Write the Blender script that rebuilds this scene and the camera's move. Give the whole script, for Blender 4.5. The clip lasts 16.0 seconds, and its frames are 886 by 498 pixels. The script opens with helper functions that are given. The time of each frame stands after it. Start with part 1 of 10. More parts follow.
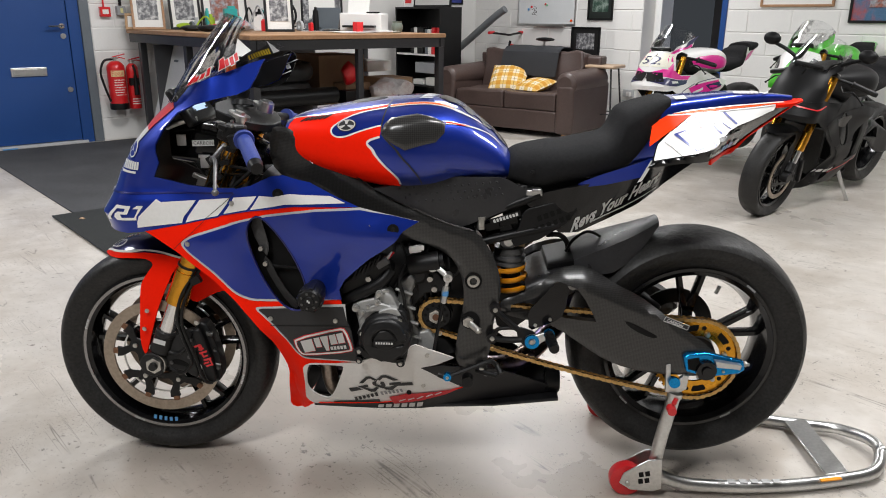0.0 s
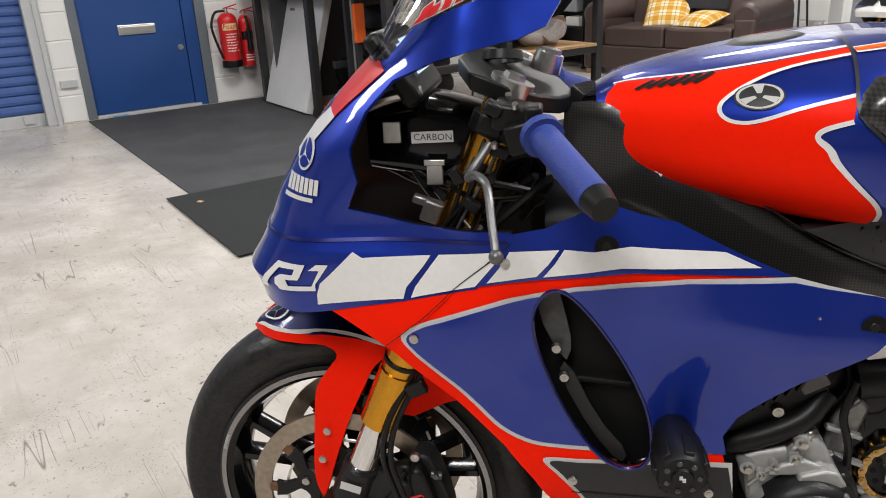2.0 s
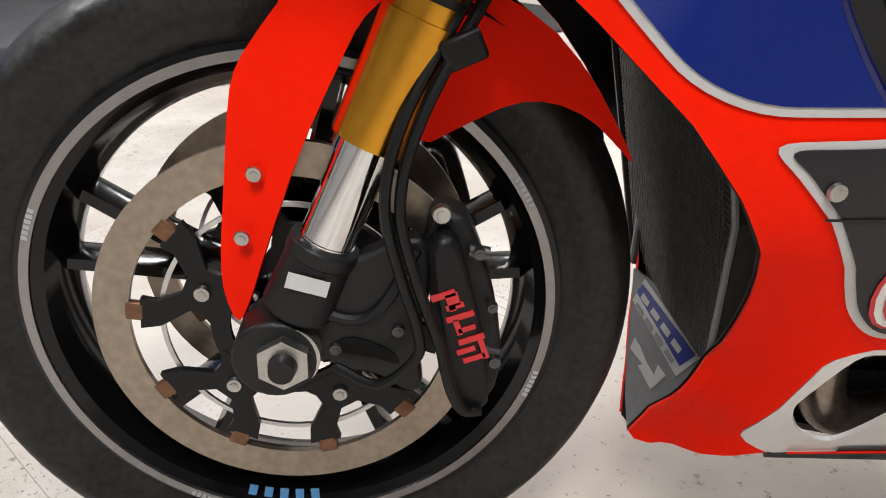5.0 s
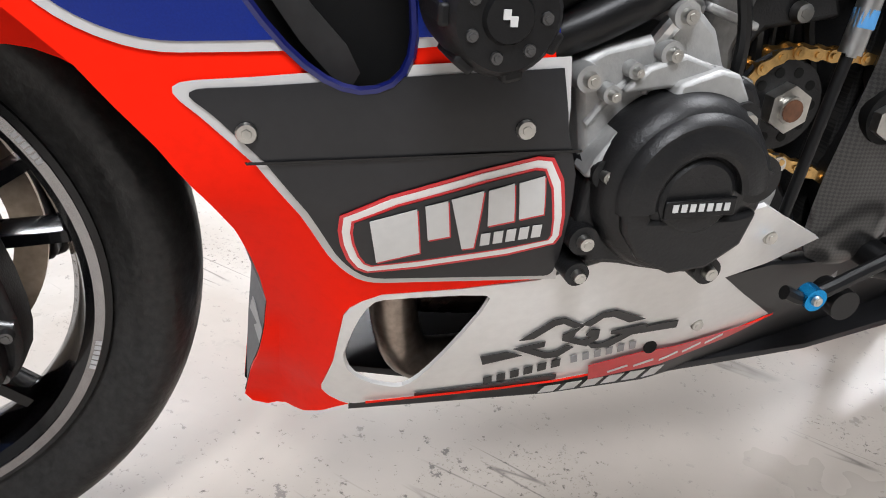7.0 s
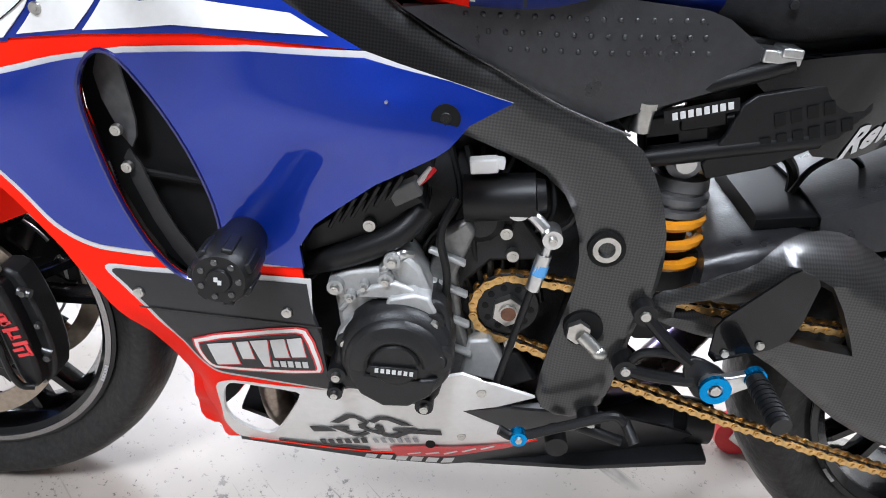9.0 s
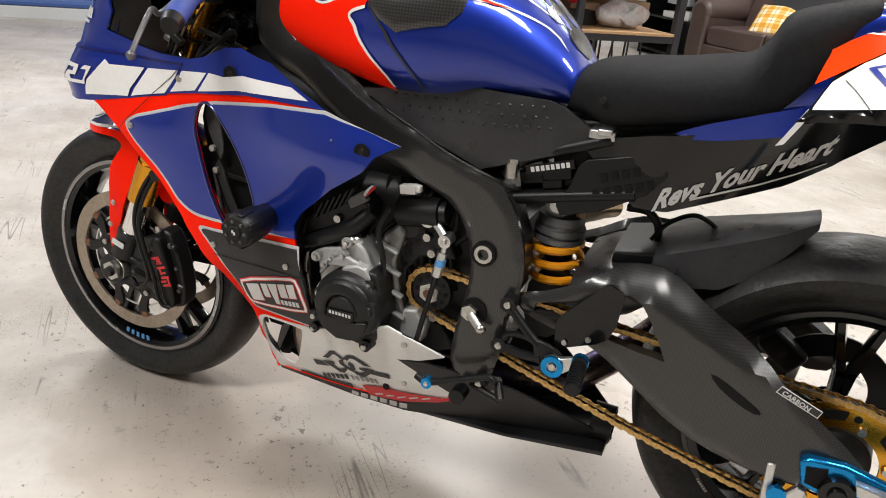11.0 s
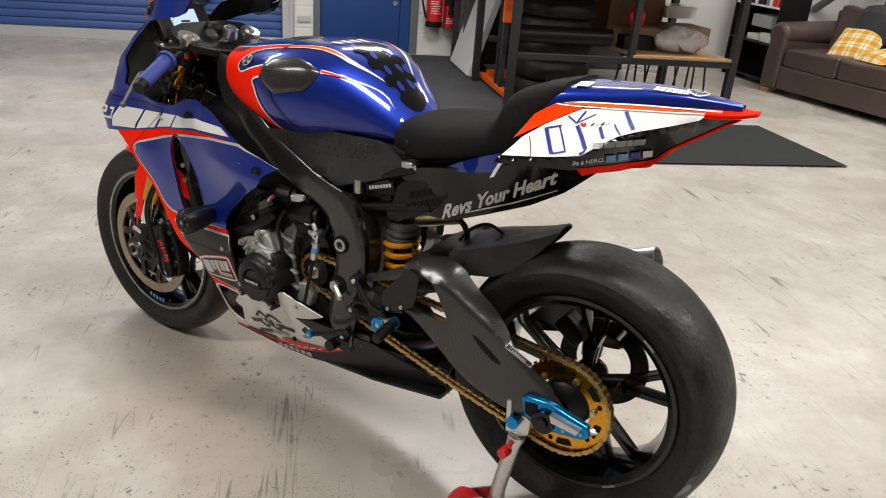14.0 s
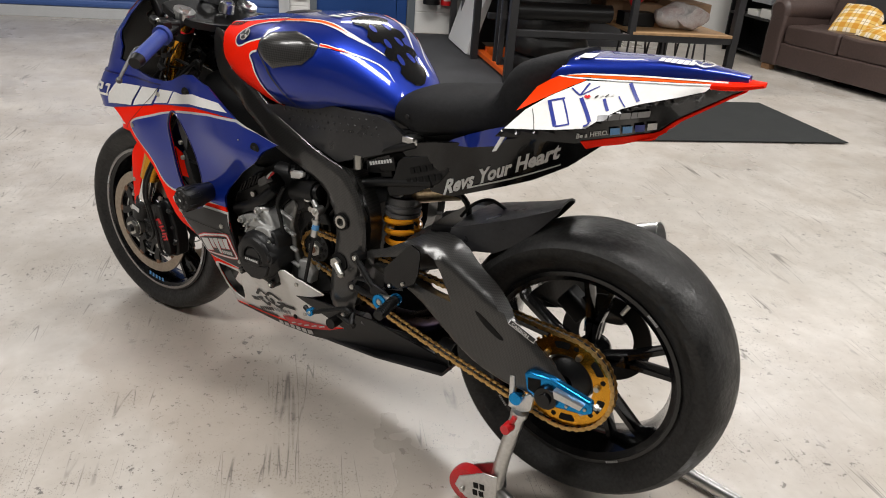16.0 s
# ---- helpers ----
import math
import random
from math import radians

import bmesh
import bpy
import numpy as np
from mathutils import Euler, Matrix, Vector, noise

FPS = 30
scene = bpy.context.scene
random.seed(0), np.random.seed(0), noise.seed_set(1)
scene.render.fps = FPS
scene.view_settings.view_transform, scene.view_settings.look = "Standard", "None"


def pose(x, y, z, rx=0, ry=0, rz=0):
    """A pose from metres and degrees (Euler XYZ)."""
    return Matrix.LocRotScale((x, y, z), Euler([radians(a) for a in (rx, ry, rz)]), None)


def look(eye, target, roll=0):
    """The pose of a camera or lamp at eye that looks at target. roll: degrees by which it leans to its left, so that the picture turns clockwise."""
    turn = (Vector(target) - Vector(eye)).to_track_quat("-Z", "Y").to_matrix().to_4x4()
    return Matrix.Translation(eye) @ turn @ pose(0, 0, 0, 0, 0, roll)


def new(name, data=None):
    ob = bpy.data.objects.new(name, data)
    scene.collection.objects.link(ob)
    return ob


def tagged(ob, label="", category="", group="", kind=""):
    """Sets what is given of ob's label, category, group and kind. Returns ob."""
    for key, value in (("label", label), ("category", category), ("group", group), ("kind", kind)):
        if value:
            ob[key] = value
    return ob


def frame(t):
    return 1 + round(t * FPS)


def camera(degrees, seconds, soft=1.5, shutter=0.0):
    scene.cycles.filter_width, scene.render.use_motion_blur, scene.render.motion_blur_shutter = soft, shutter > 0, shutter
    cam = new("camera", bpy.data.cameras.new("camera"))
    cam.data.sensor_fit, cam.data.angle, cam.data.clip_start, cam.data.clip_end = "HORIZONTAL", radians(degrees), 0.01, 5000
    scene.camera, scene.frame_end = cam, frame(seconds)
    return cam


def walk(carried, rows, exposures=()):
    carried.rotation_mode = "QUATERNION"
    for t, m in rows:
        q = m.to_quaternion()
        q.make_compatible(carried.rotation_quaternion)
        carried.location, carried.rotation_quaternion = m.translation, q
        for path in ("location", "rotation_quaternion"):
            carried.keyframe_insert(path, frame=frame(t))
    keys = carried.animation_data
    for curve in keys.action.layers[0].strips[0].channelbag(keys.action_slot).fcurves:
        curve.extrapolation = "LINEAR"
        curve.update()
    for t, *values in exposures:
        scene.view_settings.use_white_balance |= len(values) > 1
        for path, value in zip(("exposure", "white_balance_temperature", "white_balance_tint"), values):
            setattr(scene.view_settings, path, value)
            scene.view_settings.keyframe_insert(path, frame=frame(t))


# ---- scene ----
cam = camera(61.2, 16.0, 1.0)
PATH = [
    (0, (0.129, -1.927, 1.201), (0.058, -0.018, 0.609), 0.5),
    (0.5, (0.085, -1.851, 1.199), (-0.021, 0.043, 0.565), 1.2),
    (1, (-0.056, -1.617, 1.186), (-0.213, 0.248, 0.482), 1.0),
    (1.5, (-0.224, -1.332, 1.165), (-0.476, 0.515, 0.44), -0.6),
    (2, (-0.37, -1.021, 1.107), (-0.699, 0.816, 0.389), -2.7),
    (2.5, (-0.52, -0.769, 0.958), (-0.783, 1.086, 0.257), -3.5),
    (3, (-0.605, -0.629, 0.798), (-0.787, 1.24, 0.108), -3.5),
    (3.2, (-0.632, -0.606, 0.772), (-0.779, 1.268, 0.09), -3.1),
    (5.3, (-0.621, -0.641, 0.618), (-0.431, 1.152, -0.248), 2.9),
    (5.5, (-0.588, -0.644, 0.611), (-0.362, 1.139, -0.267), 3.1),
    (6, (-0.493, -0.643, 0.617), (-0.18, 1.107, -0.299), 3.2),
    (6.5, (-0.416, -0.644, 0.621), (0.002, 1.082, -0.299), 3.4),
    (7, (-0.358, -0.643, 0.628), (0.128, 1.064, -0.293), 4.1),
    (7.5, (-0.294, -0.678, 0.686), (0.185, 1.023, -0.251), 5.4),
    (8, (-0.207, -0.727, 0.807), (0.14, 0.989, -0.16), 5.9),
    (8.5, (-0.15, -0.803, 0.877), (0.034, 0.945, -0.077), 6.3),
    (9, (-0.045, -0.909, 0.937), (-0.027, 0.863, 0.009), 6.9),
    (9.2, (-0.009, -0.927, 0.956), (-0.058, 0.849, 0.037), 7.2),
    (11.3, (0.596, -1.292, 1.078), (-0.163, 0.403, 0.335), 5.7),
    (11.5, (0.686, -1.318, 1.099), (-0.139, 0.356, 0.38), 5.7),
    (12, (0.96, -1.334, 1.154), (-0.004, 0.27, 0.45), 5.8),
    (12.5, (1.106, -1.386, 1.234), (0.1, 0.181, 0.505), 5.5),
    (13, (1.159, -1.414, 1.275), (0.168, 0.148, 0.515), 4.8),
    (13.5, (1.18, -1.417, 1.277), (0.206, 0.147, 0.5), 4.5),
    (14, (1.184, -1.417, 1.273), (0.221, 0.15, 0.486), 4.5),
    (14.5, (1.187, -1.42, 1.274), (0.225, 0.144, 0.481), 4.4),
    (15, (1.186, -1.418, 1.274), (0.224, 0.141, 0.47), 4.2),
    (15.5, (1.182, -1.415, 1.266), (0.227, 0.141, 0.451), 4.2),
    (16, (1.174, -1.413, 1.257), (0.229, 0.14, 0.424), 4.3),
]
EXPO = [(0, 0.15, 6350, 10), (2, 0.25, 6500, 10), (3.2, 0.32, 6650, 10), (5.5, 0.70, 6300, 11), (6.5, 0.86, 6150, 11), (7.5, 0.98, 5950, 11), (8.2, 1.1, 5700, 10), (9.2, 1.1, 5700, 10), (10, 0.85, 6100, 10), (11.5, 0.4, 6700, 10),
        (12.5, 0.17, 6800, 10), (16, 0.08, 6600, 10)]
walk(cam, [(t, look(eye, target, roll)) for t, eye, target, roll in PATH], EXPO)

# ---- light ----
world = bpy.data.worlds.new("world")
scene.world = world
world.use_nodes = True
world.node_tree.nodes["Background"].inputs[0].default_value = (0.75, 0.82, 0.9, 1)
world.node_tree.nodes["Background"].inputs[1].default_value = 0.05
scene.view_settings.exposure = 0.0

U, V = Vector((0.690, -0.724, 0)), Vector((0.724, 0.690, 0))   # the room's two axes
ROOM = radians(-46.4)                                           # turn of U from x
CEIL = 3.6


def rm(p, q, z=0.0):
    """A place in the room's own axes."""
    return U * p + V * q + Vector((0, 0, z))


def room_pose(p, q, z=0.0, turn=0.0):
    return Matrix.Translation(rm(p, q, z)) @ Matrix.Rotation(ROOM + radians(turn), 4, "Z")


LIGHTS = [(-3.4, -2.2), (-3.4, 1.2), (-3.4, 4.4), (0.9, -2.2), (0.9, 1.2), (0.9, 4.4)]
for lp, lq in LIGHTS:
    lamp = bpy.data.lights.new("ceiling_lamp", "AREA")
    lamp.shape, lamp.size, lamp.size_y, lamp.energy, lamp.color = "RECTANGLE", 1.7, 0.5, 78, (1.0, 0.985, 0.965)
    new("ceiling_lamp", lamp).matrix_world = room_pose(lp, lq, CEIL - 0.42, 90)

# ---- materials ----


def mat(name, col, rough=0.5, metal=0.0, coat=0.0, var=0.12, scale=6.0, fine=120.0, bump=0.0, bump_scale=200.0, spec=0.5, rvar=0.1, col2=None, mix=(0.45, 0.62)):
    """Principled surface with colour and gloss varying at two scales, a fine relief and, with col2, patches of a second colour."""
    m = bpy.data.materials.new(name)
    m.use_nodes = True
    n, l = m.node_tree.nodes, m.node_tree.links
    b = n["Principled BSDF"]
    b.inputs["Metallic"].default_value = metal
    b.inputs["Coat Weight"].default_value = coat
    b.inputs["Coat Roughness"].default_value = 0.035
    b.inputs["Specular IOR Level"].default_value = spec
    tc = n.new("ShaderNodeTexCoord")
    a = n.new("ShaderNodeTexNoise")
    a.inputs["Scale"].default_value, a.inputs["Detail"].default_value = scale, 6
    f = n.new("ShaderNodeTexNoise")
    f.inputs["Scale"].default_value, f.inputs["Detail"].default_value = fine, 3
    l.new(tc.outputs["Object"], a.inputs["Vector"]), l.new(tc.outputs["Object"], f.inputs["Vector"])
    add = n.new("ShaderNodeMath")
    add.operation = "MULTIPLY_ADD"
    add.inputs[1].default_value = 0.6
    l.new(a.outputs["Fac"], add.inputs[0]), l.new(f.outputs["Fac"], add.inputs[2])
    ramp = n.new("ShaderNodeMapRange")
    ramp.inputs["From Min"].default_value, ramp.inputs["From Max"].default_value = 0.5, 1.1
    ramp.inputs["To Min"].default_value, ramp.inputs["To Max"].default_value = 1 - var, 1 + var
    l.new(add.outputs[0], ramp.inputs["Value"])
    mul = n.new("ShaderNodeVectorMath")
    mul.operation = "SCALE"
    mul.inputs[0].default_value = col[:3]
    if col2:
        mx = n.new("ShaderNodeMix")
        mx.data_type = "RGBA"
        mx.inputs["A"].default_value, mx.inputs["B"].default_value = (*col, 1), (*col2, 1)
        mr = n.new("ShaderNodeMapRange")
        mr.inputs["From Min"].default_value, mr.inputs["From Max"].default_value = mix
        l.new(a.outputs["Fac"], mr.inputs["Value"]), l.new(mr.outputs["Result"], mx.inputs["Factor"])
        l.new(mx.outputs["Result"], mul.inputs[0])
    l.new(ramp.outputs["Result"], mul.inputs["Scale"])
    l.new(mul.outputs["Vector"], b.inputs["Base Color"])
    rr = n.new("ShaderNodeMapRange")
    rr.inputs["From Min"].default_value, rr.inputs["From Max"].default_value = 0.3, 0.7
    rr.inputs["To Min"].default_value, rr.inputs["To Max"].default_value = max(0.02, rough * (1 - rvar)), min(1, rough * (1 + rvar))
    l.new(a.outputs["Fac"], rr.inputs["Value"]), l.new(rr.outputs["Result"], b.inputs["Roughness"])
    if bump:
        bt = n.new("ShaderNodeTexNoise")
        bt.inputs["Scale"].default_value, bt.inputs["Detail"].default_value = bump_scale, 4
        l.new(tc.outputs["Object"], bt.inputs["Vector"])
        bn = n.new("ShaderNodeBump")
        bn.inputs["Strength"].default_value, bn.inputs["Distance"].default_value = bump, 0.002
        l.new(bt.outputs["Fac"], bn.inputs["Height"]), l.new(bn.outputs["Normal"], b.inputs["Normal"])
    return m


def carbon_mat(name="carbon_fibre", scale=400, hi=0.030):
    m = mat(name, (0.012, 0.012, 0.012), 0.32, coat=0.5, var=0.2, spec=0.5)
    n, l = m.node_tree.nodes, m.node_tree.links
    b = n["Principled BSDF"]
    tc = n.new("ShaderNodeTexCoord")
    mp = n.new("ShaderNodeMapping")
    mp.inputs["Rotation"].default_value = (0, radians(45), 0)
    l.new(tc.outputs["Object"], mp.inputs["Vector"])
    ck = n.new("ShaderNodeTexChecker")
    ck.inputs["Scale"].default_value = scale
    ck.inputs["Color1"].default_value, ck.inputs["Color2"].default_value = (0.010, 0.0098, 0.0095, 1), (hi, hi * 0.97, hi * 0.93, 1)
    sep = n.new("ShaderNodeSeparateXYZ")
    com = n.new("ShaderNodeCombineXYZ")
    com.inputs["Y"].default_value = 0.00123
    l.new(mp.outputs["Vector"], sep.inputs[0]), l.new(sep.outputs["X"], com.inputs["X"]), l.new(sep.outputs["Z"], com.inputs["Z"])
    l.new(com.outputs[0], ck.inputs["Vector"]), l.new(ck.outputs["Color"], b.inputs["Base Color"])
    b.inputs["Coat Roughness"].default_value = 0.16
    b.inputs["Metallic"].default_value = 0.1
    return m


def floor_mat():
    m = mat("painted_concrete", (0.555, 0.520, 0.478), 0.36, var=0.10, scale=0.9, fine=9, rvar=0.5, bump=0.12, bump_scale=30)
    n, l = m.node_tree.nodes, m.node_tree.links
    b = n["Principled BSDF"]
    prev = b.inputs["Base Color"].links[0].from_socket
    tc = n.new("ShaderNodeTexCoord")

    def noise_of(scale, detail, rough=0.5, stretch=None, turn=0):
        t = n.new("ShaderNodeTexNoise")
        t.inputs["Scale"].default_value, t.inputs["Detail"].default_value, t.inputs["Roughness"].default_value = scale, detail, rough
        src = tc.outputs["Object"]
        if stretch:
            mp = n.new("ShaderNodeMapping")
            mp.inputs["Rotation"].default_value, mp.inputs["Scale"].default_value = (0, 0, radians(turn)), stretch
            l.new(src, mp.inputs["Vector"])
            src = mp.outputs["Vector"]
        l.new(src, t.inputs["Vector"])
        return t.outputs["Fac"]

    def span(v, lo, hi, top=1.0, bottom=0.0):
        r = n.new("ShaderNodeMapRange")
        r.inputs["From Min"].default_value, r.inputs["From Max"].default_value, r.inputs["To Min"].default_value, r.inputs["To Max"].default_value = lo, hi, bottom, top
        l.new(v, r.inputs["Value"])
        return r.outputs["Result"]

    def calc(op, a, c):
        q = n.new("ShaderNodeMath")
        q.operation = op
        for k, v in enumerate((a, c)):
            if isinstance(v, float):
                q.inputs[k].default_value = v
            else:
                l.new(v, q.inputs[k])
        return q.outputs[0]

    def hairline(scale, turn, stretch, width):
        d = calc("ABSOLUTE", calc("SUBTRACT", noise_of(scale, 2, 0.5, stretch, turn), 0.5), 0.0)
        return span(d, 0.0, width, 0.0, 1.0)

    where = span(noise_of(1.3, 4, 0.6), 0.38, 0.54)
    where2 = span(noise_of(2.1, 3, 0.6, (1, 1, 1), 50), 0.46, 0.60)
    specks = calc("MAXIMUM", calc("MULTIPLY", span(noise_of(150, 4, 0.75), 0.58, 0.62), span(noise_of(3.4, 5, 0.65), 0.54, 0.60)), calc("MULTIPLY", span(noise_of(60, 6, 0.75), 0.60, 0.64), where))
    # brown oval in the floor colour: the motorcycle's shade and reflection, painted in
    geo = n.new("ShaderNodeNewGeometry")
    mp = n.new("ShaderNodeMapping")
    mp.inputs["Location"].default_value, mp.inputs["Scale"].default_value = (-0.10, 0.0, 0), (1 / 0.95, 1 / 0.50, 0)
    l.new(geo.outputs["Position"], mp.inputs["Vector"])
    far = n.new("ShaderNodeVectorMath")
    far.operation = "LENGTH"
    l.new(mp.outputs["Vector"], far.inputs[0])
    bike_shade = span(calc("ADD", far.outputs["Value"], calc("MULTIPLY", noise_of(2.2, 4, 0.55), 0.9)), 1.42, 1.50, 0.0, 0.55)
    chip = calc("MULTIPLY", span(noise_of(24, 6, 0.7), 0.610, 0.635), where2)
    lines = calc("MULTIPLY", calc("MAXIMUM", hairline(1.3, 25, (0.35, 5.5, 1), 0.005), hairline(1.6, -48, (0.3, 6.5, 1), 0.0042)), span(noise_of(3.6, 4), 0.53, 0.60))
    stain = span(noise_of(0.8, 6, 0.66), 0.46, 0.62, 0.55)
    cloud = span(noise_of(3.2, 8, 0.72), 0.38, 0.68, 0.75)
    smear = span(noise_of(1.6, 5, 0.5, (1.2, 18, 1), 40), 0.64, 0.74, 0.35)
    for fac, c in ((bike_shade, (0.40, 0.335, 0.275)), (cloud, (0.43, 0.388, 0.34)), (stain, (0.37, 0.322, 0.272)), (smear, (0.30, 0.27, 0.23)), (calc("MULTIPLY", lines, 0.85), (0.14, 0.125, 0.11)), (calc("MULTIPLY", specks, 0.9), (0.12, 0.105, 0.09)), (chip, (0.15, 0.135, 0.12))):
        mx = n.new("ShaderNodeMix")
        mx.data_type = "RGBA"
        mx.inputs["B"].default_value = (*c, 1)
        l.new(fac, mx.inputs["Factor"]), l.new(prev, mx.inputs["A"])
        prev = mx.outputs["Result"]
    l.new(prev, b.inputs["Base Color"])
    return m


def glass_mat(name, col, alpha=0.3, rough=0.03):
    m = bpy.data.materials.new(name)
    m.use_nodes = True
    n, l = m.node_tree.nodes, m.node_tree.links
    out = n["Material Output"]
    n.remove(n["Principled BSDF"])
    tr = n.new("ShaderNodeBsdfTransparent")
    tr.inputs[0].default_value = (*col, 1)
    gl = n.new("ShaderNodeBsdfGlossy")
    gl.inputs["Roughness"].default_value = rough
    fr = n.new("ShaderNodeFresnel")
    mx = n.new("ShaderNodeMixShader")
    l.new(fr.outputs[0], mx.inputs[0]), l.new(tr.outputs[0], mx.inputs[1]), l.new(gl.outputs[0], mx.inputs[2]), l.new(mx.outputs[0], out.inputs[0])
    return m


BLUE = mat("metallic_blue_paint", (0.005, 0.028, 0.31), 0.37, metal=0.62, coat=1.0, var=0.14, scale=3, fine=900, spec=0.3)
NAVY = mat("dark_blue_paint", (0.005, 0.009, 0.11), 0.3, metal=0.3, coat=0.75, var=0.12, scale=3, fine=900, spec=0.3)
ORANGE = mat("fluorescent_red_orange_paint", (1.0, 0.016, 0.002), 0.42, coat=0.0, var=0.05, scale=3, spec=0.05)
FLASH = mat("orange_tail_paint", (1.0, 0.045, 0.003), 0.38, coat=0.08, var=0.05, scale=3, spec=0.1)
ORANGE2 = mat("orange_stripe_paint", (1.0, 0.10, 0.004), 0.36, coat=0.12, var=0.05, scale=3, spec=0.15)
WHITE = mat("white_gloss_paint", (0.80, 0.79, 0.77), 0.3, coat=0.5, var=0.04, scale=4)
SILVER = mat("silver_grey_line", (0.55, 0.54, 0.53), 0.4, coat=0.3, var=0.05)
BLACKG = mat("black_gloss_paint", (0.004, 0.004, 0.0045), 0.16, coat=0.3, var=0.2, spec=0.25)
BLACKM = mat("black_satin_plastic", (0.005, 0.005, 0.0054), 0.42, var=0.25, bump=0.08, bump_scale=500, spec=0.32)
CHARC = mat("charcoal_satin_paint", (0.020, 0.020, 0.0215), 0.38, var=0.12, scale=9, spec=0.35)
CARBON = carbon_mat()
CARBON2 = carbon_mat("coarse_carbon_fibre", 300, 0.036)
GREYM = mat("mid_grey_print", (0.28, 0.28, 0.29), 0.4, var=0.08)
COVER = mat("worn_satin_cover", (0.022, 0.022, 0.024), 0.36, var=0.25, scale=25, bump=0.15, bump_scale=350, spec=0.6, rvar=0.3)
DUCT = mat("matt_duct_black", (0.004, 0.004, 0.004), 0.6, var=0.2, spec=0.2)
GOLD = mat("gold_anodised_aluminium", (0.72, 0.34, 0.035), 0.26, metal=1.0, var=0.1)
GOLDC = mat("brass_chain_links", (0.56, 0.36, 0.14), 0.34, metal=1.0, var=0.3, scale=60)
ALU = mat("brushed_aluminium", (0.62, 0.62, 0.61), 0.32, metal=1.0, var=0.12, scale=20)
STEEL = mat("zinc_steel_bolt", (0.5, 0.49, 0.46), 0.34, metal=1.0, var=0.2, scale=40)
CHROME = mat("polished_fork_tube", (0.8, 0.8, 0.8), 0.08, metal=1.0, var=0.05)
CAST = mat("silver_engine_casting", (0.44, 0.44, 0.43), 0.58, metal=0.6, var=0.12, bump=0.2, bump_scale=420)
DCAST = mat("black_engine_casting", (0.010, 0.010, 0.0105), 0.42, var=0.2, bump=0.2, bump_scale=420, spec=0.35)
RUBBER = mat("slick_tyre_rubber", (0.017, 0.0165, 0.016), 0.48, var=0.6, scale=16, fine=140, bump=0.9, bump_scale=70, spec=0.32, rvar=0.35)
HOSE = mat("black_rubber_hose", (0.004, 0.004, 0.004), 0.42, var=0.2, spec=0.35)
FOAM = mat("black_seat_foam", (0.014, 0.014, 0.0148), 0.85, var=0.25, bump=0.4, bump_scale=900, spec=0.15)
SCREEN = glass_mat("smoked_clear_screen", (0.95, 0.955, 0.96))
REDC = mat("red_gloss_plastic", (0.62, 0.015, 0.02), 0.35, coat=0.3, var=0.08)
YELLOW = mat("yellow_spring_paint", (0.85, 0.33, 0.01), 0.3, coat=0.4, var=0.06)
BLUEA = mat("blue_anodised_aluminium", (0.015, 0.26, 0.62), 0.25, metal=0.9, var=0.1)
GRIP = mat("blue_rubber_grip", (0.022, 0.045, 0.24), 0.6, var=0.15, bump=0.3, bump_scale=300)
RUST = mat("rusty_bobbin_steel", (0.20, 0.10, 0.055), 0.45, metal=0.6, var=0.3, scale=60)
DSTEEL = mat("dark_steel_bolt", (0.12, 0.12, 0.12), 0.35, metal=0.9, var=0.2)
DISC = mat("worn_brake_disc_steel", (0.36, 0.30, 0.24), 0.34, metal=0.9, var=0.2, scale=18)
MESHM = mat("radiator_core", (0.05, 0.05, 0.048), 0.5, metal=0.6, var=0.3)
HEAT = mat("heat_tinted_titanium", (0.22, 0.17, 0.15), 0.28, metal=1.0, var=0.25, scale=14, col2=(0.12, 0.10, 0.22))
GREYD = mat("pale_grey_decal", (0.62, 0.62, 0.61), 0.4, var=0.05)
SKY = mat("pale_blue_decal", (0.09, 0.30, 0.62), 0.4, var=0.05)
DBLUE = mat("blue_decal_stripe", (0.02, 0.035, 0.25), 0.35, coat=0.4, var=0.05)

# ---- building helpers ----
from mathutils import geometry


def part(name, bm, material, parent=None, label="", smooth=True, bevel=0.0, seg=2):
    """Link a bmesh as one mesh object, under a thing or a part if one is given."""
    me = bpy.data.meshes.new(name)
    bmesh.ops.recalc_face_normals(bm, faces=bm.faces)
    if smooth:
        for f in bm.faces:
            f.smooth = True
        for e in bm.edges:
            if len(e.link_faces) == 2 and e.calc_face_angle(0) > 0.6:
                e.smooth = False
    bm.to_mesh(me)
    bm.free()
    me.materials.append(material)
    ob = new(name, me)
    if parent is not None:
        ob.parent = parent
    if label:
        ob["label"] = label
    if bevel:
        md = ob.modifiers.new("bevel", "BEVEL")
        md.width, md.segments, md.limit_method, md.angle_limit = bevel, seg, "ANGLE", radians(40)
    return ob


def thing(name, m, label, category, group="", kind=""):
    ob = new(name)
    ob.matrix_world = m
    ob.empty_display_size = 0.1
    return tagged(ob, label, category, group, kind)


def B():
    return bmesh.new()


def box(bm, c, s, rot=None):
    m = Matrix.Translation(c) @ (rot.to_4x4() if rot else Matrix()) @ Matrix.Diagonal((*s, 1))
    bmesh.ops.create_cube(bm, size=1, matrix=m)
    return bm


def axis_pose(a, b):
    a, b = Vector(a), Vector(b)
    d = b - a
    return Matrix.Translation((a + b) / 2) @ d.to_track_quat("Z", "Y").to_matrix().to_4x4(), d.length


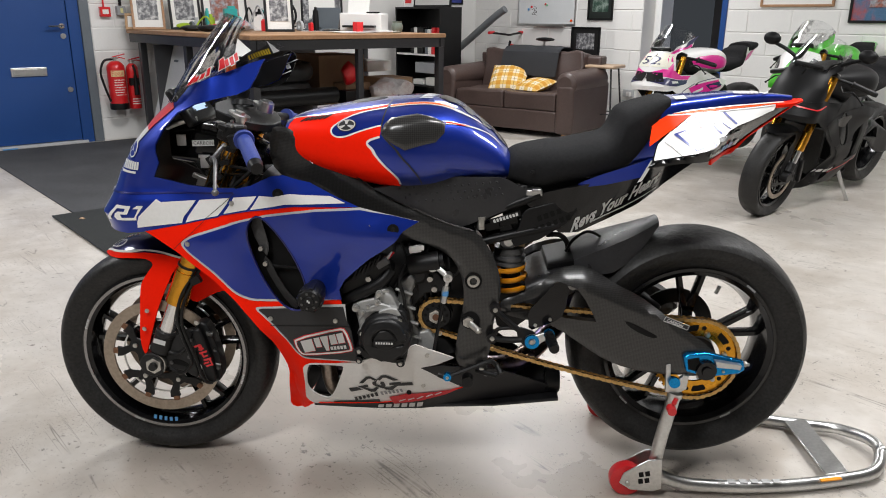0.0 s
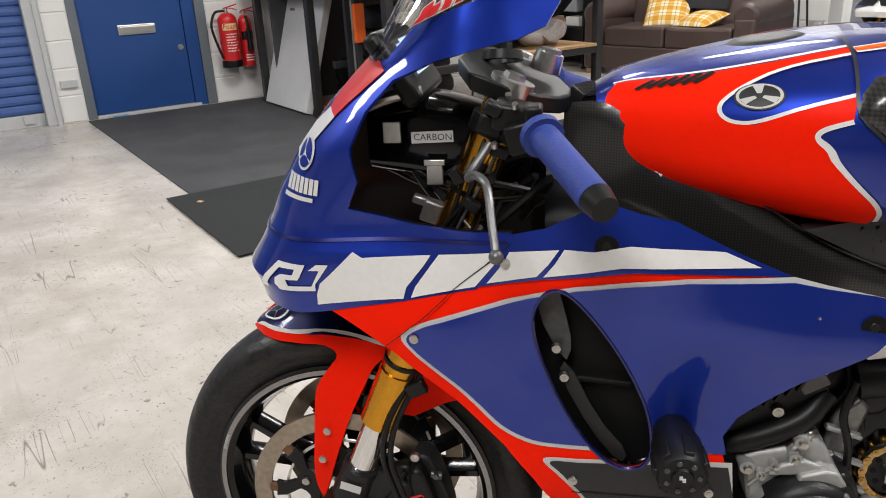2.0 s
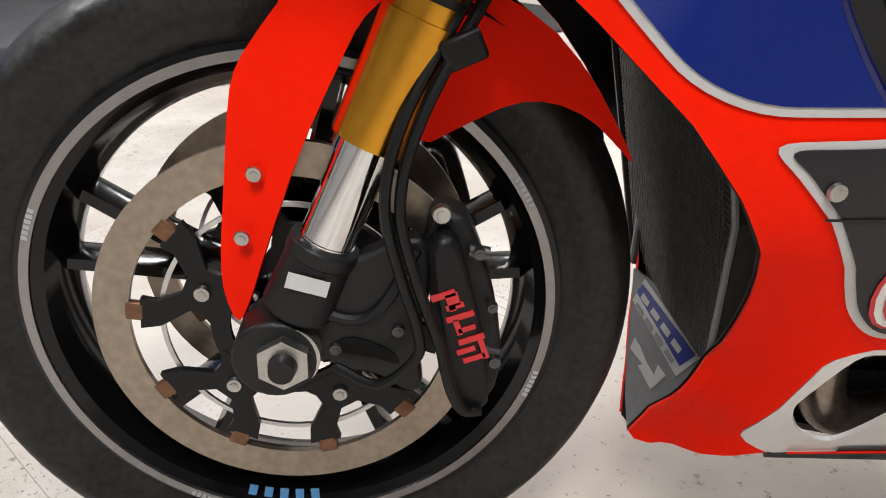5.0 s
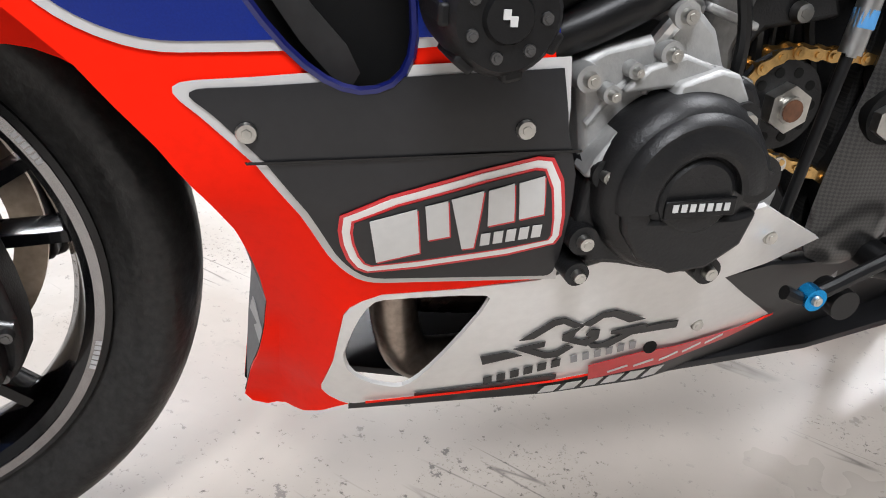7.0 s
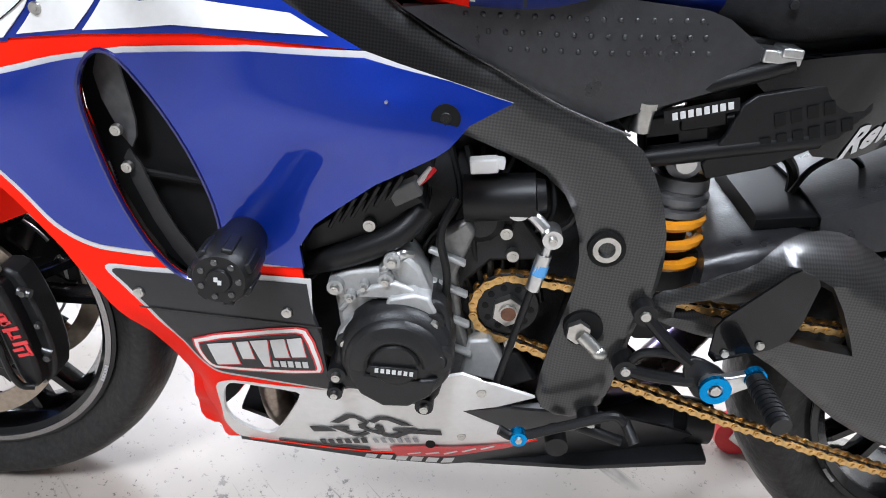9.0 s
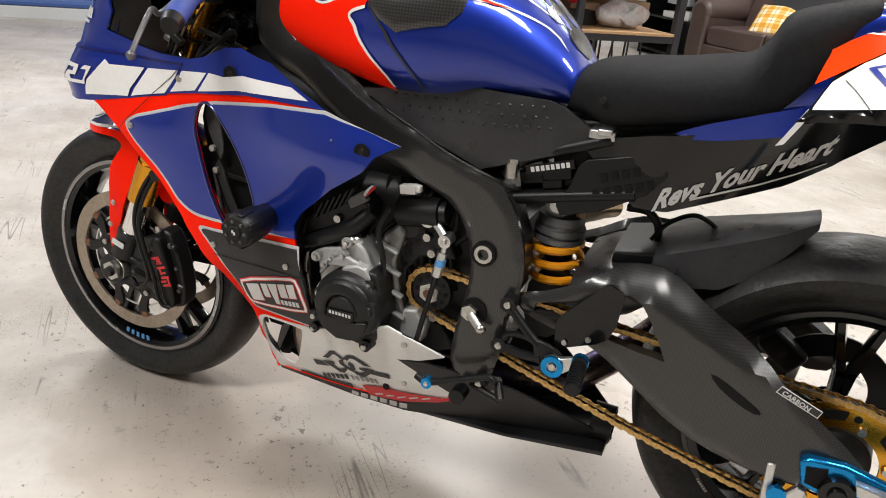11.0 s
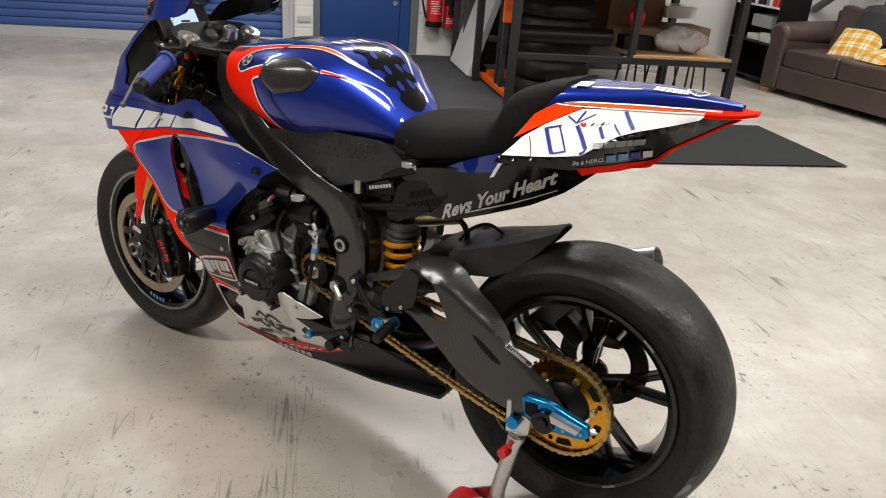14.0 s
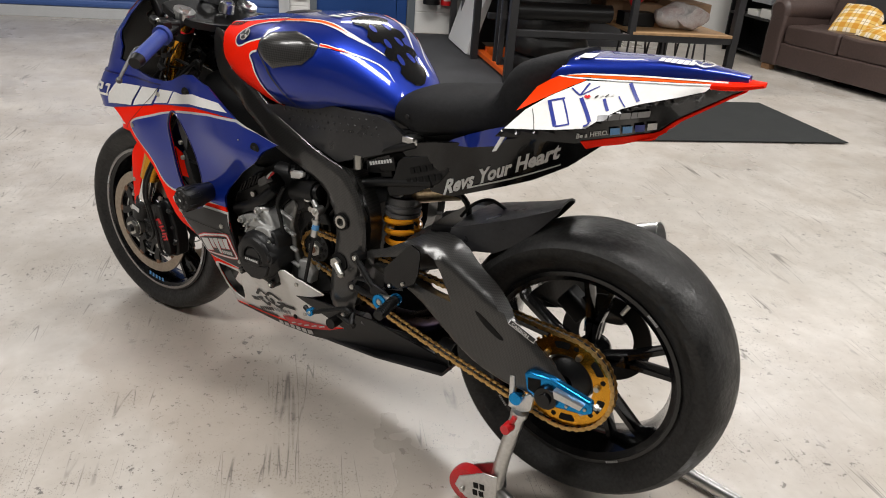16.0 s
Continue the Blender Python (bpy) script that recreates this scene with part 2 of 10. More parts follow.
def cyl(bm, a, b, r, r2=None, seg=20, caps=True):
    m, ln = axis_pose(a, b)
    bmesh.ops.create_cone(bm, cap_ends=caps, segments=seg, radius1=r, radius2=r if r2 is None else r2, depth=ln, matrix=m)
    return bm


def ball(bm, c, s, seg=16, rot=None):
    m = Matrix.Translation(c) @ (rot.to_4x4() if rot else Matrix()) @ Matrix.Diagonal((*s, 1))
    bmesh.ops.create_uvsphere(bm, u_segments=seg, v_segments=seg // 2 + 2, radius=1, matrix=m)
    return bm


def curve_pts(pts, n=6):
    """Points of a smooth line through pts (Catmull-Rom)."""
    P = [Vector(p) for p in pts]
    if len(P) < 3:
        return P
    P = [P[0] * 2 - P[1]] + P + [P[-1] * 2 - P[-2]]
    out = []
    for i in range(1, len(P) - 2):
        a, b, c, d = P[i - 1:i + 3]
        for k in range(n):
            t = k / n
            out.append(0.5 * (2 * b + (c - a) * t + (2 * a - 5 * b + 4 * c - d) * t * t + (3 * b - a - 3 * c + d) * t ** 3))
    return out + [P[-2]]


def tube(bm, pts, r, seg=10, n=6, r2=None, closed=False):
    """A round bar or hose along a smooth line."""
    P = curve_pts(pts, n)
    rings, ref = [], Vector((0.31, 0.93, 0.17))
    for i, p in enumerate(P):
        t = (P[min(i + 1, len(P) - 1)] - P[max(i - 1, 0)]).normalized()
        s = t.cross(ref).normalized()
        w = s.cross(t)
        rr = r if r2 is None else r + (r2 - r) * i / (len(P) - 1)
        rings.append([bm.verts.new(p + rr * (math.cos(a) * s + math.sin(a) * w)) for a in (2 * math.pi * k / seg for k in range(seg))])
    for a, b in zip(rings, rings[1:]):
        for k in range(seg):
            bm.faces.new((a[k], a[(k + 1) % seg], b[(k + 1) % seg], b[k]))
    bm.faces.new(rings[0][::-1]), bm.faces.new(rings[-1])
    return bm


def lathe(bm, prof, m=None, seg=64, closed=True, arc=360):
    """Turn the profile [(radius, along)] about local y, then place it by m."""
    m = m or Matrix()
    full = arc >= 360
    rings = []
    for i in range(seg if full else seg + 1):
        a = radians(arc) * i / seg
        rings.append([bm.verts.new(m @ Vector((r * math.cos(a), y, r * math.sin(a)))) for r, y in prof])
    nn = len(prof)
    for i in range(len(rings) if full else len(rings) - 1):
        A, C = rings[i], rings[(i + 1) % len(rings)]
        for k in range(nn if closed else nn - 1):
            try:
                bm.faces.new((A[k], A[(k + 1) % nn], C[(k + 1) % nn], C[k]))
            except ValueError:
                pass
    return bm


def smooth_poly(poly, it=2, keep=0.25):
    for _ in range(it):
        out = []
        for i, p in enumerate(poly):
            q = poly[(i + 1) % len(poly)]
            out += [(p[0] + (q[0] - p[0]) * keep, p[1] + (q[1] - p[1]) * keep), (q[0] + (p[0] - q[0]) * keep, q[1] + (p[1] - q[1]) * keep)]
        poly = out
    return poly


def grow(poly, d, skip=()):
    """The polygon with its outline moved outwards by d, but for the corners in skip."""
    area = sum(p[0] * q[1] - q[0] * p[1] for p, q in zip(poly, poly[1:] + poly[:1]))
    sg = 1 if area > 0 else -1
    out = []
    for i, p in enumerate(poly):
        if i in skip:
            out.append(p)
            continue
        a, c = Vector(poly[i - 1]), Vector(poly[(i + 1) % len(poly)])
        e1, e2 = (Vector(p) - a).normalized(), (c - Vector(p)).normalized()
        n1, n2 = Vector((e1.y, -e1.x)) * sg, Vector((e2.y, -e2.x)) * sg
        nb = (n1 + n2)
        nb = nb.normalized() if nb.length > 1e-6 else n1
        out.append((p[0] + nb.x * d / max(0.5, nb.dot(n1)), p[1] + nb.y * d / max(0.5, nb.dot(n1))))
    return out


def plate(bm, poly, y0, y1, it=0):
    """A flat plate with the outline poly in x and z, between y0 and y1."""
    if it:
        poly = smooth_poly(poly, it)
    v0 = [bm.verts.new((x, y0, z)) for x, z in poly]
    v1 = [bm.verts.new((x, y1, z)) for x, z in poly]
    n = len(poly)
    bm.faces.new(v0), bm.faces.new(v1[::-1])
    for i in range(n):
        bm.faces.new((v0[i], v1[i], v1[(i + 1) % n], v0[(i + 1) % n]))
    return bm


def shell(bm, thick):
    """Give an open sheet a back and edges, so that it is a plate of some thickness."""
    top = list(bm.faces)
    rim = [e for e in bm.edges if len(e.link_faces) == 1]
    back = {}
    for v in list(bm.verts):
        d = Vector()
        for f in v.link_faces:
            d += f.normal * max(f.calc_area(), 1e-12)
        back[v] = bm.verts.new(v.co - (d.normalized() if d.length > 0 else Vector((0, 0, 0))) * thick)
    for e in rim:
        lp = e.link_loops[0]
        a, c = lp.vert, lp.link_loop_next.vert
        bm.faces.new((c, a, back[a], back[c]))
    for f in top:
        bm.faces.new([back[v] for v in reversed(f.verts)])


def inside(p, poly):
    x, y = p
    odd = False
    for i, (x0, y0) in enumerate(poly):
        x1, y1 = poly[i - 1]
        if (y0 > y) != (y1 > y) and x < (x1 - x0) * (y - y0) / (y1 - y0) + x0:
            odd = not odd
    return odd


def fillet(poly, radii):
    """The outline with the corners named in radii rounded off."""
    out = []
    for i, p in enumerate(poly):
        if i not in radii:
            out.append(p)
            continue
        p, a, c = Vector(p), Vector(poly[i - 1]), Vector(poly[(i + 1) % len(poly)])
        r = radii[i]
        a, c = p + (a - p).normalized() * min(r, (a - p).length * 0.48), p + (c - p).normalized() * min(r, (c - p).length * 0.48)
        out += [tuple(a * (1 - t) ** 2 + p * 2 * t * (1 - t) + c * t * t) for t in (0, 0.25, 0.5, 0.75, 1)]
    return out


def pillow(poly, base, depth, width):
    """A surface base(x) that rolls inwards towards the outline poly."""
    segs = [(Vector(p), Vector(q)) for p, q in zip(poly, poly[1:] + poly[:1])]

    def fn(x, z):
        v = Vector((x, z))
        d = width
        for a, c in segs:
            e = c - a
            k = min(1.0, max(0.0, (v - a).dot(e) / max(e.length_squared, 1e-9)))
            d = min(d, (v - a - e * k).length)
        return x, base(x) - depth * (1 - d / width) ** 2, z
    return fn


def divide(poly, step):
    """The closed outline with more points on its long edges."""
    out = []
    for i, p in enumerate(poly):
        q = poly[(i + 1) % len(poly)]
        n = max(1, math.ceil(math.hypot(q[0] - p[0], q[1] - p[1]) / step))
        out += [(p[0] + (q[0] - p[0]) * k / n, p[1] + (q[1] - p[1]) * k / n) for k in range(n)]
    return out


def drape(poly, fn, sgn=-1, it=2, step=0.025, thick=0.004, to=None, hole=None):
    """A sheet with the outline poly (in two coordinates), less the outline hole, cut fine and laid on the surface fn(a, b) -> point, with some thickness."""
    rings = []
    for q in (poly, hole):
        if q:
            q = smooth_poly(q, it) if it and q is poly else q
            rings.append(divide([to(*p) for p in q] if to else list(q), step))
    pts, edges = [], []
    for q in rings:
        k = len(pts)
        edges += [(k + i, k + (i + 1) % len(q)) for i in range(len(q))]
        pts += q
    xs, zs = [p[0] for p in rings[0]], [p[1] for p in rings[0]]
    outline = list(pts)
    for a in np.arange(min(xs) + step * 0.5, max(xs), step):
        for c in np.arange(min(zs) + step * 0.5, max(zs), step):
            if inside((a, c), rings[0]) and min((a - x) ** 2 + (c - z) ** 2 for x, z in outline) > (0.45 * step) ** 2:
                pts.append((float(a), float(c)))
    vs, _, fs, _, _, _ = geometry.delaunay_2d_cdt([Vector(p) for p in pts], edges, [], 0, 1e-6)
    bm = B()
    bv = [bm.verts.new((v.x, 0, v.y)) for v in vs]
    for f in fs:
        m = sum((vs[k] for k in f), Vector((0, 0))) / len(f)
        if inside(m, rings[0]) and not (hole and inside(m, rings[1])):
            bm.faces.new([bv[k] for k in f])
    bmesh.ops.delete(bm, geom=[v for v in bm.verts if not v.link_faces], context="VERTS")
    for v in bm.verts:
        p = fn(v.co.x, v.co.z)
        v.co = Vector((p[0], p[1] * sgn, p[2]))
    bmesh.ops.recalc_face_normals(bm, faces=bm.faces)
    if sum((f.normal.y * f.calc_area() for f in bm.faces)) * sgn < 0:
        bmesh.ops.reverse_faces(bm, faces=bm.faces)
    if thick:
        bm.normal_update()
        shell(bm, thick)
    return bm


def loft(bm, secs, n=28, cap=True):
    """A hull through upright sections (x, low, high, half width, squareness)."""
    rings = []
    for x, lo, hi, w, e in secs:
        ring = []
        for i in range(n):
            a = 2 * math.pi * i / n
            c, s = math.cos(a), math.sin(a)
            ring.append(bm.verts.new((x, w * math.copysign(abs(c) ** (2 / e), c), (lo + hi) / 2 + (hi - lo) / 2 * math.copysign(abs(s) ** (2 / e), s))))
        rings.append(ring)
    for a, b in zip(rings, rings[1:]):
        for k in range(n):
            bm.faces.new((a[k], a[(k + 1) % n], b[(k + 1) % n], b[k]))
    if cap:
        bm.faces.new(rings[0][::-1]), bm.faces.new(rings[-1])
    return bm


def dense(secs, n=4):
    """More sections between the given ones, on smooth lines."""
    out = []
    for i in range(len(secs) - 1):
        a, b, c, d = secs[max(i - 1, 0)], secs[i], secs[i + 1], secs[min(i + 2, len(secs) - 1)]
        for k in range(n):
            t = k / n
            out.append(tuple(0.5 * (2 * b[j] + (c[j] - a[j]) * t + (2 * a[j] - 5 * b[j] + 4 * c[j] - d[j]) * t * t + (3 * b[j] - a[j] - 3 * c[j] + d[j]) * t ** 3) for j in range(5)))
    return out + [secs[-1]]


def table(v, tab):
    return float(np.interp(v, [a for a, _ in tab], [b for _, b in tab]))


def word(text, size, bold=0.0, shear=0.0):
    """Outline letters of the built-in font as a mesh in x and y, left and base at 0. Returns its points and faces."""
    cu = bpy.data.curves.new("word", "FONT")
    cu.body, cu.size, cu.resolution_u, cu.offset, cu.shear = text, size, 2, bold, shear
    ob = bpy.data.objects.new("word", cu)
    scene.collection.objects.link(ob)
    bpy.context.view_layer.update()
    me = ob.evaluated_get(bpy.context.evaluated_depsgraph_get()).to_mesh()
    pts, fcs = [tuple(v.co) for v in me.vertices], [tuple(p.vertices) for p in me.polygons]
    ob.to_mesh_clear()
    bpy.data.objects.remove(ob)
    return pts, fcs


def lettering(text, size, fn, bold=0.0, shear=0.0):
    """The word as a mesh, each point (a, b) of it laid down by fn."""
    pts, fcs = word(text, size, bold, shear)
    bm = B()
    vs = [bm.verts.new(fn(p[0], p[1])) for p in pts]
    for f in fcs:
        try:
            bm.faces.new([vs[i] for i in f])
        except ValueError:
            pass
    return bm


def bolt(name, c, r, parent, axis=(0, -1, 0), material=None, h=0.006):
    a = Vector(axis)
    bm = B()
    c = Vector(c)
    r *= 0.86
    cyl(bm, c, c + a * h, r, r * 0.86, 14)
    cyl(bm, c + a * h, c + a * (h + 0.0006), r * 0.5, r * 0.45, 6)
    return part(name, bm, material or STEEL, parent)

# ---- the room ----
FLOORM = floor_mat()
WALLM = mat("white_painted_blockwork", (0.74, 0.73, 0.71), 0.55, var=0.05, scale=2.5, bump=0.35, bump_scale=60)
CEILM = mat("low_bounce_grey", (0.20, 0.20, 0.20), 0.6, var=0.05)
DOORB = mat("blue_door_paint", (0.012, 0.058, 0.225), 0.38, var=0.08, scale=2, coat=0.1)
DGREY = mat("grey_frame_paint", (0.13, 0.15, 0.17), 0.45, var=0.12, scale=8)
SHUT = mat("blue_shutter_paint", (0.045, 0.10, 0.30), 0.4, var=0.08, scale=2)
LGREY = mat("pale_grey_metal", (0.48, 0.49, 0.50), 0.45, var=0.08)
CARPET = mat("dark_grey_ribbed_carpet", (0.070, 0.071, 0.075), 0.95, var=0.4, scale=3, fine=200, bump=0.9, bump_scale=320, spec=0.1)
CARPET2 = mat("charcoal_rubber_mat", (0.028, 0.030, 0.030), 0.8, var=0.2, scale=3, fine=200, bump=0.5, bump_scale=300, spec=0.2)
PMAX, QMAX, PMIN, QMIN = 8.0, 6.2, -6.3, -8.0


def slab(name, p0, p1, q0, q1, z0, z1, material, parent=None, label="", bevel=0.0):
    """A block lying along the room's axes."""
    bm = B()
    box(bm, ((p0 + p1) / 2, (q0 + q1) / 2, (z0 + z1) / 2), (p1 - p0, q1 - q0, z1 - z0))
    ob = part(name, bm, material, parent, label, smooth=False, bevel=bevel)
    if parent is None:
        ob.matrix_world = room_pose(0, 0)
    return ob


def room_thing(name, label, category, group="", kind=""):
    return thing(name, room_pose(0, 0), label, category, group, kind)


def struct(ob, label, category):
    return tagged(ob, label, category, kind="structure")


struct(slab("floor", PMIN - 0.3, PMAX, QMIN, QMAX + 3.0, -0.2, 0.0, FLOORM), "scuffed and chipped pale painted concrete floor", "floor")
# unseen ceiling, its grey chosen to keep bounce and reflections low
struct(slab("ceiling", PMIN - 0.3, PMAX, QMIN, QMAX + 3.0, CEIL, CEIL + 0.1, CEILM), "unseen plain ceiling, greyed to cut bounce light", "ceiling")
# door wall, with the shutter's and the door's openings
ww = struct(slab("wall_west", PMIN - 0.3, PMIN, 1.15, QMAX, 0, CEIL, WALLM), "white painted block wall beside the blue door", "wall")
struct(slab("wall_west_pier", PMIN - 0.3, PMIN, -0.14, 0.06, 0, CEIL, WALLM), "white painted block pier between shutter and door", "wall")
struct(slab("wall_west_lintel", PMIN - 0.3, PMIN, 0.06, 1.15, 2.15, CEIL, WALLM), "white painted wall over the blue door", "wall")
struct(slab("wall_west_head", PMIN - 0.3, PMIN, -4.6, -0.14, 3.1, CEIL, WALLM), "white wall over the roller shutter", "wall")
struct(slab("wall_west_end", PMIN - 0.3, PMIN, QMIN, -4.6, 0, CEIL, WALLM), "white painted wall past the shutter", "wall")
# rear wall with an open doorway
wn = struct(slab("wall_north", PMIN, -3.42, QMAX, QMAX + 0.2, 0, CEIL, WALLM), "white painted block wall behind the sofa", "wall")
struct(slab("wall_north_right", -2.60, PMAX, QMAX, QMAX + 0.2, 0, CEIL, WALLM), "white painted block wall with framed pictures", "wall")
struct(slab("wall_north_lintel", -3.42, -2.60, QMAX, QMAX + 0.2, 2.1, CEIL, WALLM), "white wall over the doorway", "wall")
struct(slab("wall_north_pier", -3.80, -3.45, QMAX - 0.22, QMAX - 0.001, 0, CEIL, WALLM), "white painted block pier beside the doorway", "wall")
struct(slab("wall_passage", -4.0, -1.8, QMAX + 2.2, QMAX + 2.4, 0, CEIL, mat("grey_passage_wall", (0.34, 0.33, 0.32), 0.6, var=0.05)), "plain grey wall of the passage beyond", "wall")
# two unseen walls close the room, set far back so the paint reflects less
struct(slab("wall_south", PMIN, PMAX, QMIN - 0.2, QMIN, 0, CEIL, WALLM), "unseen white wall closing the room, set back to dim reflections", "wall")
struct(slab("wall_east", PMAX, PMAX + 0.2, QMIN, QMAX, 0, CEIL, WALLM), "unseen white wall closing the room, set back to dim reflections", "wall")

# ---- motorcycles ----
LEVER = mat("dull_grey_lever", (0.16, 0.16, 0.162), 0.4, metal=0.6, var=0.15)
NOSE = [(0.69, -0.815), (0.724, -0.828), (0.766, -0.80), (0.819, -0.778), (0.885, -0.737), (0.944, -0.687), (0.994, -0.631), (1.09, -0.575), (1.205, -0.487)]
FLANK = [(-0.7, 0.178), (-0.6, 0.178), (-0.5, 0.19), (-0.35, 0.212), (-0.1, 0.225), (0, 0.222), (0.1, 0.2), (0.4, 0.12)]
BOW = 0.12


def soft_step(t):
    t = min(1.0, max(0.0, t))
    return t * t * (3 - 2 * t)


def flank(x, z):
    """Half width of the fairing at x and z."""
    tuck = 0.045 * min(1.0, max(0.0, (0.255 - z) / 0.115)) ** 1.6 * soft_step((-0.28 - x) / 0.09)
    z = max(z, 0.19)
    w = table(x, FLANK) + 0.014 * max(0, 1 - abs(z - 0.5) / 0.15)
    if z < 0.45:
        w -= 0.09 * ((0.45 - z) / 0.24) ** 1.4
    if z > 0.9:
        w -= 0.25 * (z - 0.9)
    w -= 0.34 * max(0.0, min(z, 0.78) - 0.705) * min(1.0, max(0.0, (x + 0.27) / 0.14))
    w += 0.034 * soft_step((z - 0.58) / 0.15) * soft_step((x + 0.32) / 0.24)
    w += 0.020 * soft_step(1 - abs(z - 0.665) / 0.11) * soft_step(1 - abs(x + 0.54) / 0.15)
    w -= 0.30 * max(0.0, min(z, 0.86) - 0.778) * min(1.0, max(0.0, (x + 0.50) / 0.06))
    if x < -0.48:
        w -= 0.016 * min(1.0, max(0.0, (z - 0.768) / 0.022)) * min(1.0, (-0.48 - x) / 0.08)
    if x < -0.285 and z < 0.43:
        w -= 0.045 * min(1.0, (0.43 - z) / 0.15) * min(1.0, (-0.285 - x) / 0.055) ** 1.5
    if x < -0.29:
        w -= 0.014 * soft_step((-0.29 - x) / 0.08) * soft_step((z - 0.20) / 0.10) * soft_step((0.47 - z) / 0.07)
    return w - tuck


SAG = [(0.20, 0.0), (0.28, -0.010), (0.36, -0.015), (0.50, -0.015), (0.56, -0.008), (0.62, 0.0)]


def to_arc(x, z):
    """The fairing's own coordinates of a place: its length round the nose, and its height, with the lower half a little dropped at the front."""
    z += table(z, SAG) * min(1.0, max(0.15, -x / 0.17))
    d = max(0.0, x - table(z, NOSE))
    return (BOW * math.acos(1 - d / BOW) if d < BOW else BOW * math.pi / 2 + d - BOW), z


def on_fairing(off=0.0):
    def fn(s, z):
        q = BOW * math.pi / 2
        d = BOW * (1 - math.cos(s / BOW)) if s < q else BOW + s - q
        x = table(z, NOSE) + d
        a = min(s / BOW, math.pi / 2)
        w = flank(x, z) * math.sin(a)
        return x - off * math.cos(a), w + off * math.sin(a), z
    return fn


def panel(name, poly, off, material, parent, label="", it=1, thick=0.004, sides=(-1, 1), step=0.018, hole=None):
    """A fairing panel or a field of its paint, on both flanks."""
    for sg in sides:
        part(name, drape(poly, on_fairing(off), sg, it, step, thick, to_arc, hole), material, parent, label)


TANK = dense([(-0.338, 0.85, 0.948, 0.075, 2.4), (-0.30, 0.83, 0.966, 0.105, 2.5), (-0.22, 0.81, 0.984, 0.15, 2.6), (-0.13, 0.80, 0.999, 0.19, 2.7), (-0.05, 0.79, 1.007, 0.215, 2.7),
              (0.03, 0.79, 1.01, 0.205, 2.6), (0.09, 0.80, 0.996, 0.18, 2.5), (0.15, 0.80, 0.955, 0.145, 2.4), (0.205, 0.80, 0.905, 0.11, 2.3), (0.238, 0.80, 0.855, 0.08, 2.2)], 4)
TAIL = dense([(0.50, 0.83, 0.93, 0.10, 4.5), (0.53, 0.85, 0.968, 0.098, 5.0), (0.585, 0.868, 1.008, 0.094, 5.5), (0.69, 0.905, 1.022, 0.074, 5.0), (0.79, 0.962, 1.03, 0.050, 4.5), (0.875, 0.995, 1.026, 0.026, 4.0), (0.92, 1.005, 1.022, 0.012, 3.0)], 4)
SEAT = dense([(0.205, 0.80, 0.845, 0.075, 2.4), (0.235, 0.797, 0.88, 0.105, 2.6), (0.30, 0.79, 0.896, 0.125, 2.8), (0.36, 0.805, 0.903, 0.133, 2.8), (0.42, 0.816, 0.915, 0.134, 2.8), (0.460, 0.825, 0.924, 0.131, 3.0), (0.482, 0.831, 0.944, 0.127, 3.4),
              (0.497, 0.838, 0.978, 0.122, 4.0), (0.513, 0.85, 0.992, 0.118, 4.5), (0.542, 0.885, 1.003, 0.111, 4.5), (0.560, 0.912, 1.008, 0.103, 4.5), (0.580, 0.95, 1.014, 0.095, 4.5), (0.606, 0.99, 1.020, 0.084, 4.0)], 4)


def hull_at(secs):
    xs = [s[0] for s in secs]
    return lambda x: tuple(float(np.interp(x, xs, [s[j] for s in secs])) for j in (1, 2, 3, 4))


def off_hull(x, y, z, lo, hi, w, e, off):
    """The point of a hull moved outwards by off."""
    ky, kz = min(1.0, abs(y) / w), (z - (lo + hi) / 2) / ((hi - lo) / 2)
    n = Vector((0, math.copysign(ky ** (e - 1) / w, y), math.copysign(abs(kz) ** (e - 1) / ((hi - lo) / 2), kz)))
    n = n.normalized() if n.length > 1e-9 else Vector((0, 0, 1))
    return x, y + n.y * off, z + n.z * off


def hull_side(secs, off=0.0):
    at = hull_at(secs)

    def fn(x, z):
        lo, hi, w, e = at(x)
        k = max(-0.99, min(0.99, (z - (lo + hi) / 2) / ((hi - lo) / 2)))
        return off_hull(x, w * (1 - abs(k) ** e) ** (1 / e), (lo + hi) / 2 + k * (hi - lo) / 2, lo, hi, w, e, off)
    return fn


def hull_top(secs, off=0.0):
    at = hull_at(secs)

    def fn(x, y):
        lo, hi, w, e = at(x)
        k = min(abs(y) / w, 0.985)
        return off_hull(x, y, (lo + hi) / 2 + (hi - lo) / 2 * (1 - k ** e) ** (1 / e), lo, hi, w, e, off)
    return fn


def on_hull(name, secs, poly, off, material, parent, label="", it=1, thick=0.0, sides=(-1, 1), step=0.02):
    for sg in sides:
        part(name, drape(poly, hull_side(secs, off), sg, it, step, thick), material, parent, label)


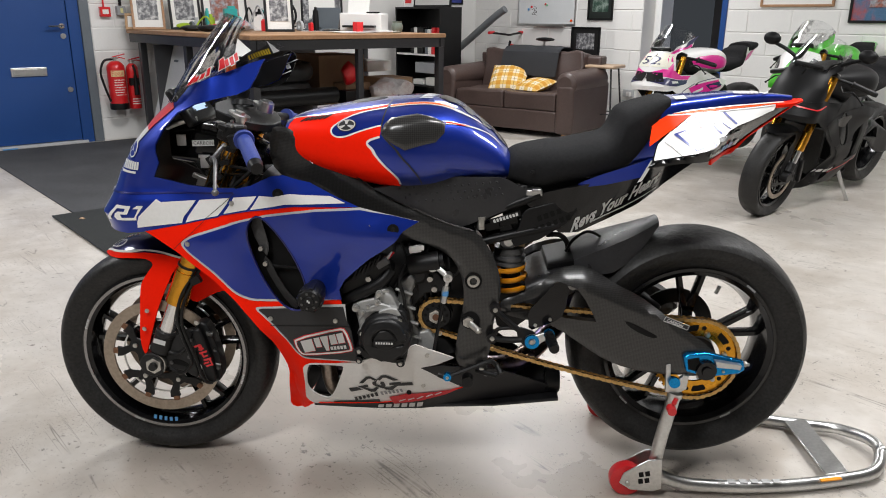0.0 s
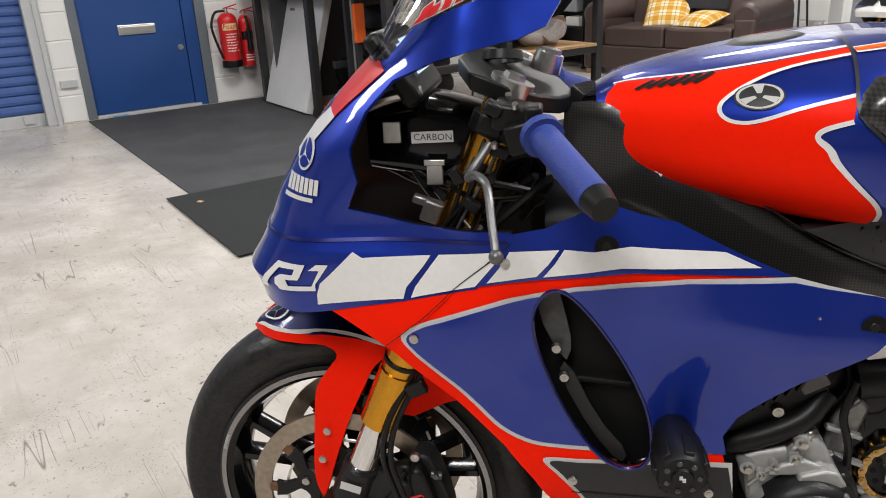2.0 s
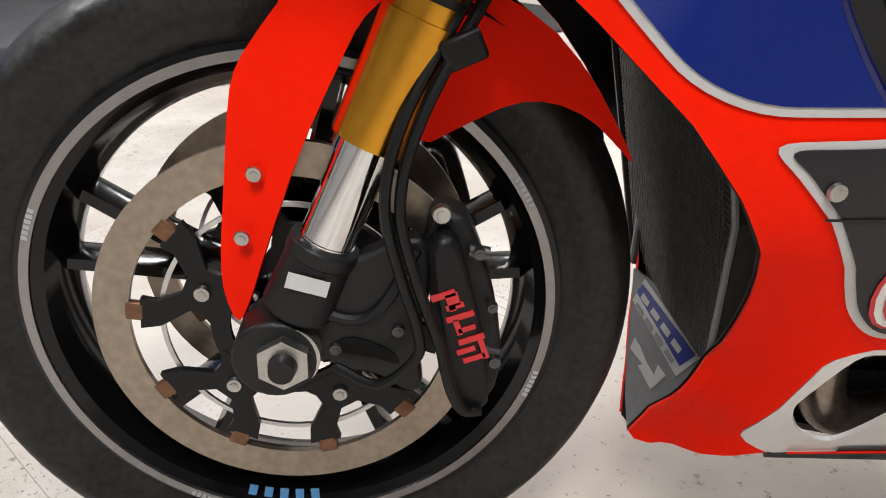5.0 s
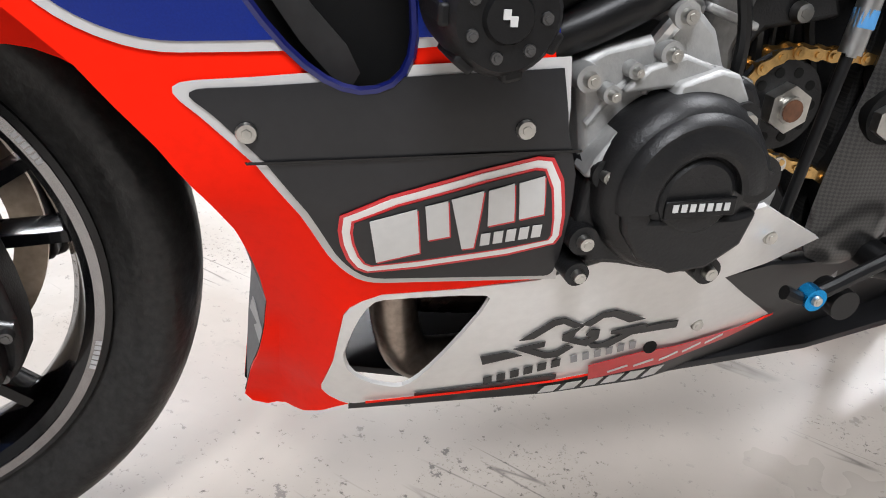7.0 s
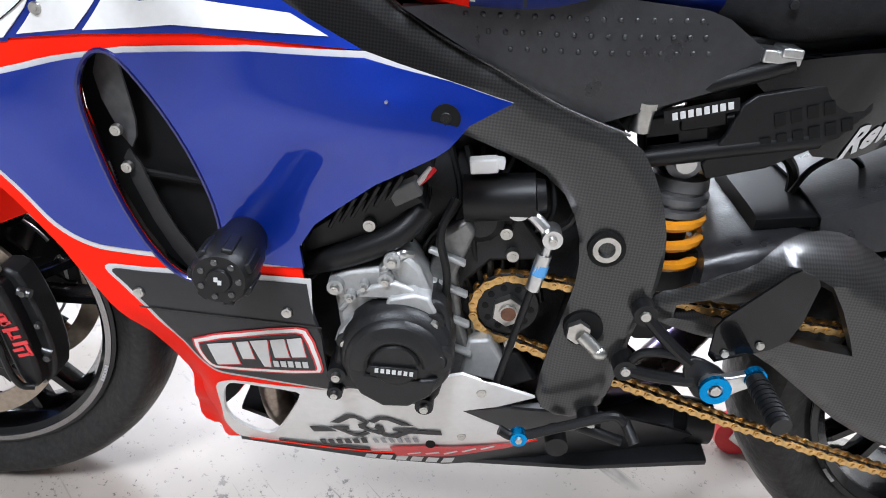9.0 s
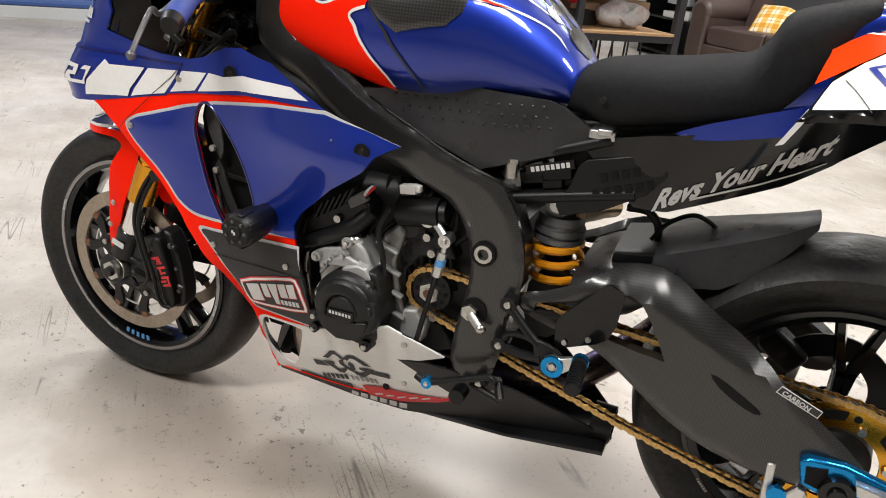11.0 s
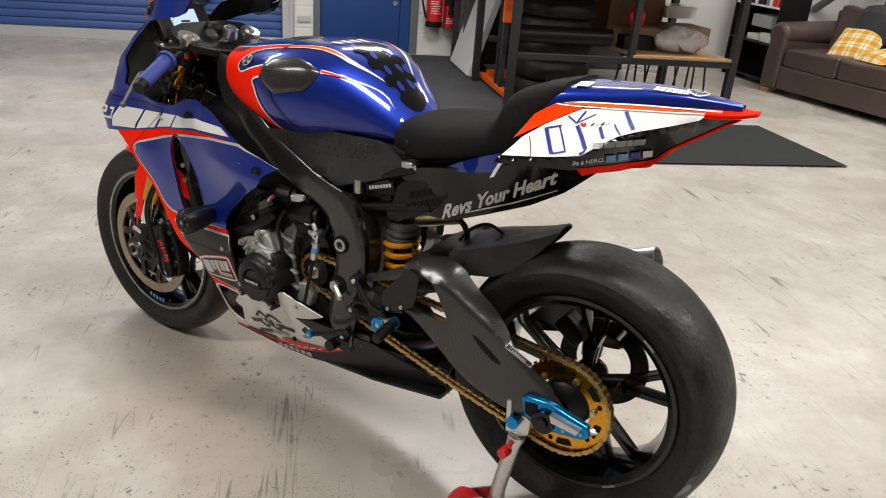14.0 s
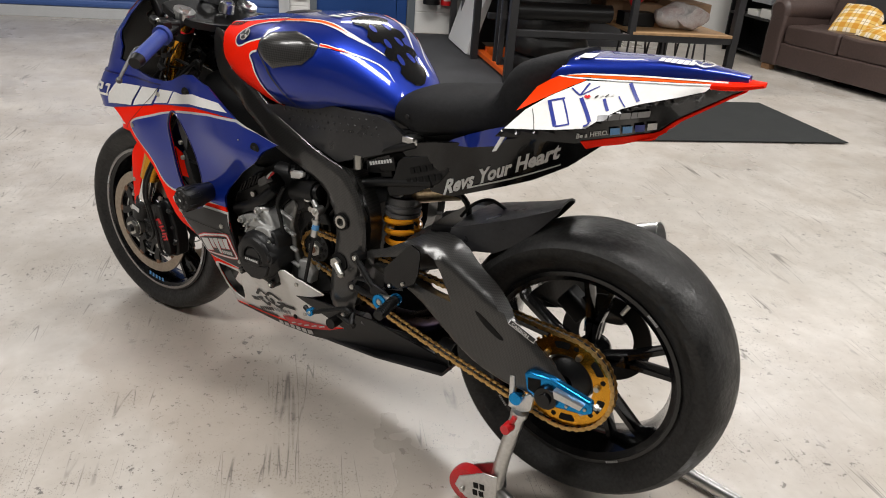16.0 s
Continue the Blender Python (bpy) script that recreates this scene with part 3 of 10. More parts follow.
def wheel(parent, name, c, R, width, rimr, rim_mat, spokes, detail=True):
    """A cast wheel: rim with its tyre, spokes and hub under it."""
    m = Matrix.Translation(c)
    h = width / 2
    prof = [(rimr - 0.004, -h * 0.66), (rimr + 0.012, -h * 0.70), (rimr + (R - rimr) * 0.35, -h * 0.88), (rimr + (R - rimr) * 0.55, -h * 0.98)]
    prof += [(R - (R - rimr) * 0.42 * (1 - math.cos(radians(a))), h * math.sin(radians(a))) for a in range(-78, 79, 12)]
    prof += [(r, -y) for r, y in reversed(prof[:4])]
    prof += [(rimr - 0.01, h * 0.5), (rimr - 0.01, -h * 0.5)]
    k = h * 0.66
    rim = part(name, lathe(B(), [(rimr + 0.006, -k), (rimr + 0.006, -k - 0.006), (rimr - 0.004, -k - 0.008), (rimr - 0.016, -k), (rimr - 0.022, -k * 0.6), (rimr - 0.03, -k * 0.2), (rimr - 0.03, k * 0.2),
                                     (rimr - 0.022, k * 0.6), (rimr - 0.016, k), (rimr - 0.004, k + 0.008), (rimr + 0.006, k + 0.006), (rimr + 0.006, k), (rimr - 0.012, k * 0.4), (rimr - 0.012, -k * 0.4)], m, 96), rim_mat, parent)
    part("tyre", lathe(B(), prof, m, 120), RUBBER, rim, "worn black slick racing tyre")
    part("hub", lathe(B(), [(0.012, -0.05), (0.034, -0.05), (0.04, -0.03), (0.036, 0), (0.04, 0.03), (0.034, 0.05), (0.012, 0.05)], m, 40), rim_mat, rim)
    for i in range(spokes):
        a = 2 * math.pi * i / spokes + 0.3
        bm = B()
        for da in (-0.17, 0.17):
            p0 = Vector((0.03 * math.cos(a), 0, 0.03 * math.sin(a)))
            p1 = Vector((0.095 * math.cos(a + da * 0.55), 0, 0.095 * math.sin(a + da * 0.55)))
            p2 = Vector(((rimr - 0.026) * math.cos(a + da), 0, (rimr - 0.026) * math.sin(a + da)))
            for (s, e, w0, w1) in ((p0, p1, 0.016, 0.010), (p1, p2, 0.010, 0.0085)):
                d = (e - s).normalized()
                side = Vector((-d.z, 0, d.x))
                vs = []
                for p, w in ((s - d * 0.004, w0), (e + d * 0.006, w1)):
                    vs.append([bm.verts.new(p + side * sx * w * kx + Vector((0, sy, 0)) + Vector(c)) for sx, sy, kx in ((-1, -0.018, 0.6), (1, -0.018, 0.6), (1, 0.0, 1.0), (1, 0.018, 0.6), (-1, 0.018, 0.6), (-1, 0.0, 1.0))])
                for q in range(6):
                    bm.faces.new((vs[0][q], vs[0][(q + 1) % 6], vs[1][(q + 1) % 6], vs[1][q]))
                bm.faces.new(vs[0][::-1]), bm.faces.new(vs[1])
        part("spoke", bm, rim_mat, rim)
    return rim


def screen_point(t, phi, lift=0.0):
    """A point of the windscreen: t from base to top, phi from the middle (0) to the edge (1)."""
    cx, cz = table(t, [(0, -0.632), (0.5, -0.577), (1, -0.486)]), table(t, [(0, 0.994), (0.5, 1.092), (1, 1.205)])
    ex, ez = table(t, [(0, -0.597), (0.15, -0.555), (0.6, -0.43), (1, -0.362)]), table(t, [(0, 0.996), (0.15, 1.035), (0.6, 1.082), (1, 1.107)])
    ey = table(t, [(0, 0.115), (0.2, 0.135), (0.6, 0.15), (1, 0.14)]) + lift
    a = phi * math.pi / 2
    return Vector((cx + (ex - cx) * (1 - math.cos(a)) - lift * math.cos(a), ey * math.sin(a), cz + (ez - cz) * (1 - math.cos(a)) + lift * 0.5))


def screen_mesh():
    bm = B()
    nt, nphi = 10, 12
    g = [[bm.verts.new(Vector((p.x, p.y * (1 if j >= 0 else -1), p.z))) for j in range(-nphi, nphi + 1) for p in (screen_point(i / nt, abs(j) / nphi),)] for i in range(nt + 1)]
    for a, b in zip(g, g[1:]):
        for k in range(2 * nphi):
            bm.faces.new((a[k], a[k + 1], b[k + 1], b[k]))
    bmesh.ops.solidify(bm, geom=bm.faces[:], thickness=0.0025)
    return bm


P_COWL = [(-0.815, 0.69), (-0.790, 0.686), (-0.756, 0.684), (-0.716, 0.684), (-0.676, 0.689), (-0.57, 0.713), (-0.478, 0.734), (-0.445, 0.79), (-0.435, 0.805), (-0.50, 0.804), (-0.56, 0.806), (-0.642, 0.823), (-0.627, 0.857),
          (-0.634, 0.90), (-0.615, 0.94), (-0.58, 0.976), (-0.53, 0.998), (-0.48, 1.011), (-0.43, 1.021), (-0.398, 1.035), (-0.38, 1.065), (-0.360, 1.104), (-0.40, 1.092), (-0.47, 1.066), (-0.555, 1.035),
          (-0.592, 0.997), (-0.631, 0.994), (-0.66, 0.968), (-0.687, 0.944), (-0.713, 0.914), (-0.737, 0.885), (-0.760, 0.85), (-0.778, 0.819), (-0.79, 0.79), (-0.80, 0.766), (-0.814, 0.745), (-0.828, 0.724), (-0.822, 0.705)]
P_MID = [(-0.676, 0.692), (-0.563, 0.716), (-0.478, 0.734), (-0.435, 0.785), (-0.395, 0.80), (-0.347, 0.822), (-0.315, 0.826), (-0.29, 0.82), (-0.25, 0.812), (-0.182, 0.784), (-0.129, 0.766), (-0.05, 0.748), (-0.006, 0.736), (-0.044, 0.70),
         (-0.114, 0.651), (-0.175, 0.597), (-0.190, 0.572), (-0.183, 0.549), (-0.171, 0.509), (-0.157, 0.44), (-0.150, 0.374), (-0.215, 0.367), (-0.272, 0.364), (-0.286, 0.3575), (-0.294, 0.349), (-0.298, 0.338), (-0.2995, 0.315), (-0.302, 0.27), (-0.309, 0.217),
         (-0.3085, 0.206), (-0.303, 0.199), (-0.285, 0.193), (-0.298, 0.183), (-0.311, 0.168), (-0.322, 0.154), (-0.337, 0.140), (-0.354, 0.129), (-0.369, 0.130), (-0.376, 0.139), (-0.369, 0.185), (-0.3595, 0.24), (-0.354, 0.28), (-0.3515, 0.32), (-0.356, 0.36), (-0.362, 0.39), (-0.370, 0.418), (-0.383, 0.447), (-0.409, 0.488), (-0.446, 0.530), (-0.508, 0.580), (-0.583, 0.636)]
P_BLUE = [(-0.575, 0.666), (-0.545, 0.684), (-0.462, 0.711), (-0.36, 0.7405), (-0.237, 0.759), (-0.129, 0.768), (-0.05, 0.758), (0.010, 0.745), (-0.044, 0.699), (-0.110, 0.649), (-0.171, 0.595), (-0.185, 0.572), (-0.18, 0.551),
          (-0.262, 0.549), (-0.325, 0.547), (-0.41, 0.543), (-0.45, 0.556), (-0.503, 0.602), (-0.555, 0.645)]
P_WEDGE = [(-0.48, 0.737), (-0.447, 0.787), (-0.437, 0.803), (-0.395, 0.813), (-0.347, 0.836), (-0.315, 0.84), (-0.29, 0.833), (-0.25, 0.826), (-0.182, 0.794), (-0.131, 0.774), (-0.29, 0.768), (-0.40, 0.752)]
P_BLACK = [(-0.394, 0.521), (-0.275, 0.529), (-0.176, 0.535), (-0.168, 0.50), (-0.158, 0.47), (-0.151, 0.40), (-0.151, 0.379), (-0.285, 0.385), (-0.304, 0.402), (-0.325, 0.444), (-0.350, 0.482), (-0.376, 0.509)]
P_BELLY = [(-0.215, 0.366), (-0.157, 0.372), (-0.053, 0.405), (0.001, 0.424), (0.095, 0.372), (0.05, 0.352), (0.009, 0.345), (0.051, 0.312), (0.117, 0.262), (0.06, 0.243), (-0.002, 0.226), (-0.15, 0.205), (-0.285, 0.1935), (-0.3025, 0.1995), (-0.308, 0.2065), (-0.3085, 0.217), (-0.3015, 0.27), (-0.299, 0.315), (-0.2975, 0.338), (-0.2935, 0.3485), (-0.2855, 0.357), (-0.272, 0.3635)]
P_VENT = [(-0.268, 0.359), (-0.279, 0.355), (-0.288, 0.332), (-0.295, 0.288), (-0.294, 0.274), (-0.289, 0.257), (-0.274, 0.237), (-0.25, 0.222), (-0.238, 0.223), (-0.226, 0.243), (-0.209, 0.29), (-0.188, 0.352), (-0.195, 0.3595)]
P_KEEL = [(0.009, 0.345), (0.06, 0.347), (0.205, 0.318), (0.30, 0.268), (0.388, 0.214), (0.381, 0.19), (0.25, 0.192), (0.12, 0.19), (-0.10, 0.187), (-0.285, 0.186), (-0.285, 0.197), (-0.15, 0.206), (0.0, 0.226), (0.117, 0.262), (0.051, 0.312)]
P_DUCT = [(-0.385, 0.742), (-0.405, 0.725), (-0.414, 0.687), (-0.389, 0.611), (-0.341, 0.544), (-0.30, 0.518), (-0.264, 0.530), (-0.267, 0.583), (-0.289, 0.631), (-0.322, 0.686), (-0.361, 0.733)]
P_FRAME = [(-0.378, 0.933), (-0.335, 0.94), (-0.313, 0.93), (-0.207, 0.858), (-0.085, 0.785), (0.0, 0.75), (0.067, 0.722), (0.148, 0.700), (0.180, 0.657), (0.201, 0.607), (0.209, 0.562), (0.207, 0.515), (0.195, 0.48), (0.188, 0.40), (0.176, 0.345), (0.135, 0.328), (0.098, 0.345), (0.098, 0.40),
           (0.110, 0.474), (0.119, 0.534), (0.108, 0.594), (0.078, 0.641), (0.012, 0.669), (-0.05, 0.685), (-0.10, 0.70), (-0.16, 0.742), (-0.249, 0.79), (-0.30, 0.80), (-0.345, 0.81), (-0.38, 0.843)]
SPAR = [(-0.37, 0.075), (-0.3, 0.105), (-0.2, 0.14), (0.0, 0.165), (0.2, 0.175)]
P_SWING = [(0.205, 0.520), (0.255, 0.537), (0.31, 0.572), (0.355, 0.600), (0.405, 0.606), (0.440, 0.596), (0.50, 0.562), (0.554, 0.540), (0.60, 0.512), (0.66, 0.472), (0.735, 0.42), (0.765, 0.385), (0.74, 0.352), (0.69, 0.346), (0.60, 0.345), (0.53, 0.352), (0.47, 0.374), (0.45, 0.386),
           (0.408, 0.415), (0.356, 0.450), (0.313, 0.466), (0.25, 0.475), (0.205, 0.49)]
P_WINDOW = [(0.235, 0.512), (0.30, 0.535), (0.345, 0.558), (0.378, 0.568), (0.398, 0.560), (0.418, 0.533), (0.440, 0.495), (0.450, 0.474), (0.40, 0.478), (0.36, 0.484), (0.29, 0.490), (0.235, 0.495)]
SWING_Y = [(0.2, 0.168), (0.45, 0.174), (0.55, 0.190), (0.62, 0.203), (0.75, 0.205)]
SWING_RIDGE = [(0.2, 0.60), (0.28, 0.572), (0.36, 0.573), (0.42, 0.566), (0.50, 0.535), (0.60, 0.500), (0.70, 0.50)]
DUCT_EDGE, FRAME_EDGE, SWING_EDGE = smooth_poly(P_DUCT, 2), smooth_poly(P_FRAME, 1), smooth_poly(P_SWING, 1)
FX, FY, FZ = -0.708, -0.012, 0.304          # front axle
RX, RZ = 0.719, 0.360           # rear axle


def hoop_point(x, k, lift=0.0):
    """A point of the front mudguard's top: x along the motorcycle, k from edge (-1) to edge (1)."""
    crown = table(x, [(-0.855, 0.588), (-0.82, 0.612), (-0.78, 0.624), (-0.72, 0.632), (-0.66, 0.630), (-0.61, 0.618), (-0.54, 0.578), (-0.455, 0.49)])
    edge = table(x, [(-0.855, 0.586), (-0.83, 0.598), (-0.772, 0.602), (-0.72, 0.606), (-0.675, 0.602), (-0.615, 0.588), (-0.54, 0.552), (-0.455, 0.465)])
    hw = table(x, [(-0.855, 0.018), (-0.83, 0.048), (-0.79, 0.073), (-0.74, 0.09), (-0.6, 0.09), (-0.455, 0.06)])
    return x, (hw + lift) * k, crown + (edge - crown) * abs(k) ** 2.4 + lift


def sport_bike(b, pal, detail):
    """The main parts of a sports motorcycle under the thing b, its axles at y = 0 and its front towards -x."""
    rim = pal["rim"]
    fw = wheel(b, "front_wheel", (FX, FY, FZ), 0.304, 0.127, 0.227, rim, 5)
    rw = wheel(b, "rear_wheel", (RX, 0, RZ), 0.319, 0.200, 0.222, rim, 5)
    for y in (FY - 0.066, FY + 0.066):
        m = Matrix.Translation((FX, y, FZ))
        part("brake_disc", lathe(B(), [(0.134, -0.0028), (0.163, -0.0028), (0.163, 0.0028), (0.134, 0.0028)], m, 72), DISC, fw, "rust-tinted steel brake disc")

        def spot(r, a, dy=0.0):
            return Vector((FX + r * math.cos(a), y + dy, FZ + r * math.sin(a)))
        car = part("disc_carrier", lathe(B(), [(0.052, -0.003), (0.068, -0.003), (0.068, 0.003), (0.052, 0.003)], m, 40), BLACKM, fw, "matt black disc carrier")
        part("carrier_ring", lathe(B(), [(0.1065, 0.002), (0.1105, 0.002), (0.1105, 0.005), (0.1065, 0.005)], m, 72), ALU, car, "thin pale ring")
        for i in range(5):
            a = radians(156 + 72 * i)
            arm = plate(B(), [(FX + r * math.cos(a + radians(d)), FZ + r * math.sin(a + radians(d))) for r, d in ((0.064, -27), (0.074, -16), (0.084, -14), (0.108, -24), (0.125, -25), (0.125, -12), (0.112, -12), (0.094, -5), (0.094, 5), (0.112, 12), (0.125, 12), (0.125, 25), (0.108, 24), (0.084, 14), (0.074, 16), (0.064, 27))], y - 0.0035, y + 0.003)
            part("disc_arm", arm, BLACKM, car)
            if detail and y < 0:
                bolt("disc_bolt", spot(0.078, a, -0.004), 0.0085, car, h=0.004)
        if detail:
            for i in range(10):
                a = radians(138 + 36 * i)
                part("disc_bobbin", box(B(), spot(0.129, a), (0.017, 0.0072, 0.016), Matrix.Rotation(math.pi / 2 - a, 3, "Y")), RUST, fw, "rust-brown disc bobbin", bevel=0.002)
    # fork
    for sg in (-1, 1):
        y = 0.106 * sg
        top, mid, low, foot = Vector((-0.4815, y, 0.862)), Vector((-0.640, y, 0.479)), Vector((-0.681, y, 0.380)), Vector((-0.700, y, 0.335))
        leg = part("fork_tube", cyl(cyl(B(), top + (top - mid) * 0.215, mid, 0.0265, seg=28), mid + (top - mid) * 0.22, mid - (top - mid) * 0.01, 0.029, seg=28), pal["fork"], b, "gold anodised fork outer tube")
        part("fork_slider", cyl(cyl(B(), mid, low, 0.0215, seg=28), low + (mid - low) * 0.12, low + (mid - low) * 0.18, 0.0225, seg=28), CHROME, leg, "polished chrome fork slider")
        bm = B()
        cyl(bm, low + (mid - low) * 0.14, foot, 0.0265, 0.029, 28)
        foot_part = part("fork_foot", bm, DCAST, leg, "matt black fork foot casting", bevel=0.003)
        part("foot_collar", cyl(B(), low + (mid - low) * 0.15, low + (mid - low) * 0.02, 0.0285, seg=28), DCAST, foot_part, bevel=0.002)
        part("axle_clamp", cyl(B(), (FX - 0.008, y - 0.026, FZ - 0.002), (FX - 0.008, y + 0.026, FZ - 0.002), 0.034, seg=28), DCAST, foot_part, bevel=0.003)
        part("caliper_bracket", plate(B(), [(-0.728, 0.314), (-0.700, 0.372), (-0.664, 0.378), (-0.644, 0.387), (-0.621, 0.399), (-0.597, 0.401), (-0.592, 0.362), (-0.604, 0.308), (-0.596, 0.262), (-0.612, 0.258), (-0.632, 0.276), (-0.662, 0.281), (-0.680, 0.292), (-0.701, 0.275)], y - 0.008, y + 0.012, 1), DCAST, foot_part, bevel=0.004)
        if sg < 0:
            part("bracket_recess", plate(B(), [(-0.668, 0.300), (-0.640, 0.296), (-0.616, 0.286), (-0.622, 0.300), (-0.650, 0.314), (-0.668, 0.312)], y - 0.0095, y - 0.0075, 1), DUCT, foot_part)
            part("bracket_rib", tube(B(), [(-0.700, y - 0.008, 0.345), (-0.655, y - 0.010, 0.330), (-0.630, y - 0.010, 0.345), (-0.606, y - 0.008, 0.392)], 0.005, 8), DCAST, foot_part)
            for x, z in ((-0.619, 0.32), (-0.669, 0.303), (-0.610, 0.372)):
                bolt("bracket_bolt", (x, y - 0.009, z), 0.0065, foot_part, material=DSTEEL, h=0.003)
        # caliper
        yc = y * 0.98
        cal = part("brake_caliper", plate(B(), [(-0.597, 0.409), (-0.577, 0.412), (-0.566, 0.380), (-0.551, 0.320), (-0.543, 0.264), (-0.553, 0.252), (-0.571, 0.258), (-0.585, 0.316), (-0.596, 0.376)], yc - 0.032, yc + 0.0, 1), BLACKM, b, "black monobloc brake caliper with red lettering", bevel=0.006)
        part("caliper_back", plate(B(), [(-0.602, 0.418), (-0.570, 0.422), (-0.556, 0.395), (-0.540, 0.345), (-0.532, 0.290), (-0.538, 0.252), (-0.556, 0.246), (-0.575, 0.252), (-0.590, 0.31)], yc - 0.010, yc + 0.032, 1), DCAST, cal, bevel=0.005)
        if detail and sg < 0:
            for x, z, r in ((-0.588, 0.424, 0.009), (-0.558, 0.392, 0.006), (-0.545, 0.345, 0.0055), (-0.540, 0.294, 0.0065), (-0.548, 0.258, 0.006)):
                bolt("caliper_bolt", (x, yc - 0.014, z), r, cal, material=DSTEEL if r < 0.009 else STEEL)
            for p, q in (((-0.566, yc - 0.012, 0.392), (-0.550, yc - 0.012, 0.389)), ((-0.550, yc - 0.008, 0.300), (-0.536, yc - 0.008, 0.297))):
                part("pad_pin", cyl(B(), p, q, 0.006, seg=14), DSTEEL, cal)
            # maker's mark: plain red strokes down the caliper
            for d, v, w, h in ((0.004, -0.0035, 0.019, 0.0055), (0.012, -0.0005, 0.005, 0.015), (0.010, 0.0045, 0.005, 0.011), (0.016, 0.0015, 0.014, 0.0045), (0.026, 0.002, 0.022, 0.0050), (0.034, -0.003, 0.0045, 0.014),
                               (0.038, 0.003, 0.014, 0.0042), (0.048, 0.003, 0.021, 0.0050), (0.056, -0.0045, 0.015, 0.0045), (0.060, 0.0085, 0.0045, 0.018), (0.065, -0.001, 0.018, 0.0045)):
                x, z = -0.584 + 0.40 * d + v * 0.93, 0.369 - 0.93 * d + v * 0.40
                part("maker_mark", box(B(), (x, yc - 0.0328, z), (w, 0.0012, h), Matrix.Rotation(radians(-20), 3, "Y")), REDC, cal, "red maker's mark")
            bm = B()
            box(bm, (-0.687, y - 0.0300, 0.372), (0.032, 0.001, 0.013), Matrix.Rotation(radians(16), 3, "Y"))
            part("fork_label", bm, GREYD, leg, "pale label on the fork foot")
            bm = B()
            cyl(bm, (FX, -0.115, FZ), (FX, -0.142, FZ), 0.022, 0.022, 6)
            cyl(bm, (FX, -0.115, FZ), (FX, -0.131, FZ), 0.028, 0.028, 28)
            part("axle_nut", bm, STEEL, leg)
            part("axle_end", cyl(B(), (FX, -0.14, FZ), (FX, -0.152, FZ), 0.012, 0.010, 20), DCAST, leg)
            for k, dx in enumerate((0.0, 0.012)):
                part("brake_hose", tube(B(), [(-0.52 + dx, -0.10, 0.68), (-0.575 + dx, -0.118, 0.58), (-0.617 + dx, -0.135, 0.50), (-0.630 + dx * 0.9, -0.142, 0.44), (-0.619 + dx * 0.9, -0.142, 0.385), (-0.604 + dx * 1.4, -0.142, 0.335 - dx)] + ([(-0.606, -0.142, 0.310), (-0.635, -0.138, 0.284), (-0.668, -0.128, 0.294)] if k == 0 else [(-0.583, -0.144, 0.305), (-0.576, -0.145, 0.280), (-0.566, -0.143, 0.262), (-0.552, -0.138, 0.258)]), 0.0045), HOSE, b)
            bm = B()
            box(bm, (-0.578, -0.125, 0.545), (0.03, 0.014, 0.022), Matrix.Rotation(radians(-25), 3, "Y"))
            part("hose_clip", bm, HOSE, b, bevel=0.003)
    # front mudguard: hoop over the tyre with side blades
    bm = B()
    rows = [[bm.verts.new(hoop_point(-0.855 + 0.40 * i / 24, j / 5)) for j in range(-5, 6)] for i in range(25)]
    for a, c in zip(rows, rows[1:]):
        for k in range(10):
            bm.faces.new((a[k], a[k + 1], c[k + 1], c[k]))
    bmesh.ops.solidify(bm, geom=bm.faces[:], thickness=0.003)
    fend = part("mudguard", bm, pal["fend"], b, "front mudguard hoop")

    def blade(off):
        return lambda x, z: (x, min(table(z, [(0.3, 0.098), (0.45, 0.100), (0.56, 0.094), (0.60, 0.086), (0.66, 0.06)]), table(x, [(-0.86, 0.02), (-0.83, 0.05), (-0.79, 0.075), (-0.74, 0.092), (-0.7, 0.10)])) + off, z)
    P_BLADE = [(-0.859, 0.583), (-0.845, 0.594), (-0.829, 0.600), (-0.811, 0.599), (-0.772, 0.603), (-0.72, 0.607), (-0.675, 0.603), (-0.612, 0.587), (-0.632, 0.572), (-0.648, 0.557), (-0.664, 0.525), (-0.694, 0.462), (-0.722, 0.385), (-0.742, 0.325), (-0.752, 0.310), (-0.761, 0.335), (-0.762, 0.365), (-0.754, 0.425), (-0.744, 0.500), (-0.736, 0.525), (-0.714, 0.555), (-0.701, 0.571), (-0.706, 0.581), (-0.724, 0.589), (-0.763, 0.588), (-0.826, 0.578)]
    P_REAR = [(-0.63, 0.60), (-0.57, 0.585), (-0.515, 0.560), (-0.476, 0.520), (-0.446, 0.474), (-0.432, 0.448), (-0.450, 0.466), (-0.473, 0.487), (-0.505, 0.500), (-0.535, 0.498), (-0.568, 0.481), (-0.605, 0.461), (-0.63, 0.49)]
    for sg in (-1, 1):
        part("mudguard_blade", drape(P_BLADE, blade(0), sg, 1, 0.02, 0.004), pal["accent"], b, "fluorescent orange mudguard blade" if detail else "")
        part("mudguard_flap", drape(P_REAR, lambda x, z: (x, 0.078, z), sg, 1, 0.03, 0.004), pal["accent"], b)
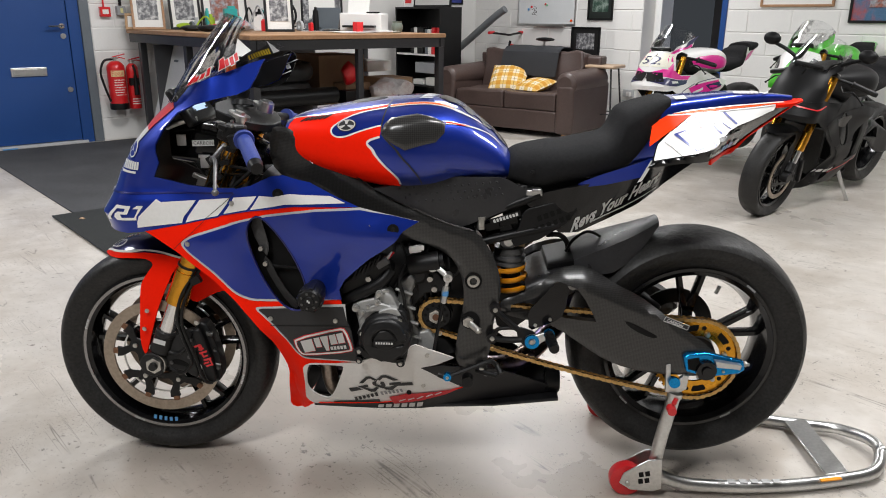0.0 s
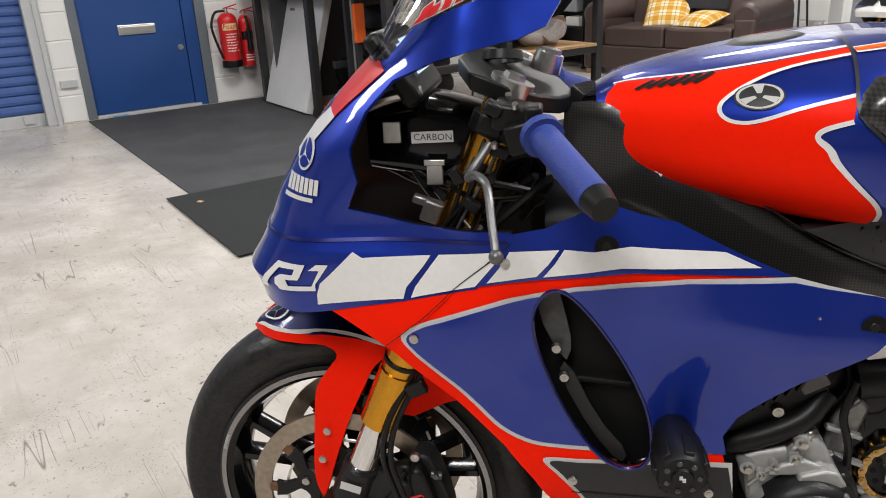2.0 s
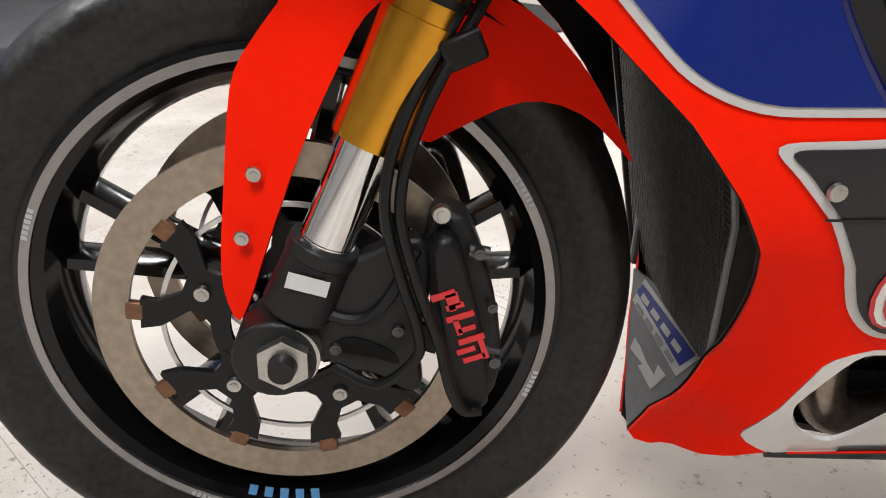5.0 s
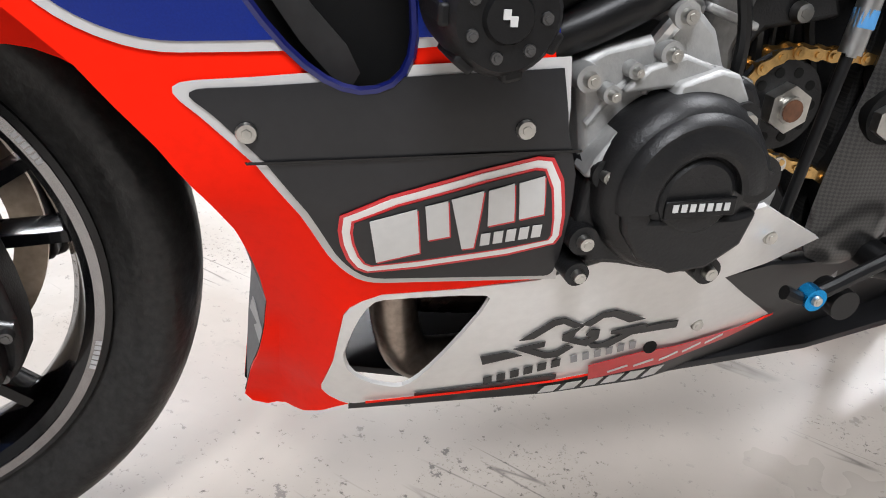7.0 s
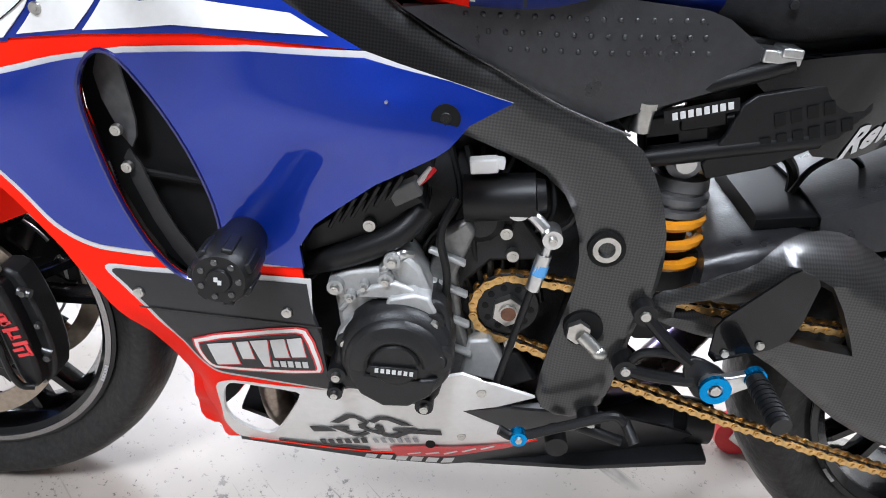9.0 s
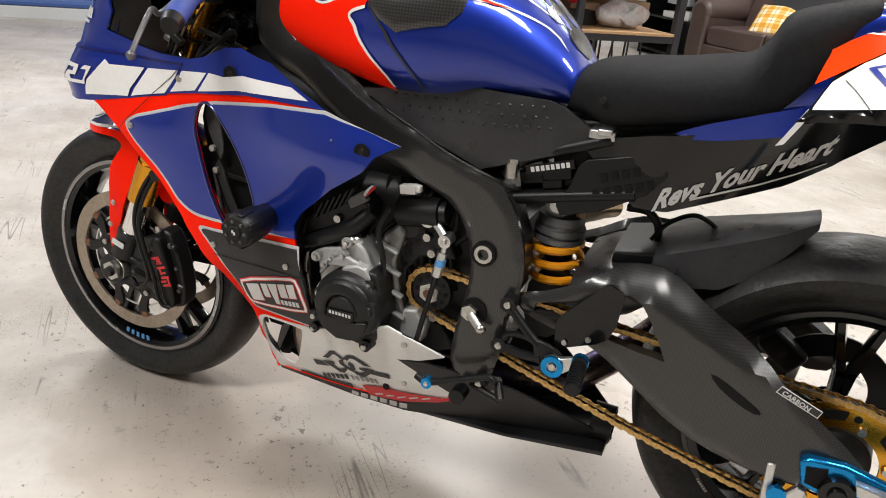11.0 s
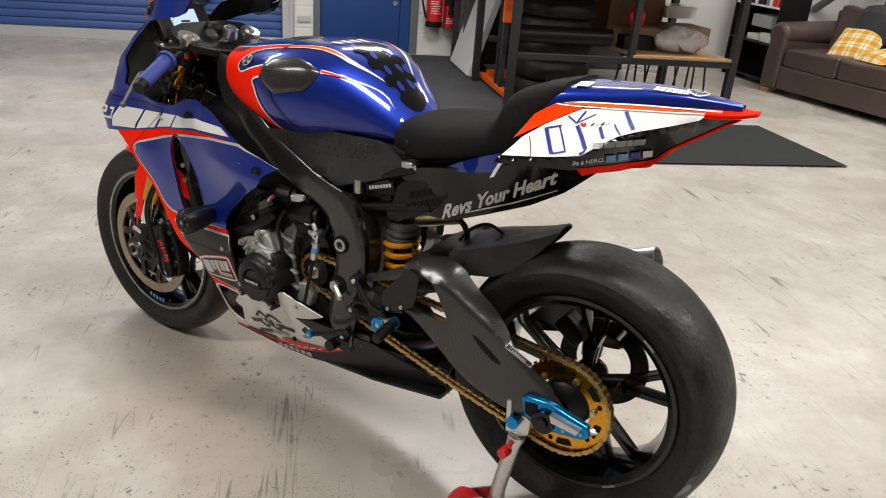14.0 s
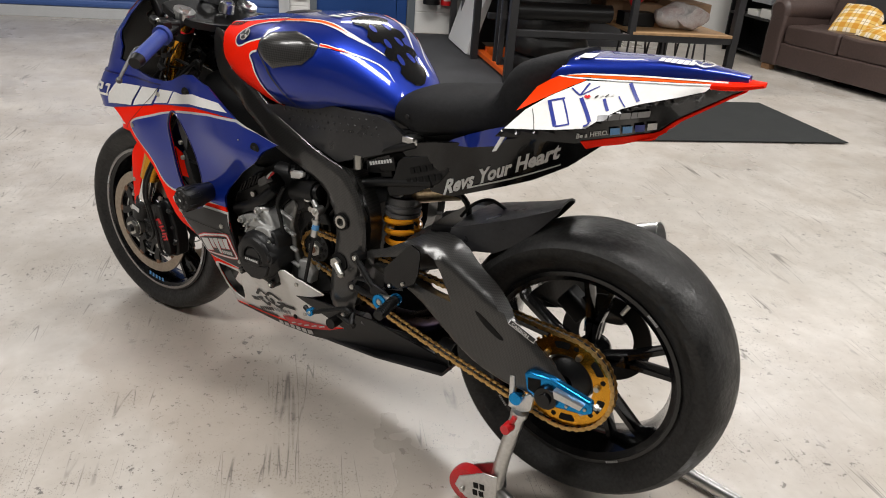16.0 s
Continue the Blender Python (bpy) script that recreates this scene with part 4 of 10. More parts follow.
    if detail:
        part("mudguard_line", drape([(-0.845, 0.594), (-0.829, 0.606), (-0.811, 0.604), (-0.772, 0.609), (-0.72, 0.613), (-0.675, 0.609), (-0.612, 0.592), (-0.615, 0.587), (-0.675, 0.603), (-0.72, 0.607), (-0.772, 0.603), (-0.811, 0.598), (-0.829, 0.600)], blade(0.003), -1, 1, 0.02, 0.002), WHITE, b)
        for x, z in ((-0.727, 0.446), (-0.7395, 0.394)):
            bolt("mudguard_bolt", (x, -0.1015, z), 0.0075, b, material=STEEL, h=0.002)
        for sg in (-1, 1):
            bm = B()
            for i in range(24):
                a0, a1 = 2 * math.pi * i / 24, 2 * math.pi * (i + 1) / 24
                bm.faces.new([bm.verts.new(hoop_point(-0.812 + 0.024 * r * math.cos(a), sg * (0.52 + 0.30 * r * math.sin(a)), 0.003)) for r, a in ((0.82, a0), (1, a0), (1, a1), (0.82, a1))])
            for a in (90, 210, 330):
                c, d = math.cos(radians(a)), math.sin(radians(a))
                bm.faces.new([bm.verts.new(hoop_point(-0.812 + x, sg * (0.52 + y), 0.003)) for x, y in ((0.02 * c - 0.002 * d, 0.25 * d + 0.02 * c), (0.002 * d, -0.02 * c), (-0.002 * d, 0.02 * c), (0.02 * c + 0.002 * d, 0.25 * d - 0.02 * c))])
            part("mudguard_roundel", bm, GREYD, b, "pale round outline badge")
    # fairing
    part("nose_cowl", drape(P_COWL, on_fairing(0.0014), -1, 0, 0.016, 0.004, to_arc), pal["upper"], b, "glossy blue nose cowl" if detail else "")
    part("nose_cowl", drape(P_COWL, on_fairing(0), 1, 0, 0.02, 0.004, to_arc), pal["upper"], b)
    part("windscreen", screen_mesh(), SCREEN, b, "clear racing windscreen with stickers" if detail else "clear racing windscreen")
    panel("side_fairing", P_MID, 0, pal["accent"], b, it=0, hole=DUCT_EDGE)
    panel("fairing_liner", P_MID, -0.007, BLACKM, b, it=0, thick=0.001, hole=DUCT_EDGE)
    panel("cowl_liner", P_COWL, -0.007, BLACKM, b, it=0, thick=0.001)
    panel("belly_pan", P_BELLY, 0.0004, pal["belly"], b, it=0, hole=smooth_poly(P_VENT, 1))
    panel("belly_keel", P_KEEL, 0.0, pal["keel"], b, it=0)
    bm = B()
    loft(bm, [(-0.30, 0.19, 0.20, 0.06, 6), (-0.1, 0.186, 0.20, 0.125, 6), (0.2, 0.19, 0.20, 0.105, 6), (0.38, 0.192, 0.205, 0.07, 6)])
    part("belly_floor", bm, pal["keel"], b)
    if pal.get("paint"):
        panel("fairing_field", fillet(P_BLUE, {0: 0.018, 1: 0.012, len(P_BLUE) - 1: 0.014, 15: 0.02, 16: 0.02}), 0.0035, pal["mid"], b, it=0, thick=0.006, hole=DUCT_EDGE)
        panel("fairing_line", fillet(grow(P_BLUE, 0.0055, range(6, 13)), {0: 0.022, 1: 0.014, len(P_BLUE) - 1: 0.016, 15: 0.02, 16: 0.02}), 0.0022, pal["line"], b, it=0, thick=0.001, hole=DUCT_EDGE)
        panel("fairing_top", P_WEDGE, 0.0026, pal["upper"], b, it=0, thick=0.005)
        panel("lower_field", fillet(P_BLACK, {0: 0.016, 6: 0.006, 7: 0.012, 8: 0.012, len(P_BLACK) - 1: 0.012}), 0.0035, pal["low"], b, it=0, thick=0.006, hole=DUCT_EDGE)
        panel("lower_line", fillet(grow(P_BLACK, 0.0055, range(3, 6)), {0: 0.02, 7: 0.014, 8: 0.014, len(P_BLACK) - 1: 0.014}), 0.0022, pal["line"], b, it=0, thick=0.001, hole=DUCT_EDGE)
        for sg in (-1, 1):
            edge = [on_fairing(0.002)(*to_arc(*p)) for p in DUCT_EDGE]
            part("duct_rim", tube(B(), [(p[0], p[1] * sg, p[2]) for p in edge + edge[:2]], 0.0028, 6, 1), pal["fend"], b)
    panel("air_duct", grow(P_DUCT, 0.02), -0.045, DUCT, b, "dark air outlet in the side fairing", it=1, thick=0.002)
    # frame, swingarm
    face = pillow(SWING_EDGE, lambda x: table(x, SWING_Y), 0.007, 0.011)

    def swing_at(x, z):
        """The swingarm's outer face, which leans inwards above a ridge."""
        p = face(x, z)
        return p[0], p[1] - 1.3 * max(0.0, z - table(x, SWING_RIDGE)), p[2]
    for sg in (-1, 1):
        fr = part("frame_spar", drape(FRAME_EDGE, pillow(FRAME_EDGE, lambda x: table(x, SPAR), 0.007, 0.011), sg, 0, 0.014, 0.03), pal["frame"], b, "carbon-covered frame spar" if detail else "")
        sw = part("swingarm_side", drape(SWING_EDGE, swing_at, sg, 0, 0.014, 0.022, hole=P_WINDOW), pal["frame"], b, "carbon-covered swingarm" if detail else "")
    for sg in (-1, 1):
        part("frame_inner_plate", drape([(0.10, 0.70), (0.143, 0.693), (0.174, 0.652), (0.195, 0.605), (0.202, 0.56), (0.20, 0.515), (0.188, 0.478), (0.181, 0.40), (0.17, 0.352), (0.135, 0.336), (0.106, 0.35), (0.118, 0.474), (0.127, 0.534), (0.116, 0.594)], lambda x, z: (x, 0.142, z), sg, 0, 0.03, 0.045), pal["frame"], b)
    bm = B()
    loft(bm, [(0.275, 0.46, 0.552, 0.115, 5), (0.31, 0.47, 0.572, 0.12, 5), (0.375, 0.50, 0.592, 0.125, 5), (0.40, 0.52, 0.588, 0.12, 4)])
    part("swingarm_bridge", bm, COVER, b, "satin black swingarm bridge")
    # tank, seat, tail
    part("fuel_tank", loft(B(), TANK, 64), pal["tank"], b, "metallic blue fuel tank" if detail else "")
    part("seat_pad", loft(B(), SEAT, 32), FOAM, b, "black foam race seat")
    part("tail_unit", loft(B(), TAIL, 56), pal["tail"], b, "race tail unit" if detail else "")
    # engine core and inner parts
    bm = B()
    loft(bm, [(-0.20, 0.36, 0.60, 0.15, 6), (-0.10, 0.33, 0.66, 0.165, 6), (0.05, 0.33, 0.66, 0.12, 6), (0.17, 0.36, 0.60, 0.11, 6)])
    part("crankcase", bm, DCAST, b, "black engine casing")
    bm = B()
    loft(bm, [(-0.40, 0.62, 0.82, 0.10, 4), (-0.2, 0.60, 0.80, 0.13, 4), (0.0, 0.62, 0.80, 0.12, 4), (0.15, 0.66, 0.80, 0.10, 4)])
    part("airbox", bm, BLACKM, b)
    if not detail:
        part("radiator", box(B(), (-0.35, 0, 0.43), (0.03, 0.26, 0.34), Matrix.Rotation(radians(-12), 3, "Y")), MESHM, b, "aluminium radiator behind a mesh guard")
    for sg in (-1, 1):
        part("exhaust_header", tube(B(), [(-0.27, 0.04 * sg, 0.52), (-0.30, 0.05 * sg, 0.40), (-0.27, 0.055 * sg, 0.30), (-0.15, 0.05 * sg, 0.265), (0.1, 0.05 * sg, 0.26)], 0.026, 16), HEAT, b, "heat-tinted exhaust header")
    # bars
    for sg in (-1, 1):
        bar = part("handlebar", tube(B(), [(-0.445, 0.10 * sg, 0.945), (-0.40, 0.20 * sg, 0.925), (-0.343, 0.322 * sg, 0.888)], 0.011, 12), BLACKM, b)
        part("grip", tube(tube(B(), [(-0.402, 0.203 * sg, 0.925), (-0.345, 0.322 * sg, 0.888)], 0.0175, 20), [(-0.402, 0.203 * sg, 0.925), (-0.398, 0.213 * sg, 0.922)], 0.024, 20), pal["grip"], bar)
        part("bar_end", cyl(B(), (-0.345, 0.321 * sg, 0.888), (-0.336, 0.339 * sg, 0.882), 0.0175, 0.014, 20), BLACKM, bar)
        part("lever", ball(tube(B(), [(-0.462, 0.165 * sg, 0.905), (-0.484, 0.195 * sg, 0.874), (-0.472, 0.225 * sg, 0.884), (-0.457, 0.252 * sg, 0.879), (-0.449, 0.285 * sg, 0.848), (-0.443, 0.308 * sg, 0.824)], 0.0052, 10, r2=0.0045), (-0.4425, 0.310 * sg, 0.821), (0.008, 0.008, 0.008)), LEVER if detail else BLACKM, bar)
    bm = B()
    plate(bm, [(-0.51, -0.135), (-0.42, -0.135), (-0.37, -0.05), (-0.37, 0.05), (-0.42, 0.135), (-0.51, 0.135)], -0.011, 0.011, 1)
    for v in bm.verts:
        v.co = Vector((v.co.x, v.co.z, 0.962 + v.co.y + (v.co.x + 0.46) * -0.4))
    part("triple_clamp", bm, BLACKM, b, bevel=0.003)
    for sg in (-1, 1):
        part("fork_cap", cyl(cyl(B(), (-0.446, 0.106 * sg, 0.950), (-0.4375, 0.106 * sg, 0.971), 0.0285, 0.027, 28), (-0.4375, 0.106 * sg, 0.971), (-0.435, 0.106 * sg, 0.977), 0.014, 0.013, 6), ALU, b, "polished fork top cap")
    bm = B()
    box(bm, (-0.592, 0, 0.980), (0.024, 0.18, 0.105), Matrix.Rotation(radians(-32), 3, "Y"))
    dash = part("instrument_panel", bm, BLACKM, b, bevel=0.008)
    return fw, rw, dash

# ---- the race motorcycle ----
PAL = dict(rim=BLACKG, fork=GOLD, fend=NAVY, accent=ORANGE, upper=BLUE, mid=BLUE, line=SILVER, low=CHARC, belly=WHITE, keel=CHARC, frame=CARBON, tank=BLUE, tail=BLUE, grip=GRIP, paint=True)
bike = thing("race_motorcycle", Matrix(), "blue, orange and white race motorcycle on a rear paddock stand", "motorcycle")
front_wheel, rear_wheel, dash = sport_bike(bike, PAL, True)
SPEED = [[(-0.688, 0.699), (-0.636, 0.772), (-0.624, 0.765), (-0.535, 0.773), (-0.571, 0.717)], [(-0.561, 0.719), (-0.525, 0.774), (-0.447, 0.783), (-0.480, 0.738)],
         [(-0.466, 0.743), (-0.438, 0.784), (-0.38, 0.790), (-0.406, 0.756)], [(-0.398, 0.756), (-0.374, 0.791), (-0.34, 0.790), (-0.30, 0.798), (-0.20, 0.797), (-0.163, 0.782), (-0.21, 0.779), (-0.31, 0.773)]]
for poly in SPEED:
    panel("speed_block", poly, 0.0042, WHITE, bike, "white speed block", it=0, thick=0.0008)
panel("lower_seam", [(-0.36, 0.480), (-0.158, 0.486), (-0.158, 0.4878), (-0.361, 0.4818)], 0.0050, BLACKG, bike, "panel joint", it=0, thick=0.0004)
# model mark on the nose: plain white strokes
panel("nose_mark", [(-0.7700, 0.713), (-0.7590, 0.714), (-0.7390, 0.745), (-0.7150, 0.746), (-0.7190, 0.738), (-0.7370, 0.737), (-0.7460, 0.731), (-0.7390, 0.716), (-0.6890, 0.718), (-0.6690, 0.754), (-0.6850, 0.754), (-0.6960, 0.746), (-0.6820, 0.746),
                     (-0.6940, 0.724), (-0.7260, 0.723), (-0.7300, 0.731), (-0.7120, 0.732), (-0.7080, 0.738), (-0.7000, 0.753), (-0.7400, 0.753)], 0.0042, WHITE, bike, "plain white nose mark", it=0, thick=0.0006, sides=(-1,), step=0.01)
panel("nose_roundel", [(-0.702 + 0.015 * math.cos(a) + 0.004 * math.sin(a), 0.884 + 0.020 * math.sin(a)) for a in np.linspace(0, 2 * math.pi, 20, endpoint=False)], 0.0042, GREYD, bike, "pale round badge", it=0, thick=0.0006, sides=(-1,), step=0.012)
panel("nose_roundel_inner", [(-0.702 + 0.012 * math.cos(a) + 0.003 * math.sin(a), 0.884 + 0.0165 * math.sin(a)) for a in np.linspace(0, 2 * math.pi, 20, endpoint=False)], 0.005, BLUE, bike, it=0, thick=0.0005, sides=(-1,), step=0.012)
for a in (90, 210, 330):
    c, s = math.cos(radians(a)), math.sin(radians(a))
    panel("nose_roundel_bar", [(-0.702 + 0.012 * c - 0.0016 * s, 0.884 + 0.016 * s + 0.0016 * c), (-0.702 + 0.0016 * s, 0.884 - 0.0016 * c), (-0.702 - 0.0016 * s, 0.884 + 0.0016 * c), (-0.702 + 0.012 * c + 0.0016 * s, 0.884 + 0.016 * s - 0.0016 * c)][::-1], 0.0056, GREYD, bike, it=0, thick=0.0004, sides=(-1,), step=0.012)
for k in range(7):
    x0 = -0.733 + k * 0.0078
    panel("sponsor_bar", [(x0, 0.838), (x0 + 0.0058, 0.838), (x0 + 0.0085, 0.857), (x0 + 0.0027, 0.857)], 0.0042, GREYD, bike, "pale sponsor mark", it=0, thick=0.0005, sides=(-1,))
panel("sponsor_bar", [(-0.737, 0.829), (-0.688, 0.829), (-0.687, 0.834), (-0.736, 0.834)], 0.0042, GREYD, bike, it=0, thick=0.0005, sides=(-1,))
# red and white flash beside the screen's foot
panel("nose_flash", [(-0.655, 0.966), (-0.632, 0.992), (-0.603, 0.996), (-0.592, 0.985), (-0.63, 0.955), (-0.66, 0.93), (-0.672, 0.938)], 0.0042, REDC, bike, "red flash", it=0, thick=0.0006)
panel("nose_flash", [(-0.70, 0.915), (-0.672, 0.938), (-0.66, 0.93), (-0.70, 0.89), (-0.718, 0.875), (-0.724, 0.883)], 0.0042, WHITE, bike, "white flash", it=0, thick=0.0006)
# shade under the upper cowl's overhang, laid on as a dark blue strip
panel("nose_crease_shade", [(-0.80, 0.770), (-0.70, 0.781), (-0.55, 0.786), (-0.44, 0.793), (-0.44, 0.7965), (-0.55, 0.790), (-0.70, 0.785), (-0.795, 0.775)], 0.004, NAVY, bike, "dark blue strip painted as the crease's shade", it=0, thick=0.004)
# fairing fasteners


def flank_y(x, z, off=0.0):
    p = on_fairing(off)(*to_arc(x, z))
    return (p[0], -p[1], p[2])


for x, z, r in ((-0.443, 0.770, 0.0075), (-0.558, 0.667, 0.0075), (-0.359, 0.500, 0.0075), (-0.196, 0.502, 0.0075), (-0.105, 0.735, 0.002)):
    bolt("fairing_bolt", flank_y(x, z, 0.0045), r, bike, h=0.0025)
for x, z in ((-0.05, 0.727), (-0.327, 0.797)):
    c = Vector(flank_y(x, z, 0.0045))
    h = part("fairing_recess", cyl(B(), c, c + Vector((0, -0.0005, 0)), 0.0135, seg=24), DUCT, bike, "round dark screw recess")
    bolt("recess_bolt", c + Vector((0, -0.0006, 0)), 0.0065, h, material=BLACKM, h=0.0008)
# inside the side outlet
part("duct_flap", drape([(-0.408, 0.70), (-0.398, 0.735), (-0.384, 0.742), (-0.372, 0.70), (-0.362, 0.655), (-0.372, 0.63)], on_fairing(-0.022), -1, 1, 0.03, 0.003, to_arc), mat("worn_grey_duct_flap", (0.045, 0.045, 0.045), 0.4, var=0.3, scale=30), bike, "scuffed grey duct flap")
part("duct_liner", drape([(-0.38, 0.62), (-0.37, 0.64), (-0.33, 0.57), (-0.29, 0.53), (-0.30, 0.515), (-0.335, 0.55)], on_fairing(-0.018), -1, 1, 0.03, 0.003, to_arc), mat("ribbed_grey_liner", (0.014, 0.014, 0.014), 0.5, var=0.3, scale=40), bike)
for x, z in ((-0.382, 0.655), (-0.372, 0.618)):
    bolt("duct_bolt", flank_y(x, z, -0.016), 0.0075, bike)
for k in (1,):
    part("duct_brace", tube(B(), [flank_y(-0.39 + 0.02 * k, 0.66 - 0.05 * k, -0.03), flank_y(-0.31 + 0.02 * k, 0.655 - 0.05 * k, -0.035)], 0.004, 8), DUCT, bike)
# sign on the lower fairing: frame and plain blocks in its colours
SIGN = [(-0.303, 0.447), (-0.19, 0.482), (-0.172, 0.480), (-0.158, 0.425), (-0.162, 0.412), (-0.282, 0.393), (-0.295, 0.40), (-0.304, 0.425)]
for d, o, m in ((0.003, 0.0049, REDC), (0.0005, 0.0055, WHITE), (-0.0045, 0.0061, REDC), (-0.0062, 0.0067, CHARC)):
    panel("sign_field", grow(SIGN, d), o, m, bike, it=1, thick=0.0005, sides=(-1,))
for poly in ([(-0.288, 0.440), (-0.259, 0.449), (-0.253, 0.412), (-0.281, 0.404)], [(-0.254, 0.451), (-0.240, 0.455), (-0.235, 0.426), (-0.249, 0.423)], [(-0.238, 0.456), (-0.218, 0.462), (-0.217, 0.415), (-0.225, 0.414)],
             [(-0.215, 0.462), (-0.199, 0.467), (-0.194, 0.438), (-0.211, 0.434)], [(-0.196, 0.467), (-0.180, 0.472), (-0.175, 0.443), (-0.191, 0.439)]):
    panel("sign_block_shadow", [(x + 0.0012, z - 0.0014) for x, z in poly], 0.0073, REDC, bike, it=0, thick=0.0004, sides=(-1,))
    panel("sign_block", poly, 0.0078, GREYD, bike, "plain pale sign block", it=0, thick=0.0005, sides=(-1,))
for k in range(5):
    x = -0.213 + 0.0085 * k
    panel("sign_bar", [(x, 0.4165 + 0.0015 * k), (x + 0.0062, 0.4175 + 0.0015 * k), (x + 0.0052, 0.428 + 0.0015 * k), (x - 0.001, 0.427 + 0.0015 * k)], 0.0078, GREYD, bike, it=0, thick=0.0005, sides=(-1,))
# belly markings: linked chevrons, bars and a red field
DECK = mat("black_decal", (0.02, 0.02, 0.021), 0.4, var=0.1)


def stroke(name, pts, w, off, material, sides=(-1,)):
    for (x0, z0), (x1, z1) in zip(pts, pts[1:]):
        d = Vector((x1 - x0, z1 - z0)).normalized() * 1.0
        n = Vector((-d.y, d.x)) * w / 2
        e = d * w * 0.3
        panel(name, [(x0 - e.x + n.x, z0 - e.y + n.y), (x1 + e.x + n.x, z1 + e.y + n.y), (x1 + e.x - n.x, z1 + e.y - n.y), (x0 - e.x - n.x, z0 - e.y - n.y)], off, material, bike, it=0, thick=0.0005, sides=sides)


stroke("fairing_seam", [(-0.598, 0.650), (-0.560, 0.684), (-0.519, 0.7205), (-0.478, 0.757), (-0.437, 0.794)], 0.0011, 0.0054, BLACKM, (-1, 1))
# two linked open diamonds between two bars
for poly in ([(-0.182, 0.273), (-0.160, 0.278), (-0.145, 0.269), (-0.177, 0.258)], [(-0.053, 0.283), (-0.040, 0.2935), (-0.013, 0.296), (-0.010, 0.285)],
             [(-0.154, 0.294), (-0.133, 0.320), (-0.123, 0.3215), (-0.103, 0.308), (-0.111, 0.3055), (-0.122, 0.3135), (-0.128, 0.312), (-0.142, 0.295)],
             [(-0.156, 0.282), (-0.130, 0.289), (-0.129, 0.281), (-0.138, 0.278), (-0.123, 0.270), (-0.116, 0.272), (-0.109, 0.280), (-0.102, 0.276), (-0.112, 0.261), (-0.123, 0.260)],
             [(-0.106, 0.3095), (-0.093, 0.323), (-0.081, 0.324), (-0.048, 0.305), (-0.062, 0.303), (-0.080, 0.315), (-0.089, 0.3155), (-0.097, 0.3055)],
             [(-0.074, 0.2935), (-0.043, 0.297), (-0.042, 0.292), (-0.067, 0.267), (-0.084, 0.2695), (-0.091, 0.278), (-0.077, 0.276), (-0.061, 0.286), (-0.073, 0.2885)],
             [(-0.103, 0.308), (-0.107, 0.299), (-0.107, 0.2905), (-0.098, 0.286), (-0.091, 0.2875), (-0.097, 0.293), (-0.095, 0.301), (-0.086, 0.2985), (-0.083, 0.285), (-0.090, 0.274), (-0.116, 0.288), (-0.118, 0.297)]):
    panel("belly_mark", poly, 0.003, DECK, bike, it=0, thick=0.0005, sides=(-1,))
for k in range(6):
    x, z = -0.168 + 0.0112 * k, 0.2178 + 0.0046 * k
    panel("belly_bar", [(x, z), (x + 0.0072, z + 0.003), (x + 0.0042, z + 0.0165), (x - 0.003, z + 0.0135)], 0.003, DECK, bike, it=0, thick=0.0005, sides=(-1,))
for k in range(6):
    x, z = -0.0955 + 0.0104 * k, 0.2472 + 0.0020 * k
    panel("belly_bar", [(x, z), (x + 0.0056, z + 0.0012), (x + 0.0016, z + 0.0135), (x - 0.004, z + 0.0123)], 0.003, GREYM, bike, it=0, thick=0.0005, sides=(-1,))
panel("belly_red_field", [(-0.076, 0.2385), (-0.027, 0.252), (0.044, 0.2535), (0.108, 0.259), (0.075, 0.242), (0.018, 0.226), (-0.066, 0.210)], 0.0045, REDC, bike, "red sponsor field", it=0, thick=0.0006, sides=(-1,))
for k in range(5):
    x, z = -0.050 + 0.024 * k, 0.2215 + 0.0055 * k
    stroke("belly_red_mark", [(x, z), (x + 0.015, z + 0.0075)], 0.0035, 0.0053, GREYD)
part("belly_hole", cyl(B(), flank_y(-0.023, 0.257, 0.003), Vector(flank_y(-0.023, 0.257, 0.003)) + Vector((0, -0.001, 0)), 0.0065, seg=18), DUCT, bike)
stroke("belly_grey_mark", [(-0.225, 0.205), (-0.15, 0.214), (-0.105, 0.222)], 0.011, 0.003, DECK)
for k in range(6):
    x = -0.11 + 0.021 * k
    panel("keel_block", [(x, 0.192 + 0.0012 * k), (x + 0.015, 0.193 + 0.0012 * k), (x + 0.018, 0.206 + 0.002 * k), (x + 0.003, 0.205 + 0.002 * k)], 0.004, GREYD, bike, it=0, thick=0.0005, sides=(-1,))
stroke("keel_line", [(-0.27, 0.199), (-0.15, 0.209), (0.0, 0.228), (0.117, 0.264)], 0.004, 0.0042, ORANGE)
for x, z in ((0.027, 0.388), (0.015, 0.281)):
    bolt("belly_bolt", flank_y(x, z, 0.001), 0.007, bike, h=0.003)
part("keel_end", lathe(B(), [(0.03, 0), (0.034, 0), (0.034, 0.04), (0.03, 0.04)], Matrix.Translation((0.385, -0.02, 0.235)) @ Matrix.Rotation(radians(90), 4, "Z"), 24), BLACKM, bike)
# radiator, its guard and the shroud below it, facing forwards
STEELW = mat("dull_guard_wire", (0.16, 0.16, 0.16), 0.4, metal=0.7, var=0.3, scale=60)
SHROUD = mat("grey_shroud_plastic", (0.20, 0.20, 0.205), 0.45, var=0.1, scale=12)


def rad_at(y, z, off=0.0):
    return Vector((-0.336 - 0.22 * (z - 0.262) - off, y, z))


